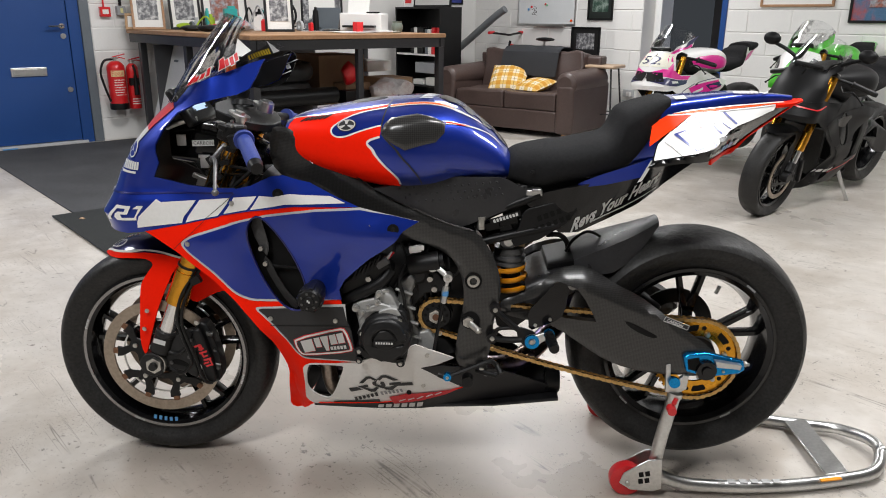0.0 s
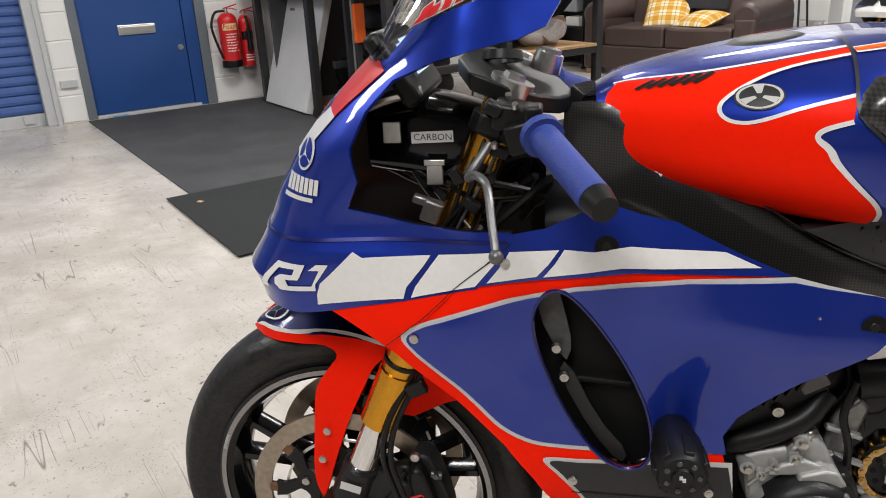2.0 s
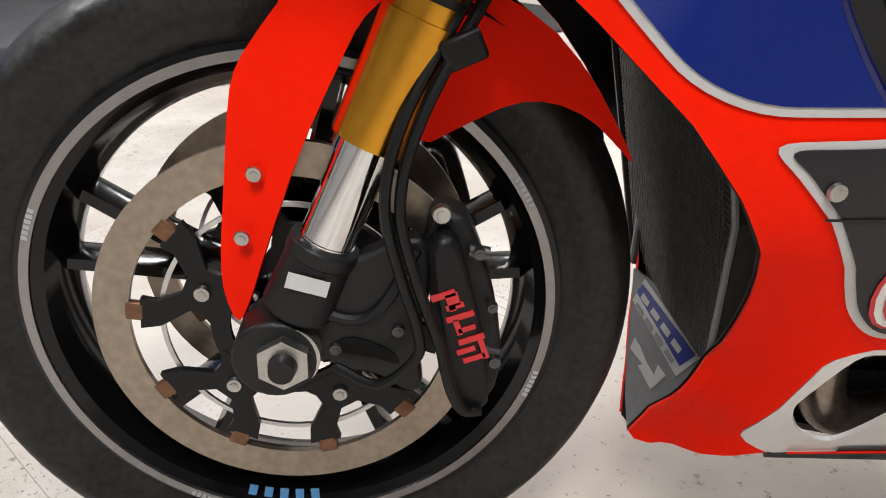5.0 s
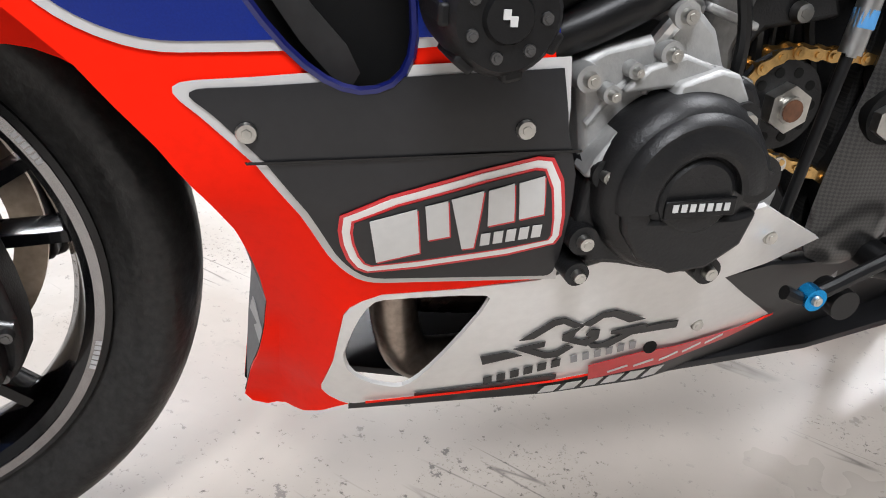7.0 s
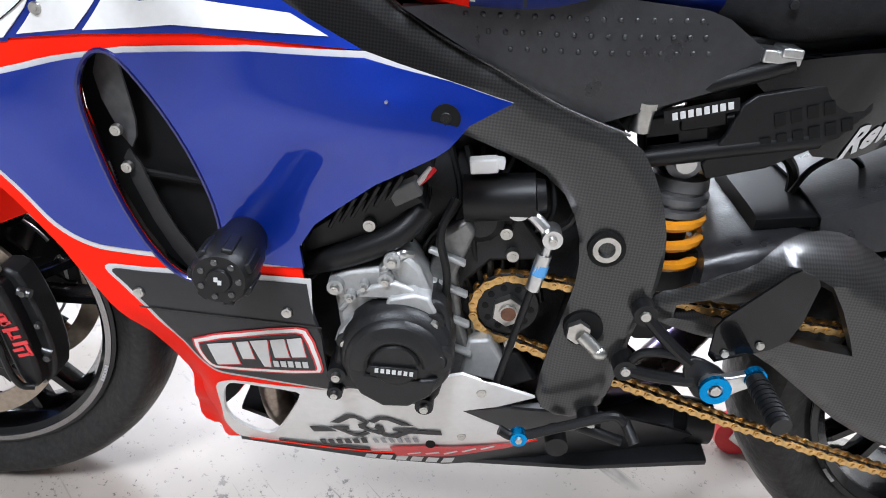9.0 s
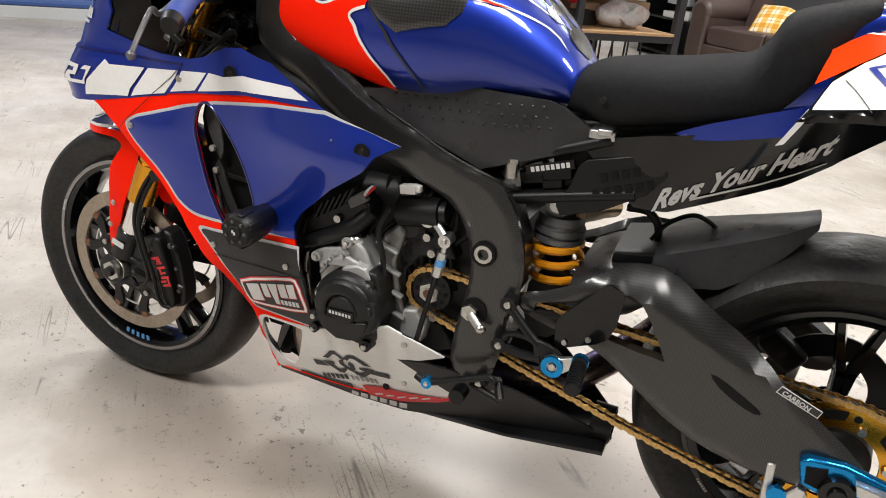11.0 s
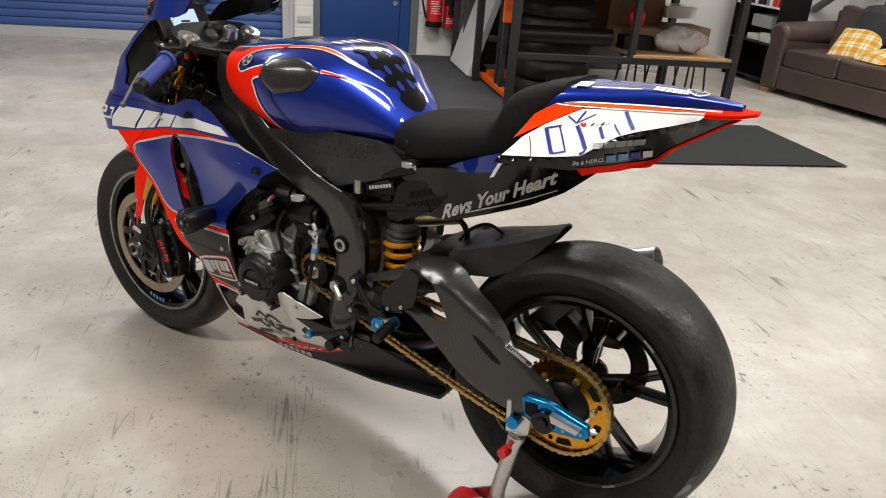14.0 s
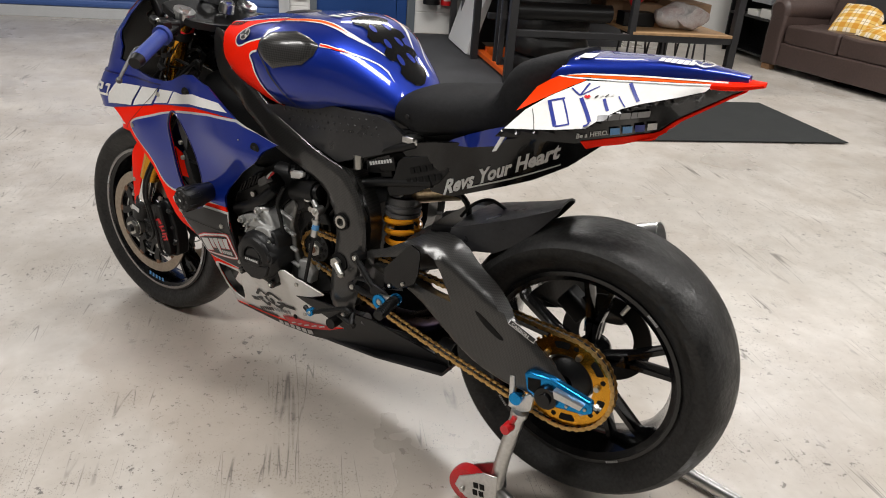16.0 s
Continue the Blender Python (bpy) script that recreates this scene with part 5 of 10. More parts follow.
def shroud_at(y, z, off=0.0):
    return Vector((-0.338 - 0.27 * (y + 0.01) + 0.3 * (z - 0.25) - off, y, z))


def front_face(name, poly, at, off, thick, material, parent, label=""):
    """A thin piece with the outline poly in (y, z) on a surface that faces forwards."""
    bm = B()
    lo, hi = [[bm.verts.new(at(y, z, o)) for y, z in poly] for o in (off - thick, off)]
    bm.faces.new(hi), bm.faces.new(lo[::-1])
    for k in range(len(poly)):
        m = (k + 1) % len(poly)
        bm.faces.new((hi[k], lo[k], lo[m], hi[m]))
    bmesh.ops.recalc_face_normals(bm, faces=bm.faces)
    return part(name, bm, material, parent, label, smooth=False)


rad = front_face("radiator", [(-0.080, 0.262), (0.13, 0.262), (0.14, 0.60), (-0.15, 0.60), (-0.15, 0.43)], rad_at, 0.0, 0.028, MESHM, bike, "aluminium radiator behind a mesh guard")
bm = B()
for k in range(62):
    cyl(bm, rad_at(-min(0.15, 0.083 + 0.0022 * k), 0.268 + 0.0053 * k, 0.006), rad_at(0.132, 0.266 + 0.0053 * k, 0.006), 0.0007, seg=5)
for k in range(44):
    y = -0.134 + 0.006 * k
    tube(bm, [rad_at(y + (0.0012 if m % 2 else -0.0012), 0.265 + 0.0105 * m, 0.0068) for m in range(max(0, int((-0.078 - y) / 0.0044)), 32)], 0.0008, 4, 1)
part("guard_mesh", bm, STEELW, rad, "woven wire radiator guard")
part("radiator_frame", tube(B(), [rad_at(-0.083, 0.262, 0.005), rad_at(-0.152, 0.43, 0.005), rad_at(-0.152, 0.60, 0.005)], 0.003, 8, 1), SHROUD, rad)
part("radiator_frame", tube(B(), [rad_at(0.135, 0.262, 0.005), rad_at(0.139, 0.42, 0.005), rad_at(0.144, 0.60, 0.005)], 0.006, 8), BLACKM, rad)
part("radiator_stay", tube(B(), [(-0.345, 0.132, 0.43), (-0.347, 0.128, 0.39), (-0.36, 0.093, 0.283)], 0.0042, 8), SHROUD, rad)
shroud = front_face("radiator_shroud", [(-0.008, 0.132), (0.018, 0.16), (0.043, 0.195), (0.070, 0.240), (0.092, 0.275), (0.05, 0.275), (-0.052, 0.252), (-0.045, 0.215), (-0.032, 0.175), (-0.016, 0.137)], shroud_at, 0.0, 0.003, SHROUD, bike, "grey radiator shroud with a coolant label")
front_face("coolant_label", [(0.068, 0.274), (-0.046, 0.249), (-0.031, 0.217), (0.070, 0.247)], shroud_at, 0.0012, 0.001, SILVER, shroud, "pale label with a blue field")
front_face("label_field", [(0.0665, 0.2685), (-0.040, 0.2475), (-0.030, 0.2285), (0.0685, 0.2575)], shroud_at, 0.0022, 0.0008, DBLUE, shroud)
for k in range(4):
    a, c = 0.058 - 0.022 * k, 0.2625 - 0.0052 * k
    front_face("label_bar", [(a, c), (a - 0.015, c - 0.0034), (a - 0.014, c - 0.0095), (a + 0.001, c - 0.0063)], shroud_at, 0.003, 0.0006, SILVER, shroud)
    front_face("label_bar", [(a + 0.002, c - 0.0135), (a - 0.013, c - 0.0175), (a - 0.012, c - 0.0225), (a + 0.003, c - 0.0185)], shroud_at, 0.003, 0.0006, GREYM, shroud)
front_face("shroud_mark", [(0.042, 0.216), (0.041, 0.204), (0.014, 0.201), (0.020, 0.196), (-0.011, 0.187), (-0.019, 0.209), (-0.004, 0.212), (-0.006, 0.200), (0.012, 0.205), (0.030, 0.213)], shroud_at, 0.0012, 0.001, SILVER, shroud)
# header pipe behind the vent of the belly pan
part("header_pipe", tube(B(), [(-0.262, -0.098, 0.40), (-0.248, -0.098, 0.33), (-0.243, -0.098, 0.27), (-0.228, -0.096, 0.228), (-0.19, -0.09, 0.215), (-0.12, -0.08, 0.215)], 0.021, 20), mat("heat_stained_titanium", (0.30, 0.25, 0.21), 0.32, metal=0.9, var=0.35, scale=14), bike, "heat-stained titanium header pipe")
# crash slider
bm = lathe(B(), [(0.0, -0.329), (0.011, -0.329), (0.0125, -0.326), (0.0245, -0.326), (0.0285, -0.320), (0.030, -0.30), (0.029, -0.27), (0.025, -0.255), (0.020, -0.2), (0.0, -0.2)], Matrix.Translation((-0.242, 0.010, 0.567)), 40, closed=False)
slider = part("crash_slider", bm, BLACKM, bike, "black plastic crash slider with bolts")
for i in range(7):
    a = 2 * math.pi * i / 7
    bolt("slider_bolt", (-0.242 + 0.0185 * math.cos(a), -0.3163, 0.567 + 0.0185 * math.sin(a)), 0.0038, slider, material=DSTEEL, h=0.0012)
    part("slider_rib", box(B(), (-0.242 + 0.0275 * math.cos(a + 0.45), -0.295, 0.567 + 0.0275 * math.sin(a + 0.45)), (0.008, 0.034, 0.011), Matrix.Rotation(-a - 0.45, 3, "Y")), BLACKM, slider, bevel=0.002)
part("slider_mark", box(box(B(), (-0.244, -0.3195, 0.569), (0.0035, 0.001, 0.0045)), (-0.2405, -0.3195, 0.566), (0.0035, 0.001, 0.0045)), GREYD, slider)
# screen stickers, plain strokes


def on_screen(t, phi, side=-1):
    p = screen_point(t, phi, 0.0025)
    return Vector((p.x, p.y * side, p.z))


STICKY = mat("yellow_sticker_ink", (0.75, 0.52, 0.02), 0.4)


def screen_quad(name, quad, lift, material, label="", n=4, side=-1):
    """A sticker on the near flank of the screen between four corners (t, phi)."""
    bm = B()
    (a, c, d, e) = [Vector(q) for q in quad]
    g = []
    for i in range(n + 1):
        row = []
        for j in range(n + 1):
            u, w = i / n, j / n
            q = a * (1 - u) * (1 - w) + c * u * (1 - w) + d * u * w + e * (1 - u) * w
            p = screen_point(q.x, q.y, lift)
            row.append(bm.verts.new((p.x, p.y * side, p.z)))
        g.append(row)
    for i in range(n):
        for j in range(n):
            bm.faces.new((g[i][j], g[i][j + 1], g[i + 1][j + 1], g[i + 1][j]))
    part(name, bm, material, bike, label)


screen_quad("screen_sticker", [(0.80, 0.84), (0.83, 0.90), (0.97, 0.89), (0.975, 0.70)], 0.0022, WHITE, "white star-shaped sticker")
for k, (w, lo, hi) in enumerate(((0.072, 0.05, 0.95), (0.056, 0.1, 0.70), (0.054, 0.1, 0.68), (0.044, 0.1, 0.85), (0.0, 0, 0), (0.072, 0.08, 0.95), (0.056, 0.1, 0.70), (0.058, -0.05, 0.68), (0.054, 0.1, 0.72))):
    t0 = 0.145 + 0.0705 * k
    if w:
        def at(u, v):
            return (t0 + u + (0.19 - 0.07 * (t0 - 0.14) / 0.6) * v, (0.99 - 0.06 * (t0 + u - 0.14) / 0.64) * (1 - v) + (0.765 + 0.03 * (t0 - 0.14) / 0.6) * v)
        screen_quad("screen_letter_edge", [at(-0.009, lo - 0.07), at(w + 0.001, lo - 0.07), at(w + 0.001, hi + 0.07), at(-0.009, hi + 0.07)], 0.0026, WHITE, "white edge of the letter shape", 3)
        screen_quad("screen_letter_block", [at(0, lo), at(w - 0.008, lo), at(w - 0.008, hi), at(0, hi)], 0.0036, REDC, "red sponsor letter shape", 3)
screen_quad("screen_sticker", [(0.55, 0.81), (0.81, 0.91), (0.90, 0.78), (0.61, 0.73)], -0.004, DECK, "small yellow and black sticker", 4, 1)
screen_quad("screen_sticker", [(0.82, 0.91), (0.91, 0.92), (0.93, 0.73), (0.905, 0.78)], -0.004, WHITE, "white sticker corner", 4, 1)
for k in range(9):
    t0, f0 = 0.562 + 0.027 * k, 0.803 + 0.0108 * k
    screen_quad("screen_sticker_bar", [(t0, f0), (t0 + 0.018, f0 + 0.007), (t0 + 0.077, f0 - 0.073), (t0 + 0.060, f0 - 0.078)], -0.0052, STICKY, "", 1, 1)
# lamp-black wing behind the screen on the far side
bm = drape([(-0.47, 1.035), (-0.42, 1.075), (-0.37, 1.111), (-0.352, 1.105), (-0.350, 1.085), (-0.365, 1.05), (-0.39, 1.02), (-0.47, 1.005)], lambda x, z: (x, 0.150, z), 1, 1, 0.04, 0.004)
part("cowl_wing", bm, BLACKG, bike, "black upper cowl panel with a pale sponsor outline")
bm = B()
for z in (1.055, 1.085):
    box(bm, (-0.405 + (z - 1.05) * 0.6, 0.1445, z - 0.012), (0.08, 0.001, 0.0025), Matrix.Rotation(radians(-22), 3, "Y"))
for k in range(4):
    box(bm, (-0.43 + 0.019 * k, 0.1445, 1.045 + 0.0078 * k), (0.012, 0.001, 0.011), Matrix.Rotation(radians(-22), 3, "Y"))
part("cowl_wing_mark", bm, GREYD, bike)
# cockpit
bm = B()
rot = Matrix.Rotation(radians(-32), 3, "Y")
box(bm, Vector((-0.592, 0, 0.980)) + rot @ Vector((0.0135, 0.0, 0.004)), (0.002, 0.088, 0.052), rot)
lcd = bpy.data.materials.new("lit_display")
lcd.use_nodes = True
lcd.node_tree.nodes["Principled BSDF"].inputs["Base Color"].default_value = (0.35, 0.45, 0.6, 1)
lcd.node_tree.nodes["Principled BSDF"].inputs["Emission Color"].default_value = (0.55, 0.72, 1.0, 1)
lcd.node_tree.nodes["Principled BSDF"].inputs["Emission Strength"].default_value = 0.55
display = part("display", bm, lcd, dash, "lit pale instrument display")
bm = B()
for k in range(9):
    a = radians(200 - 15 * k)
    box(bm, Vector((-0.592, 0, 0.980)) + rot @ Vector((0.0148, 0.045 * math.cos(a), -0.012 + 0.03 * math.sin(a))), (0.0006, 0.004, 0.003), rot)
for k, (y, z, w) in enumerate(((-0.05, -0.02, 0.02), (0.045, -0.018, 0.03), (-0.045, 0.028, 0.035), (0.0, -0.004, 0.03))):
    box(bm, Vector((-0.592, 0, 0.980)) + rot @ Vector((0.0148, y, z)), (0.0006, w, 0.006), rot)
part("display_scale", bm, DECK, dash)
part("ignition_ring", lathe(B(), [(0.018, -0.006), (0.028, -0.006), (0.026, 0.006), (0.02, 0.006)], Matrix.Translation((-0.46, 0.0, 0.985)) @ Matrix.Rotation(radians(75), 4, "X"), 28), BLACKM, bike)
part("steering_nut", cyl(cyl(B(), (-0.405, 0, 0.965), (-0.397, 0, 0.988), 0.021, 0.019, 28), (-0.397, 0, 0.986), (-0.395, 0, 0.993), 0.014, 0.014, 6), ALU, bike, "polished steering stem nut")
part("preload_ring", lathe(B(), [(0.020, 0), (0.0295, 0), (0.0295, 0.012), (0.020, 0.012)], Matrix.Translation((-0.453, -0.106, 0.93)) @ Matrix.Rotation(radians(62), 4, "Y") @ Matrix.Rotation(radians(90), 4, "X"), 28), REDC, bike, "red fork ring")
bm = B()
for (c, s, r) in (((-0.435, -0.165, 0.938), (0.045, 0.05, 0.03), 10), ((-0.425, -0.185, 0.918), (0.03, 0.035, 0.035), -15), ((-0.46, -0.155, 0.928), (0.03, 0.04, 0.024), 20), ((-0.41, -0.19, 0.945), (0.02, 0.03, 0.02), 0), ((-0.455, -0.185, 0.95), (0.022, 0.02, 0.016), 30)):
    box(bm, c, s, Matrix.Rotation(radians(r), 3, "Y"))
part("switchgear", bm, BLACKM, bike, "black handlebar switch block", bevel=0.004)
for x, y, z in ((-0.43, -0.192, 0.952), (-0.44, -0.16, 0.957), (-0.455, -0.18, 0.905)):
    bolt("switch_bolt", (x, y, z), 0.005, bike, (0, -0.5, 0.85))
for sg in (-1, 1):
    part("lower_clamp", box(B(), (-0.52, 0.07 * sg, 0.72), (0.085, 0.10, 0.045), Matrix.Rotation(radians(-25), 3, "Y")), BLACKM, bike, bevel=0.006)
    part("bar_clamp", lathe(B(), [(0.027, -0.011), (0.033, -0.011), (0.033, 0.011), (0.027, 0.011)], Matrix.Translation((-0.460, 0.106 * sg, 0.914)) @ Matrix.Rotation(radians(22.5), 4, "Y") @ Matrix.Rotation(radians(90), 4, "X"), 28), BLACKM, bike)
bm = loft(B(), dense([(-0.64, 0.84, 0.93, 0.05, 4), (-0.56, 0.83, 0.94, 0.065, 4), (-0.48, 0.82, 0.92, 0.06, 4), (-0.40, 0.80, 0.88, 0.05, 4)], 3), 24)
part("intake_tube", bm, BLACKG, bike, "black carbon air intake tube")
part("intake_label", box(B(), (-0.548, -0.0685, 0.892), (0.056, 0.001, 0.015), Matrix.Rotation(radians(-2), 3, "Y")), GREYD, bike, "pale label reading CARBON")
part("intake_label_text", lettering("CARBON", 0.0125, lambda a, c: (-0.573 + a, -0.0695, 0.888 + c)), DECK, bike)
part("fairing_stay", tube(B(), [(-0.64, -0.06, 0.93), (-0.60, -0.07, 0.945), (-0.56, -0.06, 0.95)], 0.008, 10), ALU, bike)
part("stay_bracket", box(B(), (-0.60, -0.075, 0.90), (0.024, 0.004, 0.028)), ALU, bike, bevel=0.001)
part("lower_bracket", box(box(B(), (-0.545, -0.075, 0.845), (0.022, 0.008, 0.03)), (-0.545, -0.077, 0.86), (0.028, 0.006, 0.008)), ALU, bike, bevel=0.001)
bm = B()
for (c, s) in (((-0.545, -0.088, 0.795), (0.035, 0.02, 0.03)), ((-0.53, -0.09, 0.785), (0.018, 0.026, 0.04)), ((-0.56, -0.086, 0.81), (0.03, 0.014, 0.012))):
    box(bm, c, s, Matrix.Rotation(radians(20), 3, "Y"))
part("lap_sensor", bm, mat("dull_grey_metal", (0.22, 0.21, 0.20), 0.45, metal=0.7, var=0.2), bike, "grey metal sensor block", bevel=0.003)
random.seed(7)
for k in range(12):
    y = -0.03 - 0.008 * k
    pts = [(-0.62 + 0.015 * k, y, 0.84 + 0.02 * math.sin(k)), (-0.55 + 0.008 * k, y - 0.01, 0.82 + 0.03 * math.sin(k * 2.1)), (-0.48 + 0.008 * k, y, 0.85 + 0.03 * math.cos(k)), (-0.43, y * 0.8, 0.90 - 0.01 * k)]
    part("cockpit_cable", tube(B(), pts, 0.0032 + 0.0012 * (k % 3), 7, 5), HOSE, bike)
random.seed(23)
for k in range(7):
    x0, z0 = -0.475 + random.uniform(-0.012, 0.03), 0.905 + random.uniform(-0.02, 0.02)
    pts = [(x0, -0.115, z0)] + [(x0 - 0.020 * m + random.uniform(-0.008, 0.008), -0.138 - random.uniform(0.0, 0.010), z0 - 0.046 * m + random.uniform(-0.006, 0.006)) for m in range(1, 4)] + [(x0 - 0.085, -0.11, z0 - 0.19)]
    part("loom_wire", tube(B(), pts, random.uniform(0.0014, 0.0030), 7, 5), BLACKM if k else STEELW, bike)
for x, y, z, r in ((-0.452, -0.150, 0.892, 20), (-0.470, -0.148, 0.858, -15), (-0.488, -0.150, 0.826, 40), (-0.440, -0.145, 0.918, 5), (-0.505, -0.148, 0.862, 60)):
    part("loom_plug", box(B(), (x, y, z), (0.022, 0.014, 0.013), Matrix.Rotation(radians(r), 3, "Y")), BLACKM, bike, bevel=0.002)
for k in range(3):
    part("fork_tie", lathe(B(), [(0.0268, -0.003), (0.0288, -0.003), (0.0288, 0.003), (0.0268, 0.003)], Matrix.Translation(Vector((-0.4815, -0.106, 0.862)).lerp(Vector((-0.640, -0.106, 0.479)), 0.08 + 0.33 * k)) @ Matrix.Rotation(radians(22.5), 4, "Y") @ Matrix.Rotation(radians(90), 4, "X"), 24), HOSE, bike)
part("fork_spring_clip", tube(B(), [(-0.50, -0.135, 0.80), (-0.49, -0.14, 0.785), (-0.505, -0.14, 0.765), (-0.53, -0.135, 0.75), (-0.555, -0.13, 0.735)], 0.0016, 6), ALU, bike)
part("frame_sticker", drape([(-0.272, 0.862), (-0.26, 0.874), (-0.249, 0.868), (-0.261, 0.853)], lambda x, z: (x, table(x, SPAR) + 0.0012, z), -1, 0, 0.05, 0.0006), mat("red_white_sticker", (0.6, 0.2, 0.2), 0.4, var=0.3, scale=150, col2=(0.8, 0.78, 0.75), mix=(0.48, 0.52)), bike)

# tank paint, laid on by length and girth


def tank_at(x, s, off):
    lo, hi, w, e = hull_at(TANK)(x)
    a = s / 0.12
    k = math.copysign(abs(math.sin(a)) ** (2 / e), a)
    return off_hull(x, w * max(0.0, math.cos(a)) ** (2 / e), (lo + hi) / 2 + k * (hi - lo) / 2, lo, hi, w, e, off)


def on_tank(name, poly, off, material, label="", sides=(-1, 1), it=0):
    for sg in sides:
        part(name, drape(poly, lambda x, s: tank_at(x, s, off), sg, it, 0.008, 0.0), material, bike, label)


def ribbon(pts, w):
    """A strip of width w along a smoothed line."""
    for _ in range(2):
        pts = [pts[0]] + [(p[0] * k + q[0] * (1 - k), p[1] * k + q[1] * (1 - k)) for p, q in zip(pts, pts[1:]) for k in (0.75, 0.25)] + [pts[-1]]
    up, down = [], []
    for i, p in enumerate(pts):
        d = (Vector(pts[min(i + 1, len(pts) - 1)]) - Vector(pts[max(i - 1, 0)])).normalized() * w / 2
        up.append((p[0] - d.y, p[1] + d.x))
        down.append((p[0] + d.y, p[1] - d.x))
    return up + down[::-1]


on_tank("tank_front_field", [(-0.33, 0.06), (-0.325, 0.10), (-0.314, 0.124), (-0.27, 0.115), (-0.218, 0.111), (-0.145, 0.118), (-0.069, 0.134), (-0.071, 0.122), (-0.14, 0.106), (-0.181, 0.082), (-0.204, 0.058), (-0.209, 0.046), (-0.206, 0.034), (-0.193, 0.025), (-0.172, 0.023), (-0.13, 0.040), (-0.08, 0.056),
         (-0.084, 0.029), (-0.108, 0.021), (-0.117, 0.014), (-0.115, 0.009), (-0.105, 0.004), (-0.08, -0.016), (-0.045, -0.05), (-0.04, -0.10), (-0.10, -0.14), (-0.20, -0.14), (-0.29, -0.12), (-0.33, -0.06)], 0.0016, ORANGE, "fluorescent orange tank front")
on_tank("tank_front_line", ribbon([(-0.318, 0.127), (-0.27, 0.118), (-0.218, 0.114), (-0.145, 0.121), (-0.069, 0.137)], 0.0045), 0.0022, WHITE)
on_tank("tank_front_line", ribbon([(-0.071, 0.120), (-0.14, 0.104), (-0.179, 0.081), (-0.203, 0.058), (-0.2075, 0.045), (-0.204, 0.034), (-0.193, 0.026), (-0.172, 0.025), (-0.13, 0.042), (-0.08, 0.058)], 0.0045), 0.0022, WHITE)
on_tank("tank_front_line", ribbon([(-0.084, 0.0275), (-0.107, 0.020), (-0.1155, 0.0135), (-0.113, 0.008), (-0.103, 0.0035), (-0.078, -0.0165), (-0.043, -0.051), (-0.038, -0.084)], 0.005), 0.0022, WHITE)
on_tank("tank_joint", ribbon([(-0.066, 0.165), (-0.073, 0.11), (-0.078, 0.08), (-0.0825, 0.034), (-0.055, 0.010), (-0.018, -0.013), (0.008, -0.055), (0.012, -0.085)], 0.0035), 0.003, DECK)


def disc_on_tank(name, r0, r1, off, material, label=""):
    ring = [(-0.168 + r1 * math.cos(a), 0.0605 + 0.8 * r1 * math.sin(a)) for a in np.linspace(0, 2 * math.pi, 28, endpoint=False)]
    for sg in (-1, 1):
        hole = [(-0.168 + r0 * math.cos(a), 0.0605 + 0.8 * r0 * math.sin(a)) for a in np.linspace(0, 2 * math.pi, 28, endpoint=False)] if r0 else None
        part(name, drape(ring, lambda x, s: tank_at(x, s, off), sg, 0, 0.008, 0.0, None, hole), material, bike, label)


disc_on_tank("tank_badge_disc", 0, 0.0245, 0.0024, DECK)
disc_on_tank("tank_badge", 0.0195, 0.0225, 0.0032, SILVER, "round chrome tank badge")
for a in (90, 210, 330):
    c, s = math.cos(radians(a)), math.sin(radians(a))
    on_tank("tank_badge_bar", [(-0.168 + x, 0.0605 + 0.8 * y) for x, y in ((0.019 * c - 0.0055 * s, 0.019 * s + 0.0055 * c), (0.004 * c - 0.0022 * s, 0.004 * s + 0.0022 * c), (0.004 * c + 0.0022 * s, 0.004 * s - 0.0022 * c), (0.019 * c + 0.0055 * s, 0.019 * s - 0.0055 * c))], 0.0034, SILVER)
for k in range(6):
    x, s = -0.293 + 0.0125 * k, 0.089 + 0.0004 * k
    on_tank("tank_louvre", ribbon([(x, s), (x + 0.010, s + 0.009), (x + 0.022, s + 0.018)], 0.0062), 0.0036, DUCT)
on_tank("tank_upper_stripe", [(-0.066, 0.1345), (-0.02, 0.141), (0.017, 0.142), (0.045, 0.140), (0.089, 0.133), (0.112, 0.1345), (0.135, 0.1415), (0.178, 0.155), (0.135, 0.135), (0.115, 0.1255), (0.095, 0.1205), (0.06, 0.1245), (0.03, 0.128), (-0.02, 0.1275), (-0.066, 0.122)], 0.0016, WHITE)
on_tank("tank_upper_flash", [(-0.066, 0.1315), (-0.02, 0.138), (0.017, 0.139), (0.05, 0.136), (0.092, 0.1265), (0.05, 0.1295), (0.017, 0.1315), (-0.02, 0.1305), (-0.066, 0.125)], 0.0023, ORANGE2)
on_tank("tank_lower_stripe", [(0.066, 0.0735), (0.10, 0.079), (0.125, 0.090), (0.15, 0.105), (0.172, 0.1165), (0.188, 0.1175), (0.206, 0.103), (0.186, 0.112), (0.167, 0.109), (0.142, 0.094), (0.118, 0.0805), (0.09, 0.069), (0.069, 0.0635)], 0.0016, WHITE)
on_tank("tank_lower_flash", [(0.067, 0.0705), (0.10, 0.076), (0.128, 0.088), (0.10, 0.0715), (0.07, 0.0665)], 0.0023, ORANGE)
KP = fillet([(-0.082, 0.033), (-0.075, 0.060), (-0.06, 0.081), (0.0, 0.092), (0.038, 0.081), (0.068, 0.068), (0.065, 0.038), (0.046, 0.0165), (-0.025, 0.003), (-0.055, 0.0145)], {0: 0.006, 5: 0.008})
KSEG = [(Vector(p), Vector(q)) for p, q in zip(KP, KP[1:] + KP[:1])]


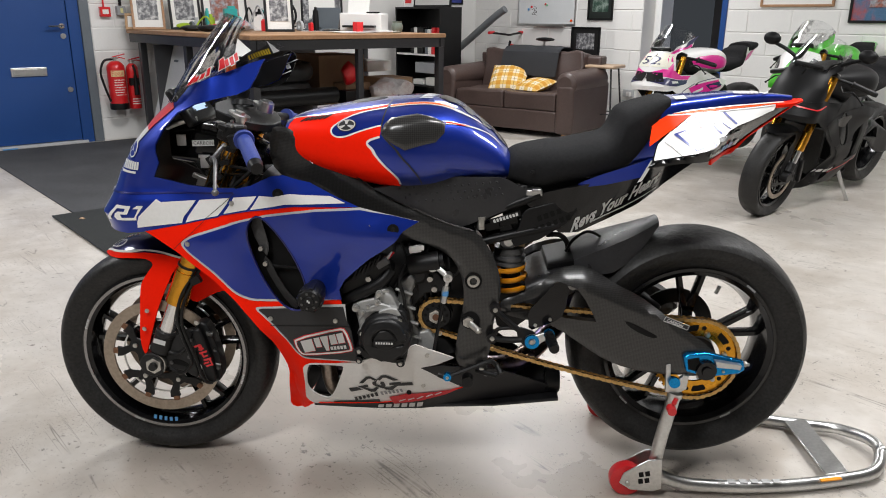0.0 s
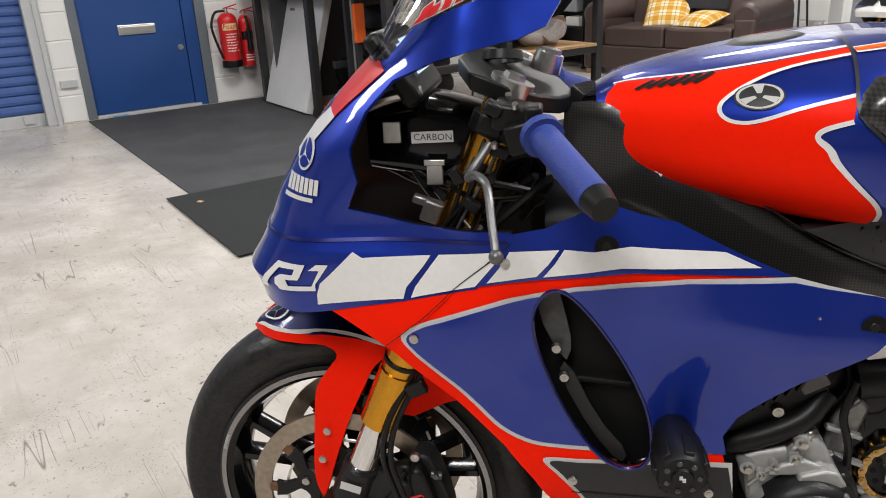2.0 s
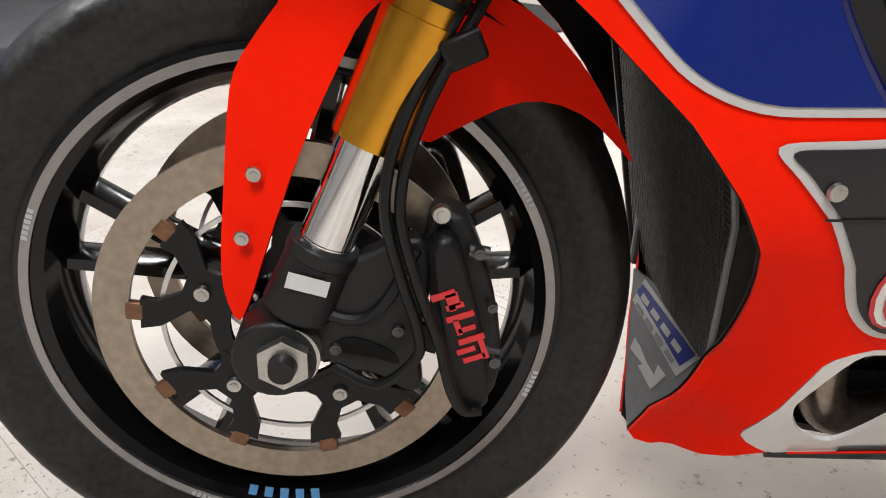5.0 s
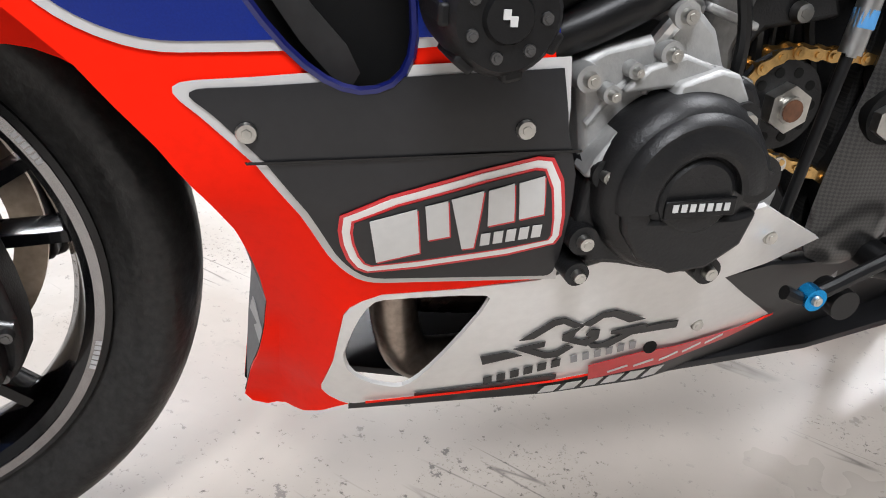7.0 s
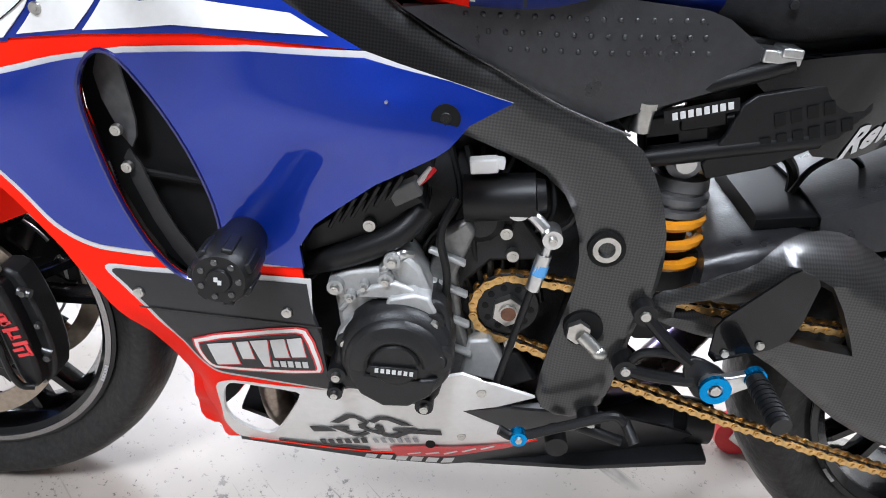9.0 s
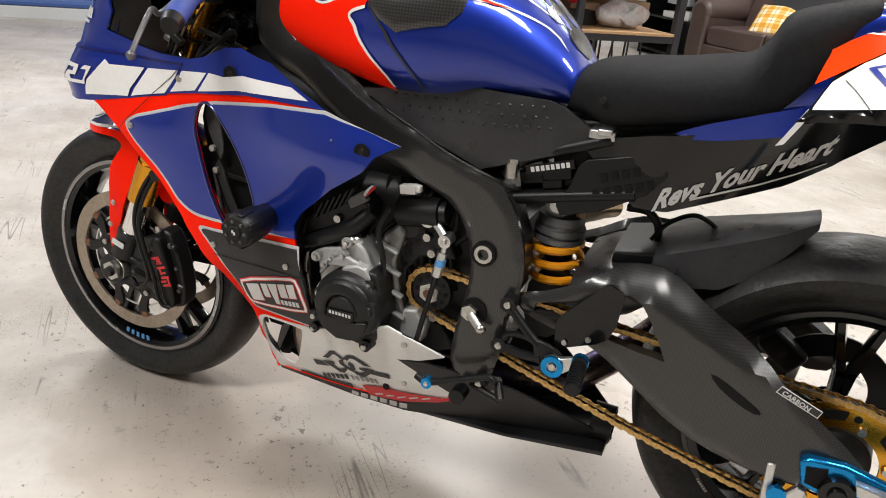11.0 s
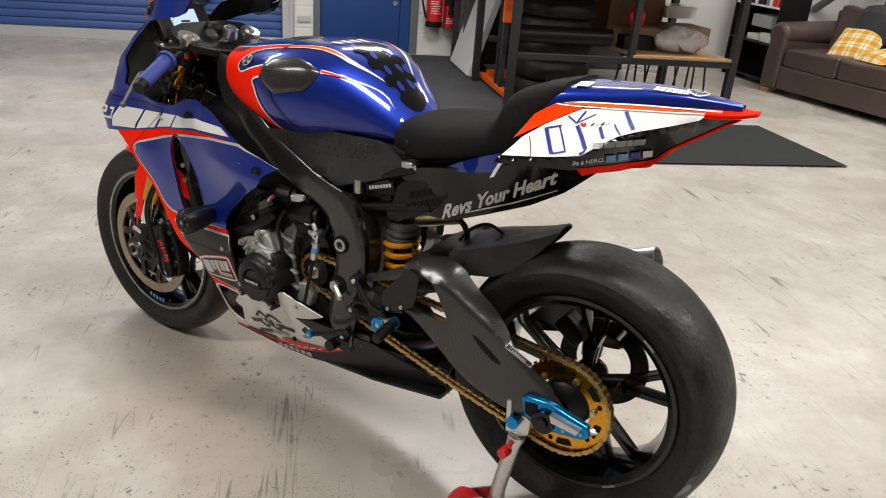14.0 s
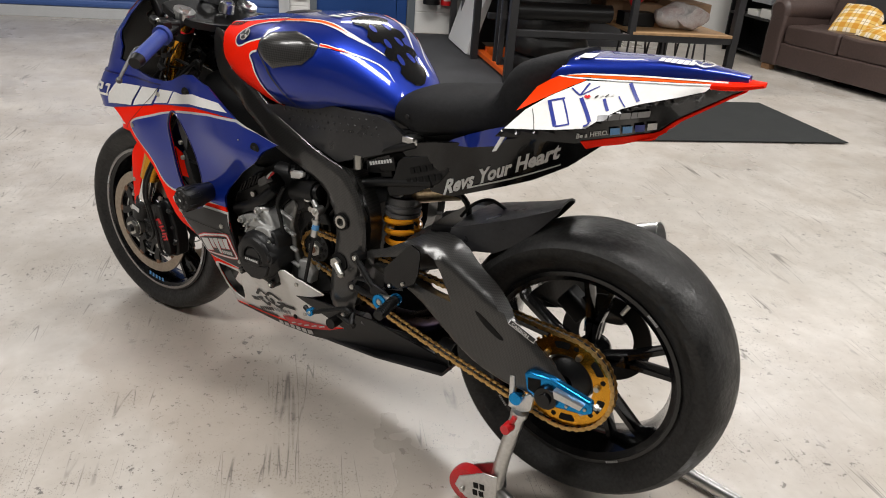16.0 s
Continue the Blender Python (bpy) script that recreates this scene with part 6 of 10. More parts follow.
def pad_at(x, s):
    v, d = Vector((x, s)), 0.02
    for a, c in KSEG:
        k = min(1.0, max(0.0, (v - a).dot(c - a) / max((c - a).length_squared, 1e-9)))
        d = min(d, (v - a - (c - a) * k).length)
    ridge = max(0.0, 1 - abs(s - (0.046 + 0.13 * (x + 0.08))) / 0.03)
    return tank_at(x, s, 0.002 + 0.0045 * min(1.0, d / 0.006) + 0.006 * ridge * min(1.0, d / 0.016))


for sg in (-1, 1):
    part("knee_pad", drape(KP, pad_at, sg, 0, 0.006, 0.0), CARBON2, bike, "carbon knee pad on the tank")
# tank grip: one notched pad along the middle of the tank's rear
HALF = [(0.045, 0.0), (0.052, 0.045), (0.075, 0.062), (0.088, 0.048), (0.103, 0.046), (0.116, 0.064), (0.130, 0.060), (0.134, 0.040), (0.148, 0.036), (0.158, 0.056), (0.172, 0.052), (0.178, 0.034), (0.19, 0.033), (0.198, 0.046), (0.21, 0.040), (0.222, 0.018), (0.224, 0.0)]
part("tank_grip", drape(HALF + [(x, -y) for x, y in HALF[-2:0:-1]], lambda x, y: hull_top(TANK, 0.0022)(x, y), 1, 0, 0.008, 0.0), BLACKG, bike, "glossy black carbon tank grip pad")
for sg in (-1, 1):
    for x0, y0 in ((0.088, 0.020), (0.128, 0.016), (0.165, 0.014)):
        part("grip_mark", drape([(x0, y0), (x0 + 0.006, y0 + 0.013), (x0 + 0.020, y0 + 0.015), (x0 + 0.026, y0 + 0.004), (x0 + 0.014, y0 - 0.004)], lambda x, y: hull_top(TANK, 0.0030)(x, y), sg, 1, 0.008, 0.0), BLUE, bike)
f = hull_top(TANK, 0.0026)
bm = B()
for k in range(4):
    x0, y0 = 0.0 + 0.004 * k, -0.062 + 0.026 * k
    vs = [bm.verts.new(f(x0 + a, y0 + c)) for a, c in ((0, 0), (0.03, 0.003), (0.034, 0.018), (0.004, 0.016))]
    bm.faces.new(vs)
part("tank_top_mark", bm, GREYD, bike, "plain pale marks on the tank top")
part("tank_cap", lathe(B(), [(0.0, 0.0), (0.045, 0.0), (0.047, 0.004), (0.04, 0.007), (0.03, 0.008), (0.0, 0.008)], Matrix.Translation((-0.13, 0, 0.9935)) @ Matrix.Rotation(radians(90), 4, "X") @ Matrix.Rotation(radians(7), 4, "Z"), 40, closed=False), BLACKM, bike, "black fuel cap")
# airbox side covers with studs
AIR = [(-0.105, 0.803), (-0.039, 0.815), (0.079, 0.835), (0.20, 0.828), (0.222, 0.822), (0.279, 0.788), (0.267, 0.764), (0.109, 0.708), (0.005, 0.748)]


def air_y(x, z):
    return table(x, [(-0.1, 0.165), (0.1, 0.155), (0.28, 0.115)]) - 0.10 * max(0.0, z - 0.80)


for sg in (-1, 1):
    ac = part("side_cover", drape(AIR, lambda x, z: (x, air_y(x, z), z), sg, 0, 0.03, 0.02), COVER, bike, "black studded side cover", bevel=0.004)
    if sg < 0:
        for r in range(3):
            for k in range(15 - r):
                x, z = -0.043 + 0.0168 * k + 0.024 * r, 0.804 - 0.0145 * r + 0.0010 * k
                part("stud", ball(B(), (x, -air_y(x, z), z), (0.0028, 0.0022, 0.0028), 8), COVER, ac)
        bolt("cover_bolt", (0.191, -0.128, 0.783), 0.0065, ac, h=0.004)
part("spar_edge", tube(B(), [(-0.20, -0.142, 0.862), (-0.085, -0.157, 0.789), (0.0, -0.166, 0.753), (0.067, -0.170, 0.725), (0.138, -0.172, 0.705)], 0.0016, 6), CARBON, bike)

# tail sides and their paint
TAILW = [(0.46, 0.128), (0.5, 0.125), (0.56, 0.121), (0.62, 0.116), (0.72, 0.102), (0.82, 0.078), (0.9, 0.047), (0.945, 0.022), (1.0, 0.012)]
RIDGE_Z = [(0.50, 0.850), (0.518, 0.860), (0.605, 0.879), (0.67, 0.899), (0.759, 0.953), (0.85, 0.990), (0.95, 1.016)]
RIDGE_Y = [(0.50, 0.205), (0.518, 0.212), (0.605, 0.205), (0.67, 0.173), (0.759, 0.106), (0.85, 0.062), (0.95, 0.010)]


def tail_at(x, z, off=0.0):
    """A place on the tail's flank: the sides flare out to a ridge under the white field and fold in below it."""
    d = z - table(x, RIDGE_Z)
    k = table(x, [(0.50, 1.6), (0.56, 1.25), (0.62, 1.05), (0.75, 0.8), (0.95, 0.5)]) if d > 0 else table(x, [(0.5, 0.25), (0.66, 0.3), (0.80, 0.9), (0.85, 0.85)])
    w = max(table(x, [(0.5, 0.085), (0.7, 0.06), (0.85, 0.02), (0.95, 0.006)]), table(x, RIDGE_Y) - k * abs(d))
    out = w - table(x, TAILW)
    return x + 0.37 * out, w + off, z + 0.26 * out


def on_tail(name, poly, off, material, label="", sides=(-1, 1), it=0, thick=0.0):
    for sg in sides:
        part(name, drape(poly, lambda x, z: tail_at(x, z, off * 2.4), sg, it, 0.008, thick), material, bike, label)


def tail_line(name, pts, w, material, off=0.0019, sides=(-1, 1)):
    on_tail(name, ribbon(pts, w), off, material, "", sides)


on_tail("tail_side", [(0.5040, 0.8500), (0.5210, 0.8720), (0.5550, 0.9130), (0.5880, 0.9560), (0.6020, 0.9910), (0.7060, 1.0030), (0.7920, 1.0100), (0.8910, 1.0130), (0.9300, 1.0070), (0.9110, 0.9910), (0.8700, 0.9620), (0.8340, 0.9370), (0.8110, 0.9140), (0.7980, 0.9060), (0.7460, 0.8910), (0.6570, 0.8660), (0.5650, 0.8590)], 0.0, BLACKG, "gloss black lower tail side", thick=0.004)
on_tail("tail_white_field", [(0.5210, 0.8690), (0.5550, 0.9120), (0.5940, 0.9430), (0.6350, 0.9690), (0.6610, 0.9850), (0.7100, 0.9920), (0.7870, 1.0000), (0.8760, 1.0060), (0.8630, 0.9930), (0.8230, 0.9780), (0.7600, 0.9560), (0.7310, 0.9430), (0.6960, 0.9180), (0.6730, 0.8970), (0.6060, 0.8830)], 0.0012, WHITE, "white tail side with blue strokes")
on_tail("tail_flash", [(0.5360, 0.9060), (0.5480, 0.9260), (0.5660, 0.9560), (0.5800, 0.9930), (0.6020, 0.9915), (0.6230, 0.9860), (0.6620, 0.9870), (0.6350, 0.9710), (0.5930, 0.9440)], 0.0016, FLASH, "orange tail flash")
on_tail("tail_band", [(0.6020, 0.9910), (0.6320, 0.9900), (0.7090, 0.9960), (0.7920, 1.0030), (0.8910, 1.0100), (0.8910, 1.0130), (0.7920, 1.0100), (0.7060, 1.0030)], 0.0016, ORANGE2)
tail_line("tail_line", [(0.6020, 0.9890), (0.6270, 0.9870), (0.7090, 0.9940), (0.7920, 1.0010), (0.8880, 1.0080)], 0.0028, WHITE, 0.0022)
tail_line("tail_line", [(0.6000, 0.9910), (0.7060, 1.0040), (0.7920, 1.0110), (0.8980, 1.0140)], 0.003, WHITE, 0.0022)
on_tail("tail_lip", [(0.6680, 0.8720), (0.7110, 0.8840), (0.7950, 0.9070), (0.8090, 0.9140), (0.8340, 0.9380), (0.9110, 0.9920), (0.9300, 1.0010), (0.9110, 0.9880), (0.8350, 0.9330), (0.8130, 0.9080), (0.8010, 0.9000), (0.7460, 0.8790), (0.7000, 0.8680), (0.6800, 0.8600)], 0.0016, ORANGE, "red-orange lower tail lip", thick=0.006)
part("tail_tip", loft(B(), dense([(0.868, 0.994, 1.008, 0.060, 4), (0.91, 0.997, 1.010, 0.043, 4), (0.947, 1.005, 1.014, 0.012, 3)], 3), 24), ORANGE, bike, "orange tail tip")
for pts, w in (([(0.5990, 0.9380), (0.6090, 0.9150), (0.6190, 0.8920)], 0.0075), ([(0.6000, 0.9370), (0.6140, 0.9420), (0.6280, 0.9470)], 0.003), ([(0.6240, 0.9460), (0.6340, 0.9250), (0.6430, 0.9010)], 0.003), ([(0.6190, 0.8920), (0.6310, 0.8960), (0.6440, 0.9010)], 0.003),
               ([(0.6570, 0.9520), (0.6690, 0.9320), (0.6790, 0.9110)], 0.0075), ([(0.6790, 0.9110), (0.6760, 0.9050), (0.6690, 0.9010)], 0.003), ([(0.6550, 0.9560), (0.6610, 0.9680), (0.6690, 0.9820)], 0.0035), ([(0.6540, 0.9570), (0.6440, 0.9630), (0.6370, 0.9680)], 0.003), ([(0.6580, 0.9580), (0.6760, 0.9710), (0.6880, 0.9790)], 0.002),
               ([(0.6990, 0.9570), (0.7030, 0.9460), (0.7080, 0.9360)], 0.006), ([(0.7240, 0.9660), (0.7300, 0.9560), (0.7370, 0.9480)], 0.0025), ([(0.7410, 0.9930), (0.7490, 0.9770), (0.7580, 0.9610)], 0.0065)):
    tail_line("tail_stroke", pts, w, DBLUE)
tail_line("tail_stroke", [(0.5690, 0.9160), (0.5760, 0.9000), (0.5820, 0.8760)], 0.0014, DECK)
tail_line("tail_mark", [(0.6640, 0.9580), (0.6680, 0.9540), (0.6730, 0.9590)], 0.005, REDC, 0.0024, (-1,))
for k in range(4):
    x, z = 0.6850 + 0.0093 * k, 0.9590 + 0.0023 * k
    tail_line("tail_mark", [(x - 0.003, z - 0.0025), (x, z), (x + 0.003, z + 0.003)], 0.0022, GREYD if k % 2 else DECK, 0.0024, (-1,))
for k, m in enumerate((SKY, SKY, DBLUE, GREYD)):
    x, z = 0.7180 + 0.0217 * k, 0.8930 + 0.0063 * k
    on_tail("sponsor_square", [(x, z + 0.0125), (x + 0.017, z + 0.0165), (x + 0.019, z + 0.0045), (x + 0.002, z)], 0.0022, m, "blue and grey sponsor squares", (-1,))
for k, (x, w) in enumerate(((0.6930, 0.0160), (0.7130, 0.0170), (0.7330, 0.0160), (0.7520, 0.0080), (0.7630, 0.0190))):
    z = 0.9180 + 0.254 * (x - 0.7040)
    on_tail("sponsor_bar", grow([(x, z), (x + w, z + 0.25 * w), (x + w, z + 0.25 * w + 0.009), (x, z + 0.009)], 0.001), 0.0022, GREYM, "plain grey sponsor bars", (-1,))
part("tail_slogan", lettering("Be a HERO.", 0.0125, lambda a, c: tuple(v * m for v, m in zip(tail_at(0.659 + a * 0.93, 0.8765 + a * 0.275 + c, 0.0032), (1, -1, 1))), 0.0002), GREYD, bike, "small pale lettering reading Be a HERO.")
for k in range(6):
    x = 0.765 + 0.0105 * k
    on_hull("tail_top_block", TAIL, [(x, 1.0255), (x + 0.009, 1.0255), (x + 0.010, 1.031), (x + 0.001, 1.031)], 0.004, WHITE, bike, it=0, sides=(-1,))
fT = hull_top(TAIL, 0.004)
bm = B()
for i in range(24):
    a0, a1 = 2 * math.pi * i / 24, 2 * math.pi * (i + 1) / 24
    bm.faces.new([bm.verts.new(fT(0.838 + 0.021 * r * math.cos(a), -0.010 + 0.021 * r * math.sin(a))) for r, a in ((0.82, a0), (1, a0), (1, a1), (0.82, a1))])
for a in (30, 150, 270):
    c, s = math.cos(radians(a)), math.sin(radians(a))
    bm.faces.new([bm.verts.new(fT(0.838 + 0.85 * x, -0.010 + 0.72 * y)) for x, y in ((0.02 * c - 0.002 * s, 0.025 * s + 0.002 * c), (0.002 * s, -0.002 * c), (-0.002 * s, 0.002 * c), (0.02 * c + 0.002 * s, 0.025 * s - 0.002 * c))])
part("tail_roundel", bm, WHITE, bike, "white round outline badge")
bm = B()
bm.faces.new([bm.verts.new(fT(x, y)) for x, y in ((0.620, -0.068), (0.648, -0.066), (0.648, -0.032), (0.620, -0.034))])
part("tail_top_label", bm, WHITE, bike, "white label on the tail")
def under_at(x, z, off=0.0):
    """The blue field under the seat, which spreads out towards the tail."""
    w = 0.055 * soft_step((x - 0.39) / 0.12)
    return x + 0.53 * w, 0.129 + w + off, z + 0.33 * w


part("tail_underside_field", drape([(0.378, 0.806), (0.398, 0.820), (0.43, 0.836), (0.48, 0.857), (0.524, 0.873), (0.530, 0.876), (0.503, 0.829), (0.44, 0.812), (0.389, 0.806)], under_at, -1, 0, 0.015, 0.01), BLUE, bike, "dark blue panel under the seat")
part("tail_underside_line", drape([(0.492, 0.8160), (0.500, 0.8190), (0.524, 0.8660), (0.517, 0.8690)], lambda x, z: under_at(x, z, 0.0035), -1, 0, 0.015, 0.003), WHITE, bike)
bolt("seat_bolt", (0.278, -0.127, 0.843), 0.006, bike, material=DCAST, h=0.003)
# subframe and its side panels
SUB = [(0.25, 0.775), (0.36, 0.806), (0.44, 0.822), (0.52, 0.845), (0.60, 0.868), (0.685, 0.882), (0.700, 0.868), (0.66, 0.830), (0.61, 0.783), (0.55, 0.748), (0.47, 0.716), (0.40, 0.690), (0.35, 0.690), (0.30, 0.735)]


def sub_y(x, z):
    """The undertail narrows downwards and towards its rear end."""
    return max(0.014, min(0.175, table(x, [(0.25, 0.122), (0.38, 0.122), (0.46, 0.097), (0.51, 0.083), (0.565, 0.061), (0.62, 0.02)]) + table(x, [(0.3, 0.0), (0.4, 0.2), (0.5, 0.5), (0.7, 0.8)]) * (z - 0.705 - 0.42 * (x - 0.382))))


for sg in (-1, 1):
    part("subframe_panel", drape(SUB, lambda x, z: (x, sub_y(x, z), z), sg, 0, 0.014, 0.012), BLACKG, bike, "gloss black undertail panel")


def slogan_at(a, c):
    x, z = 0.377 + a * 0.685 + c * 0.12, 0.690 + a * 0.362 + c * 1.02
    return x, -sub_y(x, z) - 0.0015, z


part("slogan", lettering("Revs Your Heart", 0.047, slogan_at, 0.0018, 0.25), GREYD, bike, "pale lettering reading Revs Your Heart")
part("slogan_line", drape([(0.428, 0.713), (0.52, 0.750), (0.60, 0.788), (0.601, 0.791), (0.52, 0.7535), (0.428, 0.7165)], lambda x, z: (x, sub_y(x, z) + 0.003, z), -1, 0, 0.012, 0.0005), GREYD, bike)
part("device_holder", drape([(0.258, 0.738), (0.270, 0.750), (0.355, 0.775), (0.385, 0.780), (0.392, 0.748), (0.368, 0.715), (0.302, 0.672), (0.242, 0.652), (0.232, 0.668), (0.250, 0.705)], lambda x, z: (x, 0.128, z), -1, 0, 0.05, 0.008), BLACKM, bike, "matt black device holder plate", bevel=0.002)
for r, (x, z) in enumerate(((0.300, 0.728), (0.293, 0.700))):
    for k in range(4 + 2 * r):
        part("holder_mark", box(B(), (x + 0.0155 * k, -0.1295, z + 0.0062 * k), (0.011, 0.001, 0.014), Matrix.Rotation(radians(-20), 3, "Y")), DUCT, bike)
part("holder_label", box(B(), (0.2155, -0.132, 0.7285), (0.078, 0.002, 0.014), Matrix.Rotation(radians(-18), 3, "Y")), BLACKM, bike)
for k in range(8):
    part("holder_label_mark", box(B(), (0.189 + 0.0078 * k, -0.1335, 0.7195 + 0.0026 * k), (0.0055, 0.001, 0.008), Matrix.Rotation(radians(-18), 3, "Y")), GREYD, bike)
part("subframe_rail", tube(tube(B(), [(0.15, -0.12, 0.66), (0.25, -0.12, 0.685), (0.35, -0.12, 0.71)], 0.011, 12), [(0.14, -0.12, 0.70), (0.18, -0.12, 0.735), (0.30, -0.115, 0.785)], 0.011, 12), BLACKM, bike)
bm = B()
for c, s in (((0.20, -0.10, 0.70), (0.07, 0.03, 0.035)), ((0.225, -0.11, 0.715), (0.05, 0.02, 0.02)), ((0.19, -0.09, 0.68), (0.04, 0.05, 0.03)), ((0.26, -0.08, 0.70), (0.1, 0.05, 0.04))):
    box(bm, c, s, Matrix.Rotation(radians(-15), 3, "Y"))
part("battery_tray", box(B(), (0.315, -0.085, 0.765), (0.22, 0.02, 0.10), Matrix.Rotation(radians(-12), 3, "Y")), BLACKM, bike, "black battery tray behind the wiring", bevel=0.006)
part("shock_linkage", drape([(0.195, 0.43), (0.20, 0.53), (0.27, 0.545), (0.325, 0.52), (0.33, 0.47), (0.28, 0.44), (0.235, 0.40)], lambda x, z: (x, 0.085, z), -1, 1, 0.04, 0.02), BLACKM, bike, "black shock linkage plate")
part("wiring_block", bm, BLACKM, bike, "black wiring connectors", bevel=0.003)
part("seat_latch", box(box(B(), (0.285, -0.11, 0.79), (0.04, 0.03, 0.014)), (0.29, -0.12, 0.797), (0.022, 0.03, 0.01)), ALU, bike, bevel=0.002)
part("frame_post", cyl(cyl(B(), (0.155, -0.135, 0.70), (0.155, -0.135, 0.725), 0.011, seg=16), (0.155, -0.135, 0.725), (0.155, -0.135, 0.732), 0.013, seg=6), STEEL, bike)
# rear shock
coil = [(0.240 + 0.041 * math.cos(a) - a * 0.0005, -0.058 + 0.041 * math.sin(a), 0.505 + 0.0042 * a) for a in (k * math.pi / 8 for k in range(54))]
shock = part("shock_spring", tube(B(), coil, 0.0072, 8, 1), YELLOW, bike, "yellow coil spring of the rear shock")
part("shock_body", cyl(B(), (0.243, -0.058, 0.46), (0.230, -0.058, 0.665), 0.024, seg=24), DCAST, shock)
part("shock_collar", lathe(B(), [(0.02, 0.0), (0.043, 0.0), (0.043, 0.008), (0.037, 0.010), (0.037, 0.014), (0.043, 0.016), (0.043, 0.024), (0.037, 0.026), (0.037, 0.030), (0.040, 0.032), (0.038, 0.046), (0.02, 0.046)], Matrix.Translation((0.232, -0.058, 0.588)) @ Matrix.Rotation(radians(90), 4, "X"), 32), LEVER, shock, "ribbed dark grey spring collar")
part("shock_eye", cyl(B(), (0.228, -0.085, 0.655), (0.228, -0.03, 0.655), 0.022, seg=24), GREYM, shock)
part("shock_reservoir", cyl(cyl(B(), (0.250, -0.060, 0.640), (0.272, 0.035, 0.624), 0.022, seg=24), (0.272, 0.035, 0.624), (0.290, 0.095, 0.613), 0.0205, seg=24), mat("bronze_reservoir", (0.45, 0.33, 0.2), 0.3, metal=1, var=0.2), shock, "bronze-tinted shock reservoir")
part("shock_adjuster", cyl(B(), (0.228, -0.086, 0.655), (0.228, -0.094, 0.655), 0.012, seg=20), ALU, shock)
# rear hugger and hose
bm = B()
HUGGER = [(0.395, 0.112, 0.612, 0.578), (0.45, 0.100, 0.632, 0.572), (0.50, 0.088, 0.650, 0.578), (0.545, 0.074, 0.667, 0.605), (0.585, 0.056, 0.684, 0.648), (0.617, 0.038, 0.699, 0.690)]
rows = [[bm.verts.new((x, w * k, z)) for k, z in ((-1.04, zb), (-1.0, (zb + zt) / 2), (-0.92, zt), (-0.5, zt + 0.007), (0, zt + 0.009), (0.5, zt + 0.007), (0.92, zt), (1.0, (zb + zt) / 2), (1.04, zb))] for x, w, zt, zb in HUGGER]
for a, c in zip(rows, rows[1:]):
    for k in range(8):
        bm.faces.new((a[k], a[k + 1], c[k + 1], c[k]))
bmesh.ops.recalc_face_normals(bm, faces=bm.faces)
shell(bm, 0.004)
part("rear_hugger", bm, COVER, bike, "black rear tyre hugger")
part("hugger_mount", loft(B(), [(0.33, 0.575, 0.598, 0.085, 5), (0.40, 0.59, 0.613, 0.09, 5), (0.44, 0.605, 0.625, 0.075, 5)]), BLACKM, bike)
part("rear_brake_hose", tube(B(), [(0.38, -0.04, 0.615), (0.40, -0.03, 0.645), (0.435, -0.02, 0.665), (0.465, -0.01, 0.655), (0.485, 0.0, 0.635)], 0.004, 8), HOSE, bike)
part("rear_brake_hose", tube(B(), [(0.33, -0.02, 0.655), (0.365, -0.02, 0.655), (0.385, -0.02, 0.635), (0.39, -0.02, 0.605)], 0.007, 8), HOSE, bike)
# swingarm fittings
swy = -0.2045
part("swingarm_slot", drape([(0.515, 0.482), (0.53, 0.482), (0.59, 0.455), (0.60, 0.447), (0.585, 0.443), (0.54, 0.46)], lambda x, z: (x, table(x, SWING_Y) + 0.001, z), -1, 1, 0.015, 0.001), DUCT, bike, "dark slot in the swingarm")
bm = B()
plate(bm, [(0.607, 0.493), (0.613, 0.505), (0.672, 0.482), (0.668, 0.470)], swy - 0.0005, swy + 0.001)
part("swingarm_label", bm, GREYD, bike, "dark label reading CARBON in a pale edge")
part("swingarm_label_field", plate(B(), [(0.6085, 0.4945), (0.6135, 0.5035), (0.6705, 0.4815), (0.667, 0.472)], swy - 0.0009, swy), DECK, bike)
part("swingarm_label_text", lettering("CARBON", 0.0105, lambda a, c: (0.614 + a * 0.93 + c * 0.37, swy - 0.0014, 0.4935 - a * 0.37 + c * 0.93), 0.0003), GREYD, bike)
bm = B()
plate(bm, [(0.662, 0.404), (0.675, 0.412), (0.72, 0.415), (0.81, 0.395), (0.815, 0.372), (0.80, 0.362), (0.72, 0.350), (0.672, 0.365)], -0.219, -0.2)
adj = part("chain_adjuster", bm, BLUEA, bike, "blue anodised chain adjuster", bevel=0.004)
part("adjuster_plate", plate(B(), [(0.735, 0.402), (0.80, 0.392), (0.795, 0.382), (0.74, 0.386)], -0.236, -0.218), ALU, adj)
part("adjuster_slot", plate(B(), [(0.672, 0.398), (0.70, 0.404), (0.705, 0.365), (0.676, 0.372)], -0.2205, -0.218), DUCT, adj)
part("axle_cap", lathe(B(), [(0.0, -0.236), (0.012, -0.236), (0.013, -0.230), (0.024, -0.230), (0.0255, -0.222), (0.0255, -0.2), (0.0, -0.2)], Matrix.Translation((RX, 0, 0.372)), 32, closed=False), BLACKG, adj, "black axle cap")
for x, z in ((0.762, 0.368), (0.772, 0.39), (0.80, 0.377)):
    bolt("adjuster_bolt", (x, -0.219, z), 0.0045, adj, h=0.003)
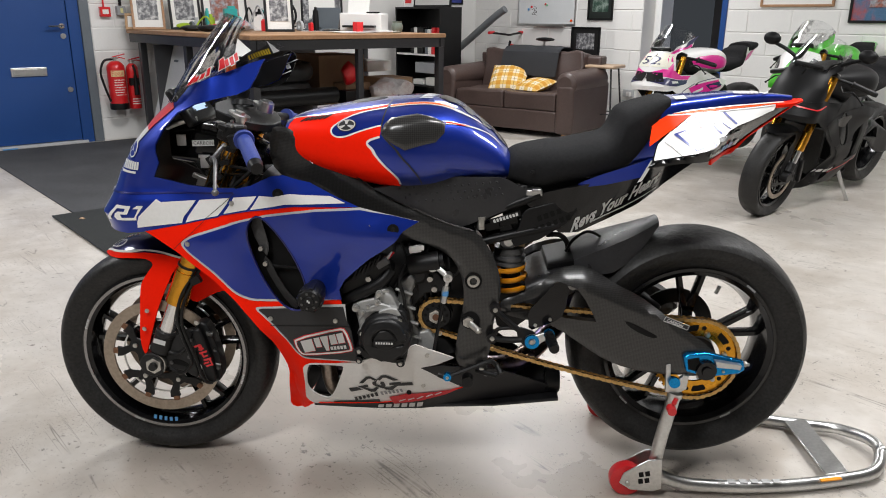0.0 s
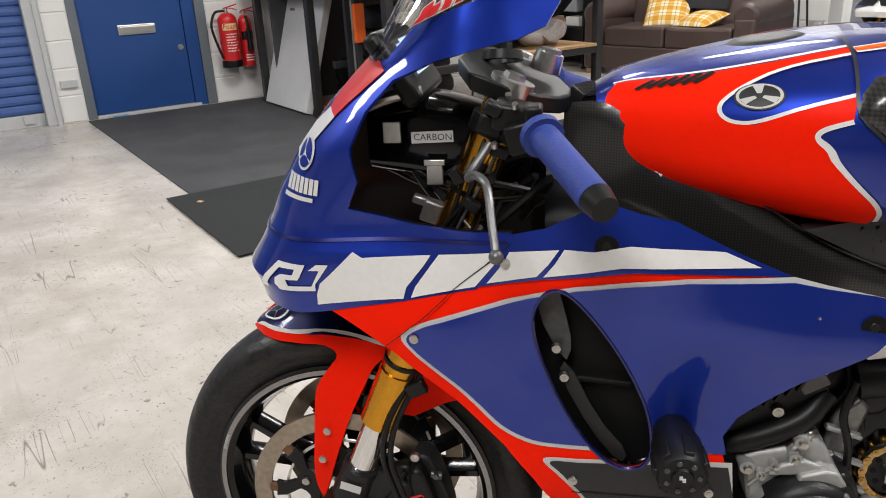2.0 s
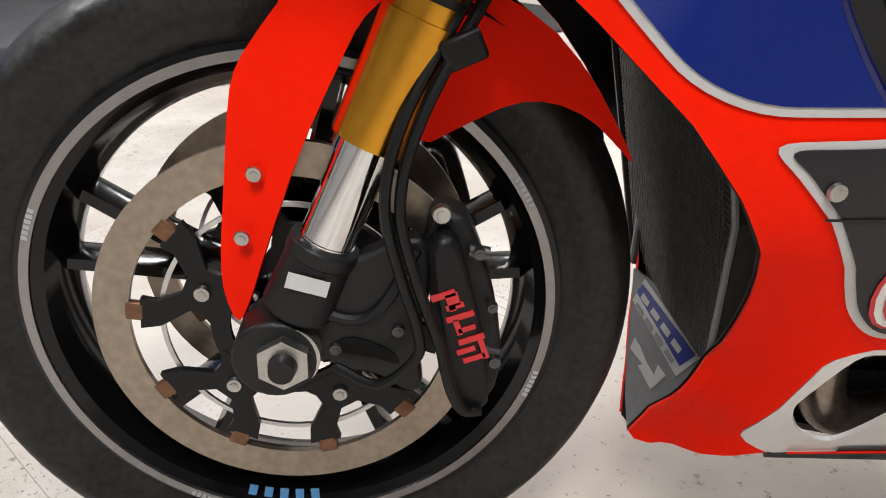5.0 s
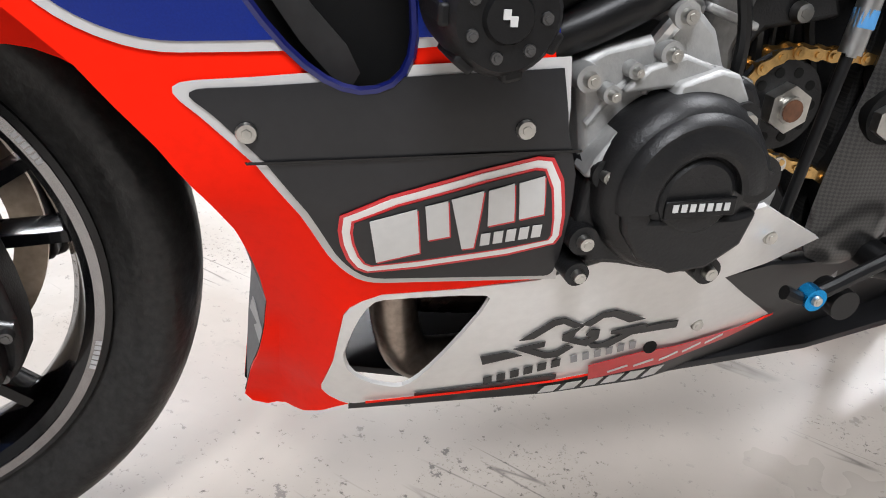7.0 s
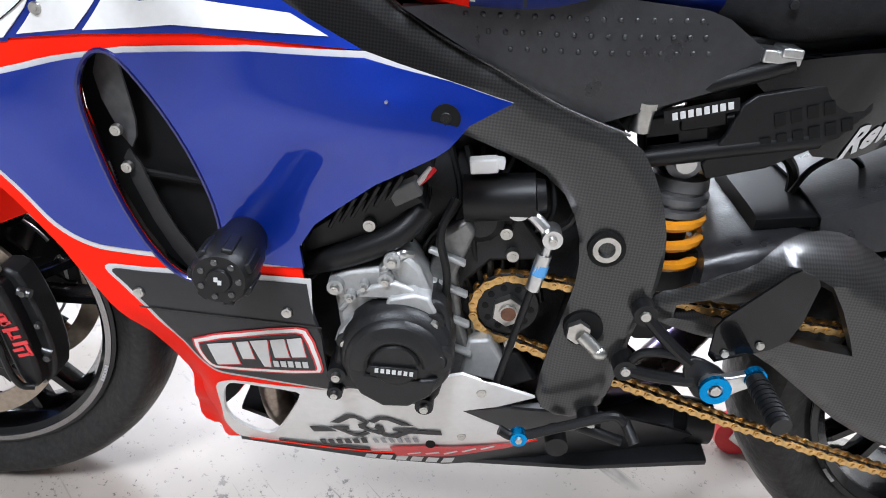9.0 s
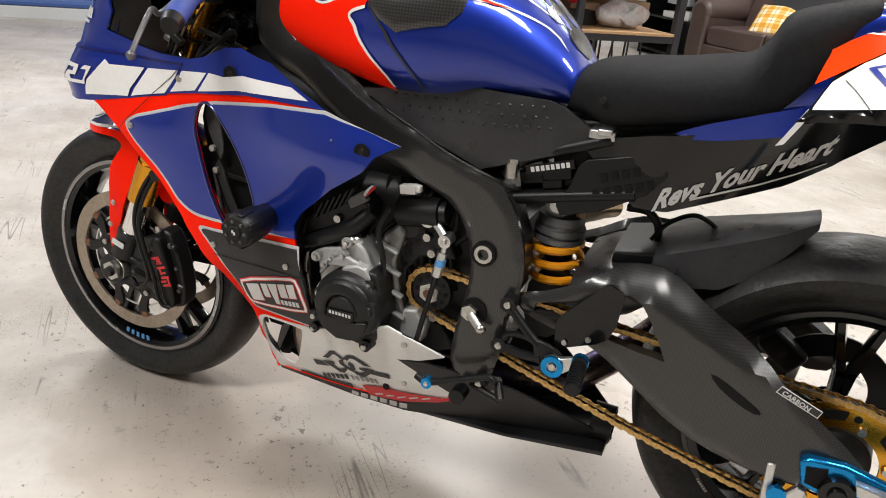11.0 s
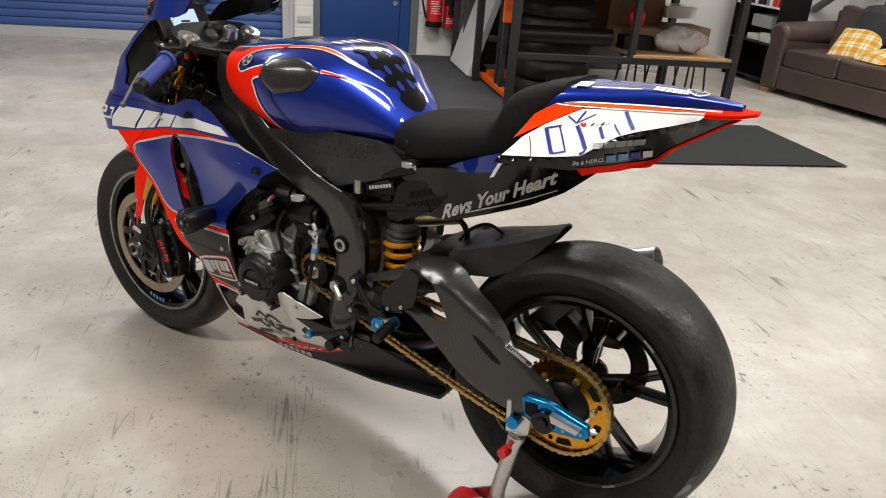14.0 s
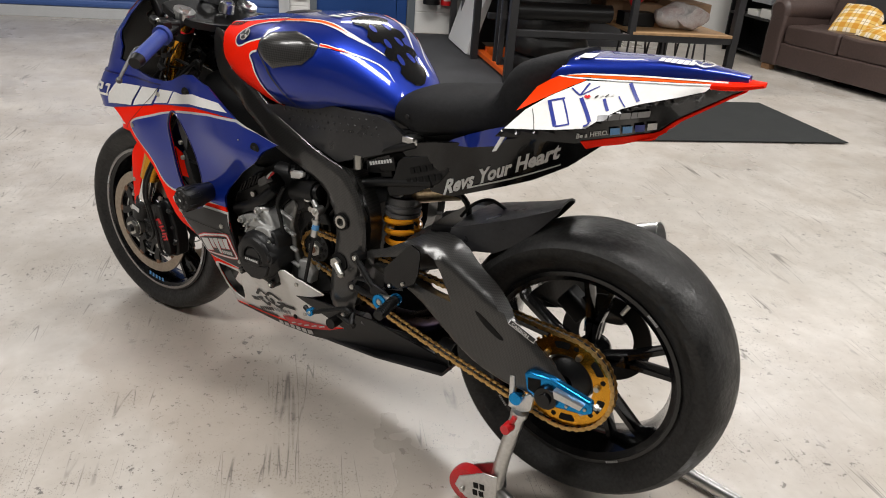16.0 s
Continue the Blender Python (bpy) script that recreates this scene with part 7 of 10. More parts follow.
part("adjuster_screw", cyl(cyl(B(), (0.81, -0.206, 0.384), (0.828, -0.206, 0.382), 0.004, seg=12), (0.815, -0.206, 0.384), (0.821, -0.206, 0.383), 0.0075, seg=6), STEEL, adj)
# rear sprocket
sm = Matrix.Translation((RX, -0.128, RZ))
bm = lathe(B(), [(0.064, -0.003), (0.104, -0.003), (0.104, 0.003), (0.064, 0.003)], sm, 90)
for i in range(43):
    a = 2 * math.pi * i / 43
    c, s = math.cos(a), math.sin(a)
    box(bm, (RX + 0.1045 * c, -0.128, RZ + 0.1045 * s), (0.009, 0.005, 0.0065), Matrix.Rotation(-a, 3, "Y"))
spr = part("rear_sprocket", bm, GOLD, bike, "gold anodised rear sprocket")
for i in range(6):
    a = 2 * math.pi * i / 6 + 0.2
    slot = [(RX + r * math.cos(a + 0.52 + d), RZ + r * math.sin(a + 0.52 + d)) for r, ds in ((0.094, np.linspace(-0.21, 0.21, 7)), (0.078, np.linspace(0.17, -0.17, 7))) for d in ds]
    part("sprocket_slot", plate(B(), slot, -0.1316, -0.1305, 1), DUCT, spr, "dark lightening slot")
    part("sprocket_hole", cyl(B(), (RX + 0.087 * math.cos(a + 0.16), -0.1305, RZ + 0.087 * math.sin(a + 0.16)), (RX + 0.087 * math.cos(a + 0.16), -0.1316, RZ + 0.087 * math.sin(a + 0.16)), 0.0058, seg=14), DUCT, spr)
    bolt("sprocket_nut", (RX + 0.073 * math.cos(a), -0.131, RZ + 0.073 * math.sin(a)), 0.0085, spr, h=0.008)
part("sprocket_hub", lathe(B(), [(0.02, -0.14), (0.038, -0.135), (0.055, -0.12), (0.06, -0.085), (0.03, -0.05), (0.02, -0.05)], Matrix.Translation((RX, 0, RZ)), 40), BLACKM, bike, "black sprocket carrier")
part("rear_brake_disc", lathe(B(), [(0.068, 0.098), (0.11, 0.098), (0.11, 0.103), (0.068, 0.103)], Matrix.Translation((RX, 0, RZ)), 48), BLACKM, bike)
bm = B()
box(bm, (RX - 0.085, 0.10, RZ + 0.06), (0.075, 0.05, 0.05), Matrix.Rotation(radians(35), 3, "Y"))
part("rear_caliper", bm, BLACKM, bike, "black rear brake caliper", bevel=0.008)
# front sprocket, chain
FS, RR, FR = Vector((0.047, -0.150, 0.474)), 0.109, 0.042
bm = lathe(B(), [(0.014, -0.004), (0.036, -0.004), (0.038, 0.004), (0.014, 0.004)], Matrix.Translation(FS), 40)
fspr = part("front_sprocket", bm, DCAST, bike, "dark front sprocket")
for i in range(10):
    a = 2 * math.pi * i / 10
    part("sprocket_hole", cyl(B(), FS + Vector((0.027 * math.cos(a), -0.0045, 0.027 * math.sin(a))), FS + Vector((0.027 * math.cos(a), -0.0035, 0.027 * math.sin(a))), 0.0042, seg=12), DUCT, fspr)
part("sprocket_nut", cyl(cyl(B(), FS, FS + Vector((0, -0.016, 0)), 0.019, 0.019, 6), FS, FS + Vector((0, -0.019, 0)), 0.011, 0.011, 16), STEEL, fspr, "hexagonal steel sprocket nut")
part("sprocket_nut_core", cyl(B(), FS + Vector((0, -0.019, 0)), FS + Vector((0, -0.0195, 0)), 0.009, seg=16), mat("rusty_shaft_end", (0.14, 0.06, 0.03), 0.6, var=0.4, scale=200), fspr)
RS = Vector((RX, -0.130, RZ))
line = []
for k in range(19):
    a = radians(90 + 10 * k)
    line.append(FS + Vector((FR * math.cos(a), 0, FR * math.sin(a))))
low = [FS + Vector((0.0, 0, -FR)).lerp(RS + Vector((-0.02, 0, -RR)) - FS, k / 36) for k in range(1, 36)]
for k, p in enumerate(low):
    p.z -= 0.012 * math.sin(math.pi * (k + 1) / 36)
back = [RS + Vector((RR * math.cos(radians(a)), 0, RR * math.sin(radians(a)))) for a in range(262, 262 + 190, 7)]
up = [(RS + Vector((-0.02, 0, RR))).lerp(FS + Vector((0, 0, FR)), k / 36) for k in range(1, 36)]
loop = line + low + back + up + [line[0]]
dist = [0.0]
for a, c in zip(loop, loop[1:]):
    dist.append(dist[-1] + (c - a).length)
PITCH = dist[-1] / round(dist[-1] / 0.0159)


def along(d):
    i = int(np.searchsorted(dist, d % dist[-1], "right")) - 1
    i = min(i, len(loop) - 2)
    t = (d % dist[-1] - dist[i]) / max(1e-6, dist[i + 1] - dist[i])
    return loop[i].lerp(loop[i + 1], t)


chain = part("chain", tube(B(), loop[::2] + [loop[0]], 0.0028, 6, 1), DCAST, bike, "brass-coloured drive chain")
plates = []
for w in (0.0065, 0.0085):
    bm = B()
    half = [(-0.0080 + 0.0052 * math.cos(a), 0.0052 * math.sin(a)) for a in np.linspace(math.pi / 2, 3 * math.pi / 2, 7)] + [(0, -0.0036)] + [(0.0080 + 0.0052 * math.cos(a), 0.0052 * math.sin(a)) for a in np.linspace(-math.pi / 2, math.pi / 2, 7)] + [(0, 0.0036)]
    plate(bm, half, -w - 0.0018, -w), plate(bm, half, w, w + 0.0018)
    for x in (-0.008, 0.008):
        cyl(bm, (x, -w - 0.0032, 0), (x, w + 0.0032, 0), 0.0026, seg=8)
    me = bpy.data.meshes.new("chain_link")
    bmesh.ops.recalc_face_normals(bm, faces=bm.faces)
    bm.to_mesh(me)
    bm.free()
    me.materials.append(GOLDC)
    plates.append(me)
for k in range(round(dist[-1] / PITCH)):
    a, c = along(k * PITCH), along((k + 1) * PITCH)
    ln = new("link", plates[k % 2])
    ln.parent = chain
    ln.matrix_local = Matrix.Translation((a + c) / 2) @ Matrix.Rotation(-math.atan2(c.z - a.z, c.x - a.x), 4, "Y")

# engine
cov = part("clutch_cover", lathe(B(), [(0.0, -0.2465), (0.036, -0.2465), (0.040, -0.2445), (0.052, -0.242), (0.060, -0.236), (0.0645, -0.226), (0.064, -0.15), (0.0, -0.15)], Matrix.Translation((-0.075, 0, 0.442)), 48, closed=False), DCAST, bike, "matt black engine cover")
for x, z, r in ((-0.141, 0.404, 0.012), (-0.038, 0.373, 0.012), (-0.039, 0.488, 0.013), (-0.142, 0.378, 0.010), (-0.133, 0.452, 0.011)):
    part("cover_boss", cyl(B(), (x, -0.19, z), (x, -0.229, z), r, r * 0.9, 20), DCAST, cov)
    bolt("cover_bolt", (x, -0.229, z), r * 0.55, cov)
part("cover_flange", plate(B(), [(-0.144, 0.438), (-0.141, 0.456), (-0.121, 0.469), (-0.096, 0.484), (-0.071, 0.474), (-0.059, 0.494), (-0.055, 0.51), (-0.034, 0.514), (-0.02, 0.493), (-0.017, 0.459), (-0.009, 0.434), (-0.019, 0.409), (-0.024, 0.377), (-0.042, 0.366), (-0.084, 0.373), (-0.116, 0.381), (-0.138, 0.380), (-0.146, 0.414)], -0.222, -0.15, 1), DCAST, cov, bevel=0.005)
RIM = [(0.030, -0.252), (0.0335, -0.2545), (0.041, -0.2545), (0.047, -0.2505), (0.050, -0.2505), (0.0545, -0.247), (0.056, -0.243), (0.030, -0.243)]
part("cover_step", lathe(B(), RIM, Matrix.Translation((-0.075, 0, 0.442)) @ Matrix.Rotation(radians(-4), 4, "Y"), 36, arc=188), DCAST, cov)
bm = B()
plate(bm, [(-0.128, 0.437), (-0.106, 0.437), (-0.106, 0.4265), (-0.044, 0.4265), (-0.026, 0.43), (-0.033, 0.405), (-0.056, 0.388), (-0.084, 0.385), (-0.110, 0.398), (-0.124, 0.418)], -0.2495, -0.24)
part("cover_dish", bm, DCAST, cov, bevel=0.003)
part("cover_dome", lathe(B(), [(0.0, -0.2505), (0.024, -0.2505), (0.0275, -0.248), (0.0275, -0.244), (0.0, -0.244)], Matrix.Translation((-0.075, 0, 0.442)), 32, closed=False), DCAST, cov)
part("cover_plug", cyl(cyl(B(), (-0.030, -0.2, 0.452), (-0.030, -0.246, 0.452), 0.019, 0.017, 24), (-0.030, -0.246, 0.452), (-0.030, -0.25, 0.452), 0.011, 0.009, 20), DCAST, cov)
part("cover_badge", box(B(), (-0.075, -0.2535, 0.437), (0.052, 0.003, 0.013), Matrix.Rotation(radians(-2), 3, "Y")), BLACKM, cov, bevel=0.001)
bm = B()
for k in range(7):
    box(bm, (-0.094 + 0.0063 * k, -0.2553, 0.438), (0.004, 0.0006, 0.0055))
part("cover_badge_mark", bm, GREYD, cov)
bm = B()
plate(bm, [(-0.152, 0.504), (-0.154, 0.52), (-0.136, 0.53), (-0.105, 0.537), (-0.088, 0.549), (-0.075, 0.555), (-0.059, 0.541), (-0.049, 0.52), (-0.038, 0.504), (-0.043, 0.478), (-0.05, 0.461), (-0.10, 0.44), (-0.133, 0.442), (-0.14, 0.442), (-0.146, 0.477)], -0.207, -0.15)
silv = part("generator_case", bm, CAST, bike, "bare silver engine casing", bevel=0.005)
bm = B()
plate(bm, [(-0.125, 0.503), (-0.11, 0.52), (-0.085, 0.528), (-0.055, 0.518), (-0.052, 0.50), (-0.075, 0.508), (-0.10, 0.505)], -0.2185, -0.21)
part("case_rib", bm, CAST, silv, bevel=0.003)
for x, z, r in ((-0.149, 0.512, 0.010), (-0.132, 0.502, 0.007), (-0.095, 0.528, 0.009), (-0.09, 0.552, 0.010), (-0.065, 0.515, 0.007), (-0.118, 0.517, 0.006)):
    part("case_boss", cyl(B(), (x, -0.18, z), (x, -0.217, z), r, r * 0.9, 16), CAST, silv)
    bolt("case_bolt", (x, -0.217, z), r * 0.62, silv, material=STEEL)
bm = B()
plate(bm, [(-0.146, 0.448), (-0.140, 0.462), (-0.128, 0.479), (-0.110, 0.491), (-0.094, 0.497), (-0.090, 0.511), (-0.062, 0.520), (-0.047, 0.517), (-0.036, 0.500), (-0.044, 0.484), (-0.058, 0.492), (-0.080, 0.492), (-0.104, 0.485), (-0.122, 0.472), (-0.135, 0.450)], -0.226, -0.20)
part("case_collar", bm, CAST, silv, bevel=0.003)
for x0, z0, x1, z1 in ((-0.143, 0.480, -0.128, 0.500), (-0.128, 0.500, -0.112, 0.512), (-0.105, 0.500, -0.098, 0.528)):
    part("case_rib", cyl(B(), (x0, -0.207, z0), (x1, -0.207, z1), 0.003, seg=8), CAST, silv)
part("case_elbow", tube(B(), [(-0.10, -0.20, 0.53), (-0.095, -0.208, 0.545), (-0.083, -0.205, 0.556), (-0.072, -0.195, 0.553)], 0.0065, 10), ALU, silv)
bm = B()
plate(bm, [(-0.19, 0.548), (-0.182, 0.57), (-0.148, 0.598), (-0.09, 0.636), (-0.062, 0.618), (-0.058, 0.59), (-0.10, 0.57), (-0.165, 0.518), (-0.182, 0.50)], -0.195, -0.11)
fin = part("regulator", bm, BLACKM, bike, "black finned regulator", bevel=0.004)
for k in range(6):
    bm = B()
    box(bm, (-0.152 + 0.0115 * k, -0.200, 0.594 + 0.0075 * k), (0.004, 0.016, 0.034), Matrix.Rotation(radians(25), 3, "Y"))
    part("fin", bm, BLACKM, fin, bevel=0.001)
bolt("regulator_bolt", (-0.118, -0.197, 0.584), 0.009, fin)
part("regulator_plug", box(B(), (-0.083, -0.195, 0.626), (0.032, 0.02, 0.018), Matrix.Rotation(radians(-32), 3, "Y")), mat("grey_plug", (0.12, 0.12, 0.12), 0.5), fin, bevel=0.002)
part("plug_wire", tube(B(), [(-0.07, -0.195, 0.636), (-0.062, -0.195, 0.645), (-0.056, -0.19, 0.652)], 0.003, 6), REDC, fin)
part("plug_wire", tube(B(), [(-0.073, -0.197, 0.634), (-0.066, -0.197, 0.645), (-0.06, -0.19, 0.652)], 0.003, 6), WHITE, fin)
part("coolant_pipe", tube(B(), [(-0.185, -0.19, 0.525), (-0.14, -0.20, 0.546), (-0.09, -0.20, 0.575), (-0.062, -0.185, 0.605)], 0.0145, 12), BLACKM, bike)
part("starter_motor", cyl(cyl(B(), (-0.02, -0.155, 0.608), (0.056, -0.16, 0.622), 0.026, seg=28), (0.056, -0.16, 0.622), (0.066, -0.16, 0.624), 0.02, 0.018, 24), BLACKM, bike, "taped black starter motor")
part("white_plug", box(box(B(), (-0.005, -0.165, 0.653), (0.03, 0.016, 0.016), Matrix.Rotation(radians(-10), 3, "Y")), (0.01, -0.165, 0.657), (0.014, 0.012, 0.012)), WHITE, bike, bevel=0.002)
bm = B()
plate(bm, [(-0.03, 0.36), (-0.02, 0.45), (-0.03, 0.52), (-0.022, 0.57), (0.01, 0.597), (0.05, 0.59), (0.075, 0.56), (0.085, 0.54), (0.02, 0.53), (-0.005, 0.50), (-0.005, 0.455), (0.015, 0.425), (0.07, 0.41), (0.10, 0.37), (0.06, 0.35)], -0.15, -0.10)
sc = part("sprocket_case", bm, DCAST, bike, "black sprocket case", bevel=0.005)
for x, z in ((0.031, 0.572), (-0.014, 0.554), (0.056, 0.426), (0.006, 0.430), (0.042, 0.545)):
    bolt("case_bolt", (x, -0.152, z), 0.0095, sc, h=0.008)
part("gear_cover", lathe(B(), [(0.0, -0.165), (0.018, -0.165), (0.027, -0.158), (0.028, -0.12), (0.0, -0.12)], Matrix.Translation((0.0, 0, 0.585)), 28, closed=False), DCAST, sc)
part("crankcase_side", plate(B(), [(-0.065, 0.375), (-0.052, 0.50), (-0.045, 0.565), (-0.015, 0.592), (-0.002, 0.575), (-0.018, 0.52), (-0.006, 0.46), (0.01, 0.42), (0.02, 0.375)], -0.172, -0.14), mat("grey_crankcase", (0.20, 0.20, 0.195), 0.4, metal=0.8, var=0.25, bump=0.2, bump_scale=300), bike, "grey cast crankcase side", bevel=0.006)
for k in range(4):
    part("crankcase_rib", box(B(), (-0.032 + 0.007 * k, -0.176, 0.545 - 0.04 * k), (0.045, 0.012, 0.006), Matrix.Rotation(radians(18), 3, "Y")), CAST, bike, bevel=0.002)
part("grey_case", plate(B(), [(0.0, 0.385), (0.005, 0.435), (0.03, 0.44), (0.05, 0.41), (0.045, 0.38)], -0.175, -0.12), CAST, sc, bevel=0.004)
lev = part("gear_arm", cyl(cyl(tube(B(), [(0.035, -0.165, 0.612), (0.055, -0.175, 0.605), (0.076, -0.183, 0.588)], 0.007, 10), (0.038, -0.155, 0.612), (0.038, -0.18, 0.612), 0.013, seg=20), (0.077, -0.17, 0.588), (0.077, -0.195, 0.588), 0.011, seg=20), ALU, bike, "alloy gear shift arm")
bolt("arm_bolt", (0.077, -0.195, 0.588), 0.006, lev)
part("shift_rod", cyl(B(), (0.066, -0.186, 0.525), (0.042, -0.195, 0.385), 0.0045, seg=12), BLACKM, bike, "black shift rod")
part("shift_sensor", cyl(cyl(B(), (0.073, -0.184, 0.565), (0.066, -0.187, 0.522), 0.0085, seg=16), (0.076, -0.184, 0.58), (0.066, -0.187, 0.52), 0.005, seg=12), ALU, bike, "silver quickshifter sensor")
part("shift_sensor_band", cyl(B(), (0.0715, -0.1845, 0.553), (0.0695, -0.186, 0.54), 0.0089, seg=16), SKY, bike)
for k in range(9):
    x0 = -0.06 + 0.018 * k
    part("engine_cable", tube(B(), [(x0, -0.13, 0.66), (x0 + 0.02 * math.sin(k), -0.15, 0.60), (x0 - 0.015, -0.165 + 0.004 * k, 0.55), (x0 - 0.01 * math.cos(k), -0.14, 0.48)], 0.0028 + 0.001 * (k % 3), 7), HOSE, bike)
part("hose_loop", tube(B(), [(-0.03, -0.185, 0.62), (-0.042, -0.195, 0.58), (-0.03, -0.195, 0.53), (-0.028, -0.19, 0.46), (-0.02, -0.19, 0.42)], 0.0048, 8), HOSE, bike)
part("frame_bush", lathe(B(), [(0.0095, -0.186), (0.0155, -0.186), (0.0165, -0.18), (0.0165, -0.16), (0.0095, -0.16)], Matrix.Translation((0.14, 0.007, 0.576)), 28), STEEL, bike, "steel frame bush")
part("frame_bush_ring", lathe(B(), [(0.0165, -0.178), (0.021, -0.178), (0.021, -0.165), (0.0165, -0.165)], Matrix.Translation((0.14, 0, 0.576)), 28), DUCT, bike)
part("pivot_recess", cyl(B(), (0.135, -0.16, 0.470), (0.135, -0.1755, 0.470), 0.023, seg=28), DUCT, bike)
part("pivot_bolt", ball(cyl(cyl(B(), (0.129, -0.17, 0.468), (0.129, -0.184, 0.468), 0.0145, seg=6), (0.132, -0.182, 0.466), (0.152, -0.19, 0.452), 0.0085, 0.008, 16), (0.155, -0.191, 0.450), (0.010, 0.009, 0.0085)), STEEL, bike, "bright lock-wired pivot bolt")
part("exhaust_collector", tube(B(), [(0.10, -0.02, 0.27), (0.25, 0.0, 0.27), (0.36, 0.08, 0.33), (0.46, 0.16, 0.42)], 0.03, 16), HEAT, bike)
part("exhaust_silencer", lathe(B(), [(0.0, -0.19), (0.02, -0.19), (0.032, -0.15), (0.033, 0.08), (0.029, 0.115), (0.026, 0.115), (0.023, 0.0), (0.0, 0.0)], Matrix.Translation((0.630, 0.205, 0.5425)) @ Matrix.Rotation(radians(-24), 4, "Y") @ Matrix.Rotation(radians(-90), 4, "Z"), 32, closed=False), CARBON, bike, "carbon exhaust silencer")
part("silencer_end", lathe(B(), [(0.024, 0.10), (0.0335, 0.10), (0.030, 0.155), (0.026, 0.155)], Matrix.Translation((0.630, 0.205, 0.5425)) @ Matrix.Rotation(radians(-24), 4, "Y") @ Matrix.Rotation(radians(-90), 4, "Z"), 32), ALU, bike, "bare metal silencer end")
part("linkage_tube", cyl(cyl(B(), (0.085, -0.10, 0.275), (0.140, -0.11, 0.298), 0.010, seg=16), (0.135, -0.11, 0.296), (0.180, -0.12, 0.306), 0.014, 0.016, 20), GREYM, bike, "dull grey linkage tube")
# added plate, stands in for the black mass beyond the swingarm and hides the floor
part("far_side_plate", drape([(0.40, 0.30), (0.40, 0.47), (0.46, 0.52), (0.55, 0.51), (0.62, 0.47), (0.64, 0.42), (0.60, 0.36), (0.52, 0.31)], lambda x, z: (x, 0.228, z), 1, 1, 0.04, 0.006), BLACKG, bike, "black plate added on the far side of the swingarm")
# rearset
RS = lambda x: -0.186 - 0.2 * (x - 0.19)
rs = part("rearset_plate", plate(B(), [(0.250, 0.462), (0.262, 0.468), (0.300, 0.452), (0.308, 0.430), (0.295, 0.412), (0.275, 0.410), (0.262, 0.425), (0.252, 0.440)], -0.205, -0.197, 1), BLACKM, bike, "black footrest bracket", bevel=0.002)
for pts, r in (([(0.196, 0.507), (0.214, 0.490), (0.238, 0.470), (0.258, 0.456)], 0.0075), ([(0.190, 0.430), (0.215, 0.428), (0.242, 0.430), (0.266, 0.434)], 0.0080), ([(0.194, 0.438), (0.205, 0.455), (0.232, 0.462), (0.256, 0.460)], 0.0055)):
    part("rearset_arm", tube(B(), [(x, RS(x), z) for x, z in pts], r, 10), BLACKM, rs)
for x, z in ((0.196, 0.507), (0.190, 0.430), (0.165, 0.345)):
    part("rearset_boss", cyl(B(), (x, -0.16, z), (x, -0.193, z), 0.0135, seg=20), BLACKM, rs)
    bolt("rearset_bolt", (x, -0.193, z), 0.0075, rs, h=0.003)
part("peg_mount", plate(B(), [(0.270, 0.440), (0.280, 0.450), (0.296, 0.450), (0.312, 0.456), (0.330, 0.464), (0.338, 0.458), (0.336, 0.446), (0.318, 0.436), (0.304, 0.424), (0.290, 0.416), (0.276, 0.420)], -0.214, -0.203, 1), ALU, rs, "silver footrest link", bevel=0.002)
part("peg_collar", cyl(B(), (0.329, -0.205, 0.453), (0.3297, -0.213, 0.453), 0.0135, seg=24), BLUEA, rs, "blue anodised collar")
part("peg_ring", lathe(B(), [(0.009, -0.218), (0.018, -0.218), (0.018, -0.212), (0.009, -0.212)], Matrix.Translation((0.288, 0, 0.434)), 28), BLUEA, rs, "blue anodised ring")
bolt("peg_bolt", (0.288, -0.216, 0.434), 0.008, rs, h=0.003)
peg = part("footpeg", cyl(B(), (0.3295, -0.214, 0.453), (0.336, -0.284, 0.446), 0.0115, seg=20), BLACKM, rs, "knurled black footpeg")
for k in range(9):
    a, c = Vector((0.3295, -0.214, 0.453)), Vector((0.336, -0.284, 0.446))
    p, q = a.lerp(c, 0.12 + 0.095 * k), a.lerp(c, 0.165 + 0.095 * k)
    cyl_b = cyl(B(), p, q, 0.0128, seg=16)
    part("peg_ridge", cyl_b, BLACKM, rs)
part("heel_guard", drape([(0.278, 0.500), (0.284, 0.513), (0.340, 0.578), (0.349, 0.584), (0.369, 0.577), (0.374, 0.568), (0.370, 0.520), (0.362, 0.494), (0.345, 0.480), (0.288, 0.455), (0.280, 0.462)], lambda x, z: (x, 0.190, z), -1, 0, 0.04, 0.004), BLACKG, bike, "gloss black heel guard", bevel=0.002)
for x, z in ((0.296, 0.469), (0.332, 0.485)):
    bolt("heel_bolt", (x, -0.191, z), 0.006, bike, h=0.003)
part("shift_lever", tube(B(), [(0.055, -0.208, 0.335), (0.078, -0.21, 0.330), (0.131, -0.209, 0.352), (0.182, -0.208, 0.374), (0.20, -0.208, 0.368)], 0.0062, 10), BLACKM, bike, "black gear lever")
part("lever_pivot_ring", cyl(B(), (0.079, -0.205, 0.331), (0.079, -0.218, 0.331), 0.010, seg=24), BLUEA, bike, "blue anodised lever pivot")
bolt("lever_bolt", (0.079, -0.218, 0.331), 0.0055, bike, h=0.003)
part("lever_tip", cyl(B(), (0.201, -0.20, 0.366), (0.214, -0.222, 0.348), 0.0068, seg=16), BLACKM, bike)
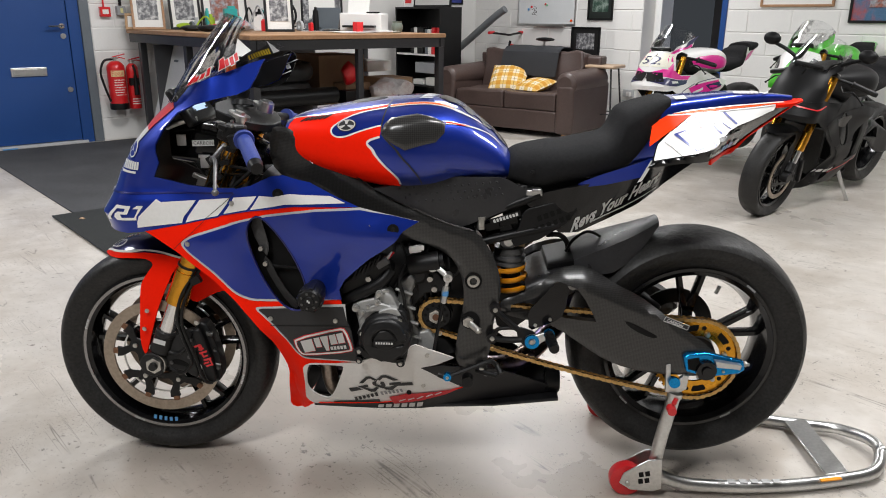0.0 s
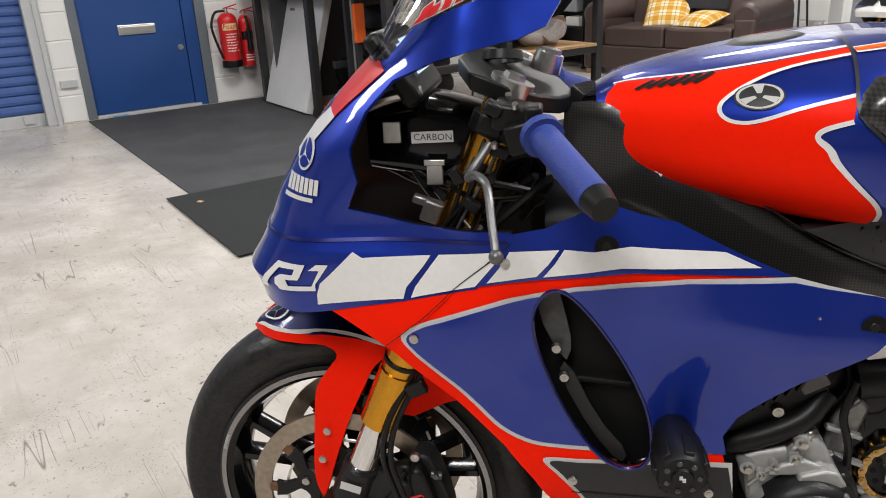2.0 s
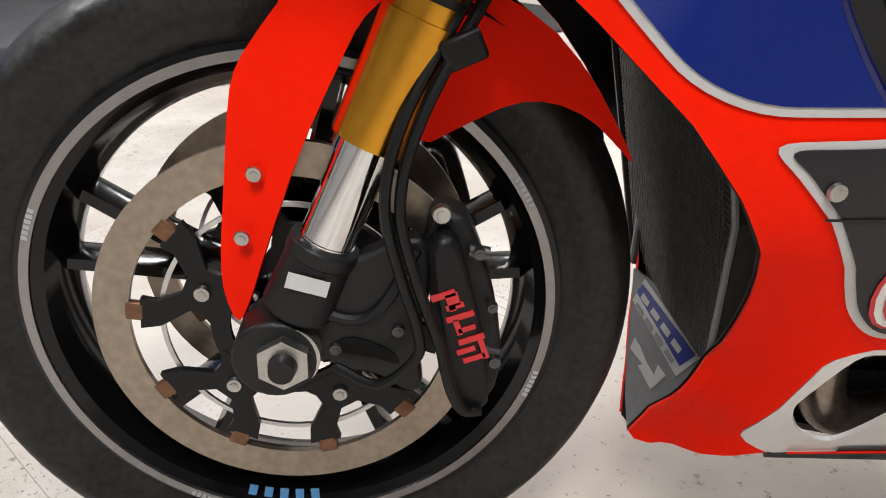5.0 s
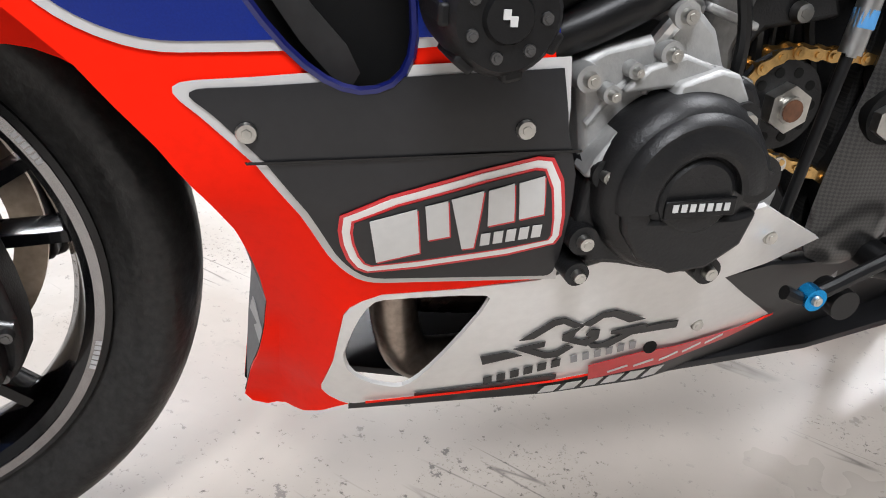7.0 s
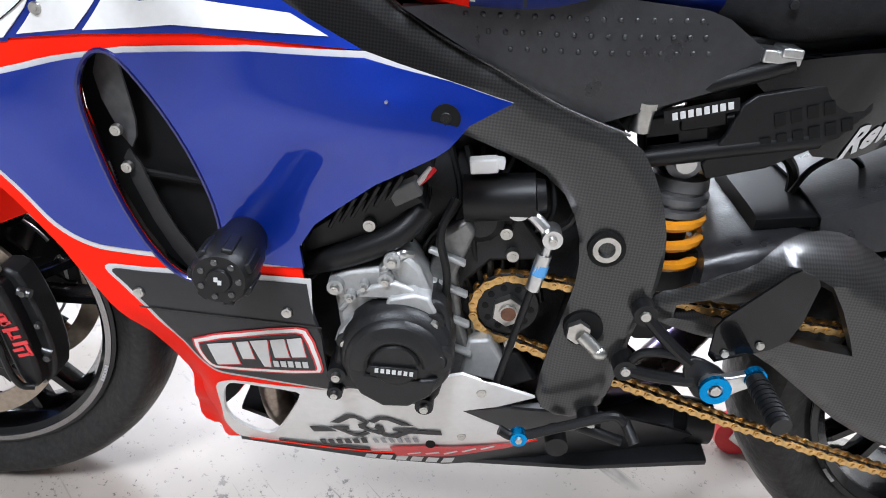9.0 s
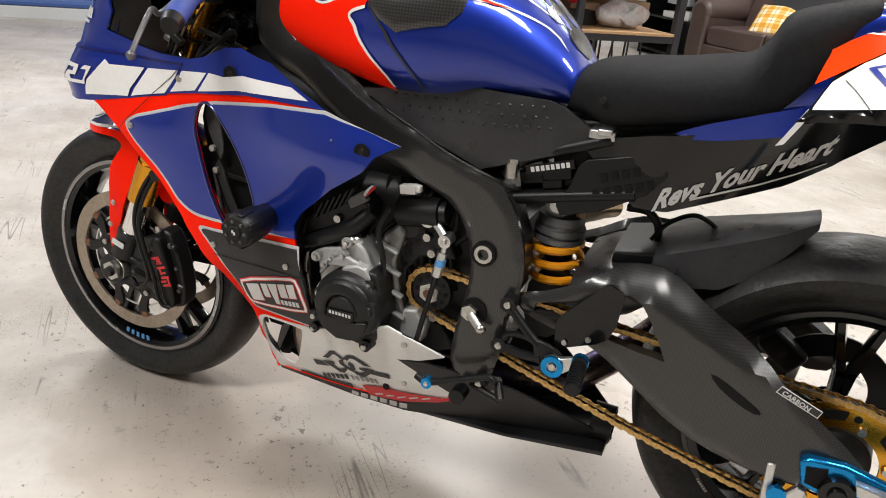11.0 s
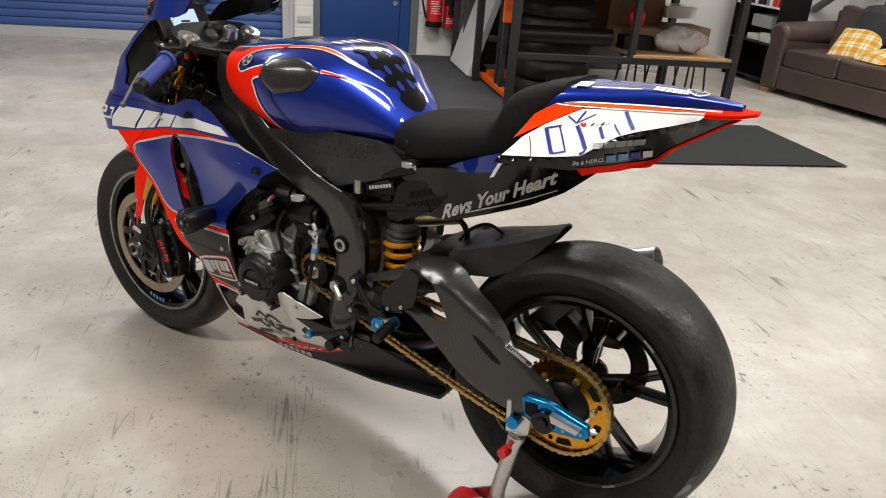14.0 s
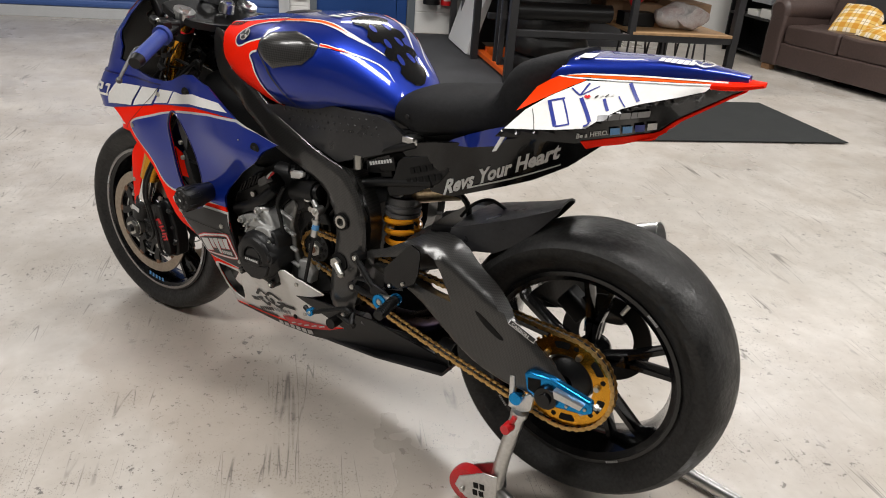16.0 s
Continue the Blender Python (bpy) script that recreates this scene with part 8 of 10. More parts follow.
part("sidestand_lug", cyl(cyl(B(), (0.13, -0.17, 0.31), (0.13, -0.20, 0.31), 0.014, seg=24), (0.15, -0.19, 0.34), (0.205, -0.20, 0.332), 0.007, seg=20), BLACKM, bike)
wl = mat("tyre_lettering_grey", (0.42, 0.42, 0.42), 0.6)
for (cx, cz, y, spots) in ((FX, FZ, -0.0635, (28, -22, -118, 155)), (RX, RZ, -0.0755, (48, -62, -140))):
    for deg in spots:
        bm = B()
        for k in range(6):
            a = radians(deg + 1.3 * k)
            box(bm, (cx + 0.2245 * math.cos(a), y, cz + 0.2245 * math.sin(a)), (0.005, 0.0012, 0.0034), Matrix.Rotation(-a, 3, "Y"))
        part("rim_mark", bm, wl, front_wheel if cx < 0 else rear_wheel, "small pale rim mark")
for (cx, cz, y, rim) in ((FX, FZ, 0.0503, front_wheel), (RX, RZ, 0.0735, rear_wheel)):
    part("rim_edge", lathe(B(), [(0.2195, -y - 0.0012), (0.2275, -y - 0.0012), (0.2275, -y + 0.004), (0.2195, -y + 0.004)], Matrix.Translation((cx, FY if cx < 0 else 0.0, cz)), 96), mat("polished_rim_edge", (0.30, 0.29, 0.29) if cx < 0 else (0.05, 0.05, 0.05), 0.25, metal=0.9, var=0.1), rim, "polished rim edge")
bm = B()
for k in range(5):
    a = radians(-104 + 4.2 * k)
    box(bm, (FX + 0.206 * math.cos(a), -0.0585, FZ + 0.206 * math.sin(a)), (0.012, 0.001, 0.008), Matrix.Rotation(-a, 3, "Y"))
part("rim_sticker", bm, SKY, front_wheel, "blue rim sticker")
part("valve", cyl(B(), (RX + 0.075, -0.03, RZ + 0.165), (RX + 0.065, -0.035, RZ + 0.145), 0.005, seg=10), STEEL, rear_wheel)

# ---- paddock stand ----
stand = thing("paddock_stand", Matrix(), "brushed steel paddock stand with red wheels under the rear axle", "paddock stand")
for sg in (-1, 1):
    y = 0.20 * sg
    leg = part("upright", tube(B(), [(0.655, y, 0.29), (0.632, y, 0.16), (0.622, y, 0.07)], 0.0165, 16), ALU, stand, "brushed steel upright")
    part("socket", cyl(B(), (0.655, y, 0.285), (0.657, y, 0.298), 0.019, seg=20), ALU, leg)
    part("lift_hook", plate(B(), [(0.63, 0.30), (0.625, 0.375), (0.637, 0.378), (0.640, 0.336), (0.66, 0.333), (0.672, 0.35), (0.685, 0.348), (0.682, 0.31), (0.66, 0.295)], y - 0.006, y + 0.006), ALU, leg, bevel=0.002)
    part("cotton_reel", lathe(B(), [(0.0, -0.016), (0.014, -0.016), (0.014, -0.008), (0.008, -0.004), (0.008, 0.01), (0.0, 0.01)], Matrix.Translation((0.648, y, 0.331)), 24, closed=False), BLUEA, stand, "blue anodised bobbin")
    part("red_knob", cyl(cyl(B(), (0.645, y - 0.015 * 1, 0.262), (0.643, y - 0.038, 0.262), 0.012, 0.011, 20), (0.65, y - 0.02, 0.275), (0.655, y - 0.02, 0.29), 0.006, seg=10), REDC, stand, "red clamp knob")
    part("wheel_bracket", plate(B(), [(0.53, 0.045), (0.54, 0.075), (0.60, 0.115), (0.635, 0.12), (0.64, 0.03), (0.62, 0.022), (0.56, 0.025)], y - 0.026, y - 0.022), ALU, stand, bevel=0.002)
    part("wheel_bracket", plate(B(), [(0.53, 0.045), (0.54, 0.075), (0.60, 0.115), (0.635, 0.12), (0.64, 0.03), (0.62, 0.022), (0.56, 0.025)], y + 0.022, y + 0.026), ALU, stand, bevel=0.002)
    bm = B()
    for dx, dz in ((0, 0), (0.016, 0.003), (0.0, -0.02), (0.016, -0.017)):
        box(bm, (0.585 + dx, y - 0.0265, 0.072 + dz), (0.012, 0.001, 0.014), Matrix.Rotation(radians(-12), 3, "Y"))
    part("bracket_cutout", bm, DUCT, stand)
    part("castor", lathe(B(), [(0.0, -0.018), (0.03, -0.018), (0.043, -0.014), (0.045, 0.0), (0.043, 0.014), (0.03, 0.018), (0.0, 0.018)], Matrix.Translation((0.552, y, 0.045)), 32, closed=False), REDC, stand, "red plastic castor")
    bolt("castor_bolt", (0.552, y - 0.026, 0.045), 0.008, stand)
part("base_tube", tube(B(), [(0.61, -0.20, 0.075), (0.66, -0.20, 0.045), (0.75, -0.20, 0.028), (0.95, -0.185, 0.022), (1.16, -0.14, 0.022), (1.255, -0.10, 0.03), (1.30, 0.0, 0.045), (1.255, 0.10, 0.03), (1.16, 0.14, 0.022), (0.95, 0.185, 0.022), (0.75, 0.20, 0.028), (0.66, 0.20, 0.045), (0.61, 0.20, 0.075)], 0.0165, 16, 8), ALU, stand, "bent brushed steel base tube")
part("cross_plate", box(B(), (1.13, 0.0, 0.035), (0.06, 0.28, 0.006), Matrix.Rotation(radians(-10), 3, "Y")), ALU, stand, bevel=0.002)
bm = B()
for k in range(6):
    box(bm, (0.80 + 0.03 * k, -0.198 + 0.0018 * k, 0.0405), (0.02, 0.016, 0.0012))
part("stand_mark", bm, mat("black_white_band", (0.5, 0.5, 0.5), 0.5, var=0.1), stand, "plain pale lettering bars")
part("stand_label", box(B(), (1.10, -0.167, 0.036), (0.06, 0.012, 0.003), Matrix.Rotation(radians(12), 3, "Z")), YELLOW, stand, "yellow label")

# ---- door wall ----
for k, (q0, q1) in enumerate(((-4.6, -0.25),)):
    sh = room_thing("roller_shutter", "closed blue slatted roller shutter door", "shutter")
    bm = B()
    prof = [(0.0, 0.0), (0.010, 0.008), (0.016, 0.03), (0.012, 0.055), (0.002, 0.070), (-0.006, 0.074), (-0.006, 0.0)]
    vs = [[bm.verts.new((x, q, z)) for x, z in prof] for q in (q0, q1)]
    for i in range(len(prof)):
        bm.faces.new((vs[0][i], vs[0][(i + 1) % len(prof)], vs[1][(i + 1) % len(prof)], vs[1][i]))
    bm.faces.new(vs[0]), bm.faces.new(vs[1][::-1])
    bmesh.ops.recalc_face_normals(bm, faces=bm.faces)
    me = bpy.data.meshes.new("slat")
    bm.to_mesh(me)
    bm.free()
    me.materials.append(SHUT)
    for i in range(40):
        s = new("slat", me)
        s.parent = sh
        s.matrix_local = Matrix.Translation((PMIN - 0.06, 0, 0.105 + 0.075 * i))
    slab("bottom_rail", PMIN - 0.075, PMIN - 0.035, q0, q1, 0.0, 0.10, LGREY, sh, "pale grey bottom rail", 0.004)
    slab("bottom_seal", PMIN - 0.03, PMIN - 0.022, q1 - 0.16, q1 - 0.08, 0.03, 0.10, LGREY, sh)
    slab("guide_rail", PMIN - 0.09, PMIN + 0.035, -0.252, -0.142, 0, 3.1, LGREY, sh, "pale grey steel guide rail", 0.006)
    slab("guide_channel", PMIN + 0.035, PMIN + 0.05, -0.18, -0.15, 0, 3.1, LGREY, sh)
cb = struct(slab("conduit", PMIN + 0.0, PMIN + 0.03, -0.10, 0.03, 0.28, 0.34, LGREY, None, "", 0.004), "pale box and cable on the pier", "cable")
d1 = room_thing("door_1", "closed blue entrance door in a grey frame", "door", kind="structure")
leaf = slab("leaf", PMIN - 0.07, PMIN - 0.025, 0.13, 0.955, 0.03, 2.06, DOORB, d1, "", 0.003)
slab("frame", PMIN - 0.12, PMIN + 0.012, 0.06, 0.128, 0, 2.15, DGREY, d1, "chipped grey door frame", 0.003)
slab("frame", PMIN - 0.12, PMIN + 0.012, 1.065, 1.15, 0, 2.15, DGREY, d1, "", 0.003)
slab("stop", PMIN - 0.12, PMIN - 0.008, 0.958, 1.063, 0, 2.15, DOORB, d1, "blue door jamb", 0.003)
slab("head", PMIN - 0.12, PMIN + 0.012, 0.13, 1.063, 2.07, 2.149, DGREY, d1, "", 0.003)
slab("threshold", PMIN - 0.10, PMIN + 0.02, 0.13, 1.0, 0.0, 0.024, LGREY, d1, "pale metal threshold", 0.003)
slab("letter_plate", PMIN - 0.026, PMIN - 0.012, 0.42, 0.72, 0.645, 0.725, ALU, d1, "brushed metal letter plate", 0.003)
slab("letter_flap", PMIN - 0.013, PMIN - 0.008, 0.435, 0.705, 0.658, 0.712, ALU, d1, "", 0.002)


def round_r(bm, p, q, z, r, h):
    """A short round boss standing out of the door wall."""
    return cyl(bm, (p, q, z), (p + h, q, z), r, r * 0.94, 20)


part("door_handle", tube(round_r(B(), PMIN - 0.03, 0.90, 1.09, 0.026, 0.014), [(PMIN - 0.02, 0.90, 1.09), (PMIN + 0.03, 0.90, 1.09), (PMIN + 0.035, 0.86, 1.09), (PMIN + 0.035, 0.775, 1.088)], 0.009, 10), CHROME, d1, "chrome lever handle")
part("lock", round_r(round_r(B(), PMIN - 0.03, 0.905, 1.0, 0.026, 0.014), PMIN - 0.02, 0.905, 1.0, 0.012, 0.012), ALU, d1)
part("lock", round_r(round_r(B(), PMIN - 0.03, 0.905, 0.51, 0.026, 0.014), PMIN - 0.02, 0.905, 0.51, 0.012, 0.012), ALU, d1)
part("dropped_tape", box(B(), (PMIN + 0.06, 0.30, 0.008), (0.03, 0.12, 0.012)), SKY, d1)

# ---- fire points ----
LABEL = mat("printed_white_label", (0.72, 0.70, 0.66), 0.5, var=0.1)
REDX = mat("fire_red_paint", (0.60, 0.012, 0.015), 0.3, coat=0.3, var=0.06)


def extinguisher(q, r, h, z0, foam):
    t = thing("fire_extinguisher", room_pose(PMIN + r + 0.02, q, z0), "red foam fire extinguisher hung on the white wall" if foam else "slim red gas fire extinguisher with a black horn", "fire extinguisher", "fire extinguishers")
    up = Matrix.Rotation(radians(90), 4, "X")
    prof = [(0.0, 0), (r, 0), (r, h * 0.82), (r * 0.93, h * 0.88), (r * 0.6, h * 0.945), (r * 0.3, h * 0.965), (0.0, h * 0.965)]
    part("cylinder", lathe(B(), prof, up, 36, closed=False), REDX, t)
    if foam:
        part("base_skirt", lathe(B(), [(0.0, -0.005), (r * 1.06, -0.005), (r * 1.06, h * 0.10), (r, h * 0.115), (0.0, h * 0.115)], up, 36, closed=False), BLACKM, t, "black base skirt")
    part("valve", cyl(cyl(B(), (0, 0, h * 0.95), (0, 0, h * 1.04), 0.018, 0.014, 16), (0.0, -0.03, h * 1.02), (0.0, 0.03, h * 1.02), 0.009, seg=12), STEEL, t)
    part("squeeze_lever", tube(tube(B(), [(0.0, -0.02, h * 1.04), (0.0, 0.04, h * 1.07), (0.0, 0.10, h * 1.10)], 0.006, 8), [(0.0, -0.01, h * 1.02), (0.0, 0.05, h * 1.03), (0.0, 0.10, h * 1.0)], 0.005, 8), REDX, t)
    part("hose", tube(B(), [(0.0, -0.02, h * 1.0), (0.0, -r * 1.2, h * 0.97), (0.01, -r * 1.75, h * 0.75), (0.02, -r * 1.5, h * 0.45), (0.03, -r * 1.05, h * 0.16)] if foam else [(r * 0.7, 0.0, h * 0.93), (r * 1.25, 0.0, h * 0.82), (r * 1.25, 0.0, h * 0.70)], 0.011 if foam else 0.012, 10), HOSE, t)
    if not foam:
        part("horn", cyl(B(), (r * 1.25, 0, h * 0.72), (r * 1.3, 0.0, h * 0.30), 0.016, 0.026, 18), BLACKM, t, "black discharge horn")

    def lab(name, a0, a1, z0_, z1_, m, label=""):
        bm = B()
        n = 10
        ring = [(math.cos(radians(a0 + (a1 - a0) * i / n)) * (r + 0.0015), math.sin(radians(a0 + (a1 - a0) * i / n)) * (r + 0.0015)) for i in range(n + 1)]
        for (x0, y0), (x1, y1) in zip(ring, ring[1:]):
            bm.faces.new([bm.verts.new(v) for v in ((x0, y0, z0_), (x1, y1, z0_), (x1, y1, z1_), (x0, y0, z1_))])
        part(name, bm, m, t, label)
    if foam:
        lab("band", -52, 40, h * 0.66, h * 0.78, mat("cream_band", (0.72, 0.55, 0.28), 0.5))
        part("band_text", lettering("Foam", 0.062, lambda a, c: ((r + 0.003) * math.cos(radians(-48) + a / r * 0.92), (r + 0.003) * math.sin(radians(-48) + a / r * 0.92), h * 0.685 + c)), REDX, t, "red lettering reading Foam")
        lab("label", -42, 48, h * 0.22, h * 0.63, REDX)
        for k in range(7):
            lab("label_line", -36, 40 - 9 * (k % 3), h * (0.58 - 0.05 * k), h * (0.60 - 0.05 * k), LABEL, "white printed lines")
    else:
        lab("label", -60, 60, h * 0.50, h * 0.66, BLACKM)
        for k in range(3):
            lab("label_line", -40, 50, h * (0.2 - 0.05 * k), h * (0.22 - 0.05 * k), LABEL)


extinguisher(1.305, 0.083, 0.47, 0.315, True)
extinguisher(1.468, 0.058, 0.45, 0.305, False)
SIGNG = mat("safety_green", (0.25, 0.55, 0.33), 0.5, var=0.1)
for q0, z0, n in ((1.20, 0.955, 1), (1.375, 0.95, 2)):
    sg = room_thing("safety_sign", "small red and white fire safety sign on the wall", "sign", "safety signs")
    slab("board", PMIN, PMIN + 0.004, q0, q0 + 0.125, z0, z0 + 0.09, LABEL, sg)
    slab("red_field", PMIN + 0.004, PMIN + 0.0055, q0 + 0.004, q0 + 0.06, z0 + 0.008, z0 + 0.082, REDX, sg)
    slab("pictogram", PMIN + 0.0055, PMIN + 0.0065, q0 + 0.022, q0 + 0.032, z0 + 0.02, z0 + 0.07, LABEL, sg)
    for k in range(4):
        slab("line", PMIN + 0.004, PMIN + 0.005, q0 + 0.07, q0 + 0.118, z0 + 0.016 + 0.018 * k, z0 + 0.024 + 0.018 * k, SIGNG if n == 1 else DGREY, sg)
al = room_thing("fire_alarm_point", "small red fire alarm call point on the wall", "alarm")
slab("housing", PMIN, PMIN + 0.05, 1.243, 1.338, 1.175, 1.265, REDX, al, "", 0.006)
slab("glass", PMIN + 0.05, PMIN + 0.053, 1.262, 1.318, 1.20, 1.242, LABEL, al, "white break glass")
part("cable", tube(B(), [(PMIN + 0.02, 1.285, 1.26), (PMIN + 0.02, 1.28, 1.5), (PMIN + 0.02, 1.28, 2.0)], 0.008, 8), REDX, al)
sw = room_thing("isolator_switch", "grey electrical isolator box on the wall", "switch")
slab("housing", PMIN, PMIN + 0.06, 1.395, 1.48, 1.19, 1.275, mat("switch_grey", (0.30, 0.31, 0.32), 0.5), sw, "", 0.006)
slab("rocker", PMIN + 0.06, PMIN + 0.066, 1.425, 1.45, 1.21, 1.255, mat("switch_yellow", (0.65, 0.62, 0.3), 0.5), sw)
part("conduit", tube(B(), [(PMIN + 0.03, 1.437, 1.27), (PMIN + 0.03, 1.437, 2.0)], 0.014, 10), BLACKM, sw)

# ---- mats ----
m1 = tagged(slab("entrance_mat", PMIN + 0.08, -3.44, 0.04, 1.78, 0.0, 0.008, CARPET, None, "", 0.003), "dark grey ribbed entrance carpet on the concrete", "mat")
m2 = tagged(slab("runner_mat", -3.45, -2.38, -0.09, 3.48, 0.0085, 0.014, CARPET2, None, "", 0.003), "long charcoal rubber runner mat on the concrete", "mat")
part("scrap", box(B(), (0, 0, 0), (0.03, 0.02, 0.004)), mat("tan_scrap", (0.5, 0.33, 0.2), 0.7)).matrix_world = room_pose(-3.25, 0.03, 0.017, 30)
tagged(bpy.data.objects["scrap"], "small tan scrap lying on the runner mat", "scrap")

# ---- workbench ----
WOOD = mat("worn_plywood", (0.36, 0.20, 0.10), 0.5, var=0.2, scale=4, fine=50, col2=(0.28, 0.15, 0.07))
WOODL = mat("pale_board", (0.46, 0.28, 0.14), 0.5, var=0.15, scale=3, fine=40)
STEELB = mat("black_box_section", (0.022, 0.022, 0.024), 0.45, var=0.15)
CARD = mat("brown_cardboard", (0.26, 0.16, 0.09), 0.75, var=0.12)
bench = room_thing("workbench", "large workbench with a worn wooden top on a black steel frame", "workbench")
P0, P1, Q0, Q1, ZT = -6.22, -3.70, 1.45, 3.36, 1.06
slab("top", P0, P1, Q0, Q1, ZT - 0.035, ZT, WOOD, bench, "worn brown wooden top", 0.004)
for q in (Q0 + 0.03, Q1 - 0.03):
    slab("rail", P0 + 0.05, P1 - 0.012, q - 0.025, q + 0.025, ZT - 0.115, ZT - 0.036, STEELB, bench, "", 0.004)
for p in (P0 + 0.05, P1 - 0.04):
    slab("rail", p - 0.025, p + 0.025, Q0 + 0.06, Q1 - 0.06, ZT - 0.115, ZT - 0.036, STEELB, bench, "", 0.004)
for p in (P1 - 0.045, -4.9, P0 + 0.28):
    for q in (Q0 + 0.04, Q1 - 0.04):
        slab("leg", p - 0.03, p + 0.03, q - 0.03, q + 0.03, 0.0, ZT - 0.116, STEELB, bench, "", 0.004)
slab("leg", P1 - 0.07, P1 - 0.02, 2.42, 2.47, 0.40, ZT - 0.116, STEELB, bench, "", 0.004)
slab("shelf_rail", P1 - 0.07, P1 - 0.02, Q0 + 0.07, Q1 - 0.07, 0.40, 0.45, STEELB, bench, "", 0.004)
slab("shelf_rail", P1 - 0.95, P1 - 0.90, Q0 + 0.07, Q1 - 0.07, 0.40, 0.45, STEELB, bench, "", 0.004)
slab("lower_shelf", P1 - 0.95, P1 - 0.015, 2.45, Q1 - 0.07, 0.451, 0.472, WOODL, bench, "pale wooden lower shelf", 0.002)
slab("back_panel", P0 + 0.45, P0 + 0.47, Q0 + 0.08, Q1 - 0.08, 0.02, ZT - 0.13, mat("grey_back_sheet", (0.06, 0.06, 0.065), 0.6), bench, "dark back panel")


def rtyre(p, q, z, R, w, tilt=0):
    t = thing("spare_tyre", room_pose(p, q, z) @ Matrix.Rotation(radians(tilt), 4, "Y"), "used black slick tyre stacked under the workbench", "tyre", "stacked spare tyres")
    up = Matrix.Rotation(radians(90), 4, "X")
    part("casing", lathe(B(), [(R * 0.68, -w * 0.42), (R * 0.8, -w * 0.5), (R * 0.93, -w * 0.42), (R, -w * 0.15), (R, w * 0.15), (R * 0.93, w * 0.42), (R * 0.8, w * 0.5), (R * 0.68, w * 0.42), (R * 0.72, 0)], up, 48), RUBBER, t)


for k, (dp, dq) in enumerate(((0, 0), (0.03, 0.02), (-0.02, 0.03), (0.02, 0.0), (0.0, 0.03))):
    rtyre(-4.40 + dp, 2.0 + dq, 0.085 + 0.165 * k, 0.32, 0.165)
rtyre(-5.10, 2.10, 0.10, 0.32, 0.19)
rtyre(-5.12, 2.12, 0.29, 0.32, 0.19)
# bike lift
ORL = mat("orange_lift_paint", (0.85, 0.13, 0.01), 0.45, var=0.12)
lift = room_thing("bike_lift", "black and orange motorcycle lift stand beside the workbench", "lift")
for p in (-4.46, -4.32):
    slab("upright", p - 0.02, p + 0.02, 1.555, 1.595, 0.05, 0.94, STEELB, lift, "", 0.003)
slab("foot", -5.00, -3.95, 1.545, 1.605, 0.03, 0.075, ORL, lift, "orange lift foot", 0.004)
slab("foot", -4.97, -4.89, 1.606, 2.10, 0.03, 0.11, ORL, lift, "", 0.004)
slab("arm", -4.30, -4.26, 1.53, 1.61, 0.60, 0.86, ORL, lift, "orange lifting arm", 0.008)
part("screw", cyl(B(), (-4.39, 1.575, 0.075), (-4.39, 1.575, 0.94), 0.008, seg=10), STEEL, lift)
for p in (-4.95, -4.0):
    part("castor", cyl(B(), (p, 1.555, 0.03), (p, 1.595, 0.03), 0.03, seg=20), BLACKM, lift)
# leaning white panel
pan = thing("leaning_panel", room_pose(-5.46, 1.47, 0.009) @ Matrix.Rotation(radians(-17), 4, "X"), "scuffed white boxed panel leaning against the bench", "panel")
bm = B()
box(bm, (0, 0, 0.48), (0.84, 0.06, 0.95))
part("panel", bm, mat("white_carton", (0.74, 0.74, 0.73), 0.5, var=0.1, scale=4), pan, bevel=0.006)
for x, z in ((-0.16, 0.80), (0.14, 0.83)):
    part("label_bar", box(B(), (x, -0.0315, z), (0.10, 0.001, 0.02)), DGREY, pan)
pan2 = thing("leaning_panel", room_pose(-5.58, 1.535, 0.009) @ Matrix.Rotation(radians(-17), 4, "X"), "white boxed panel leaning behind another", "panel")
part("panel", box(B(), (0, 0, 0.52), (0.62, 0.05, 1.02)), mat("white_carton_b", (0.55, 0.55, 0.54), 0.5, var=0.1, scale=4), pan2, bevel=0.006)
# under the bench
def carton(name, label, p0, p1, q0, q1, z0, z1, m, cat="box", bev=0.004):
    t = room_thing(name, label, cat)
    slab("body", p0, p1, q0, q1, z0, z1, m, t, "", bev)
    return t


carton("cardboard_box", "brown cardboard box standing under the workbench", -4.95, -4.45, 2.50, 3.0, 0.473, 0.86, CARD)
carton("cardboard_box", "low brown cardboard box on the lower shelf", -4.60, -4.25, 2.65, 3.05, 0.473, 0.62, CARD)
carton("packing_box", "flat brown padded box on the lower shelf", -4.35, -4.0, 2.92, 3.22, 0.60, 0.67, CARD)
carton("storage_box", "white plastic storage box under the workbench", -4.75, -4.4, 3.0, 3.28, 0.70, 0.80, WHITE)
bag = room_thing("plastic_bag", "crumpled clear plastic bag on the lower shelf", "bag")
bm = ball(B(), (-3.98, 2.95, 0.56), (0.13, 0.24, 0.10), 24)
for v in bm.verts:
    v.co += Vector((noise.noise(v.co * 9), noise.noise(v.co * 9 + Vector((5, 0, 0))), noise.noise(v.co * 9 + Vector((0, 5, 0))))) * 0.05
    v.co.z = max(v.co.z, 0.474)
part("film", bm, mat("cloudy_plastic_film", (0.52, 0.50, 0.50), 0.25, var=0.25, scale=12, col2=(0.40, 0.33, 0.32)), bag)
redb = room_thing("red_pouch", "shiny red pouch on the lower shelf", "pouch")
bm = ball(B(), (-4.15, 2.62, 0.72), (0.06, 0.07, 0.10), 16)
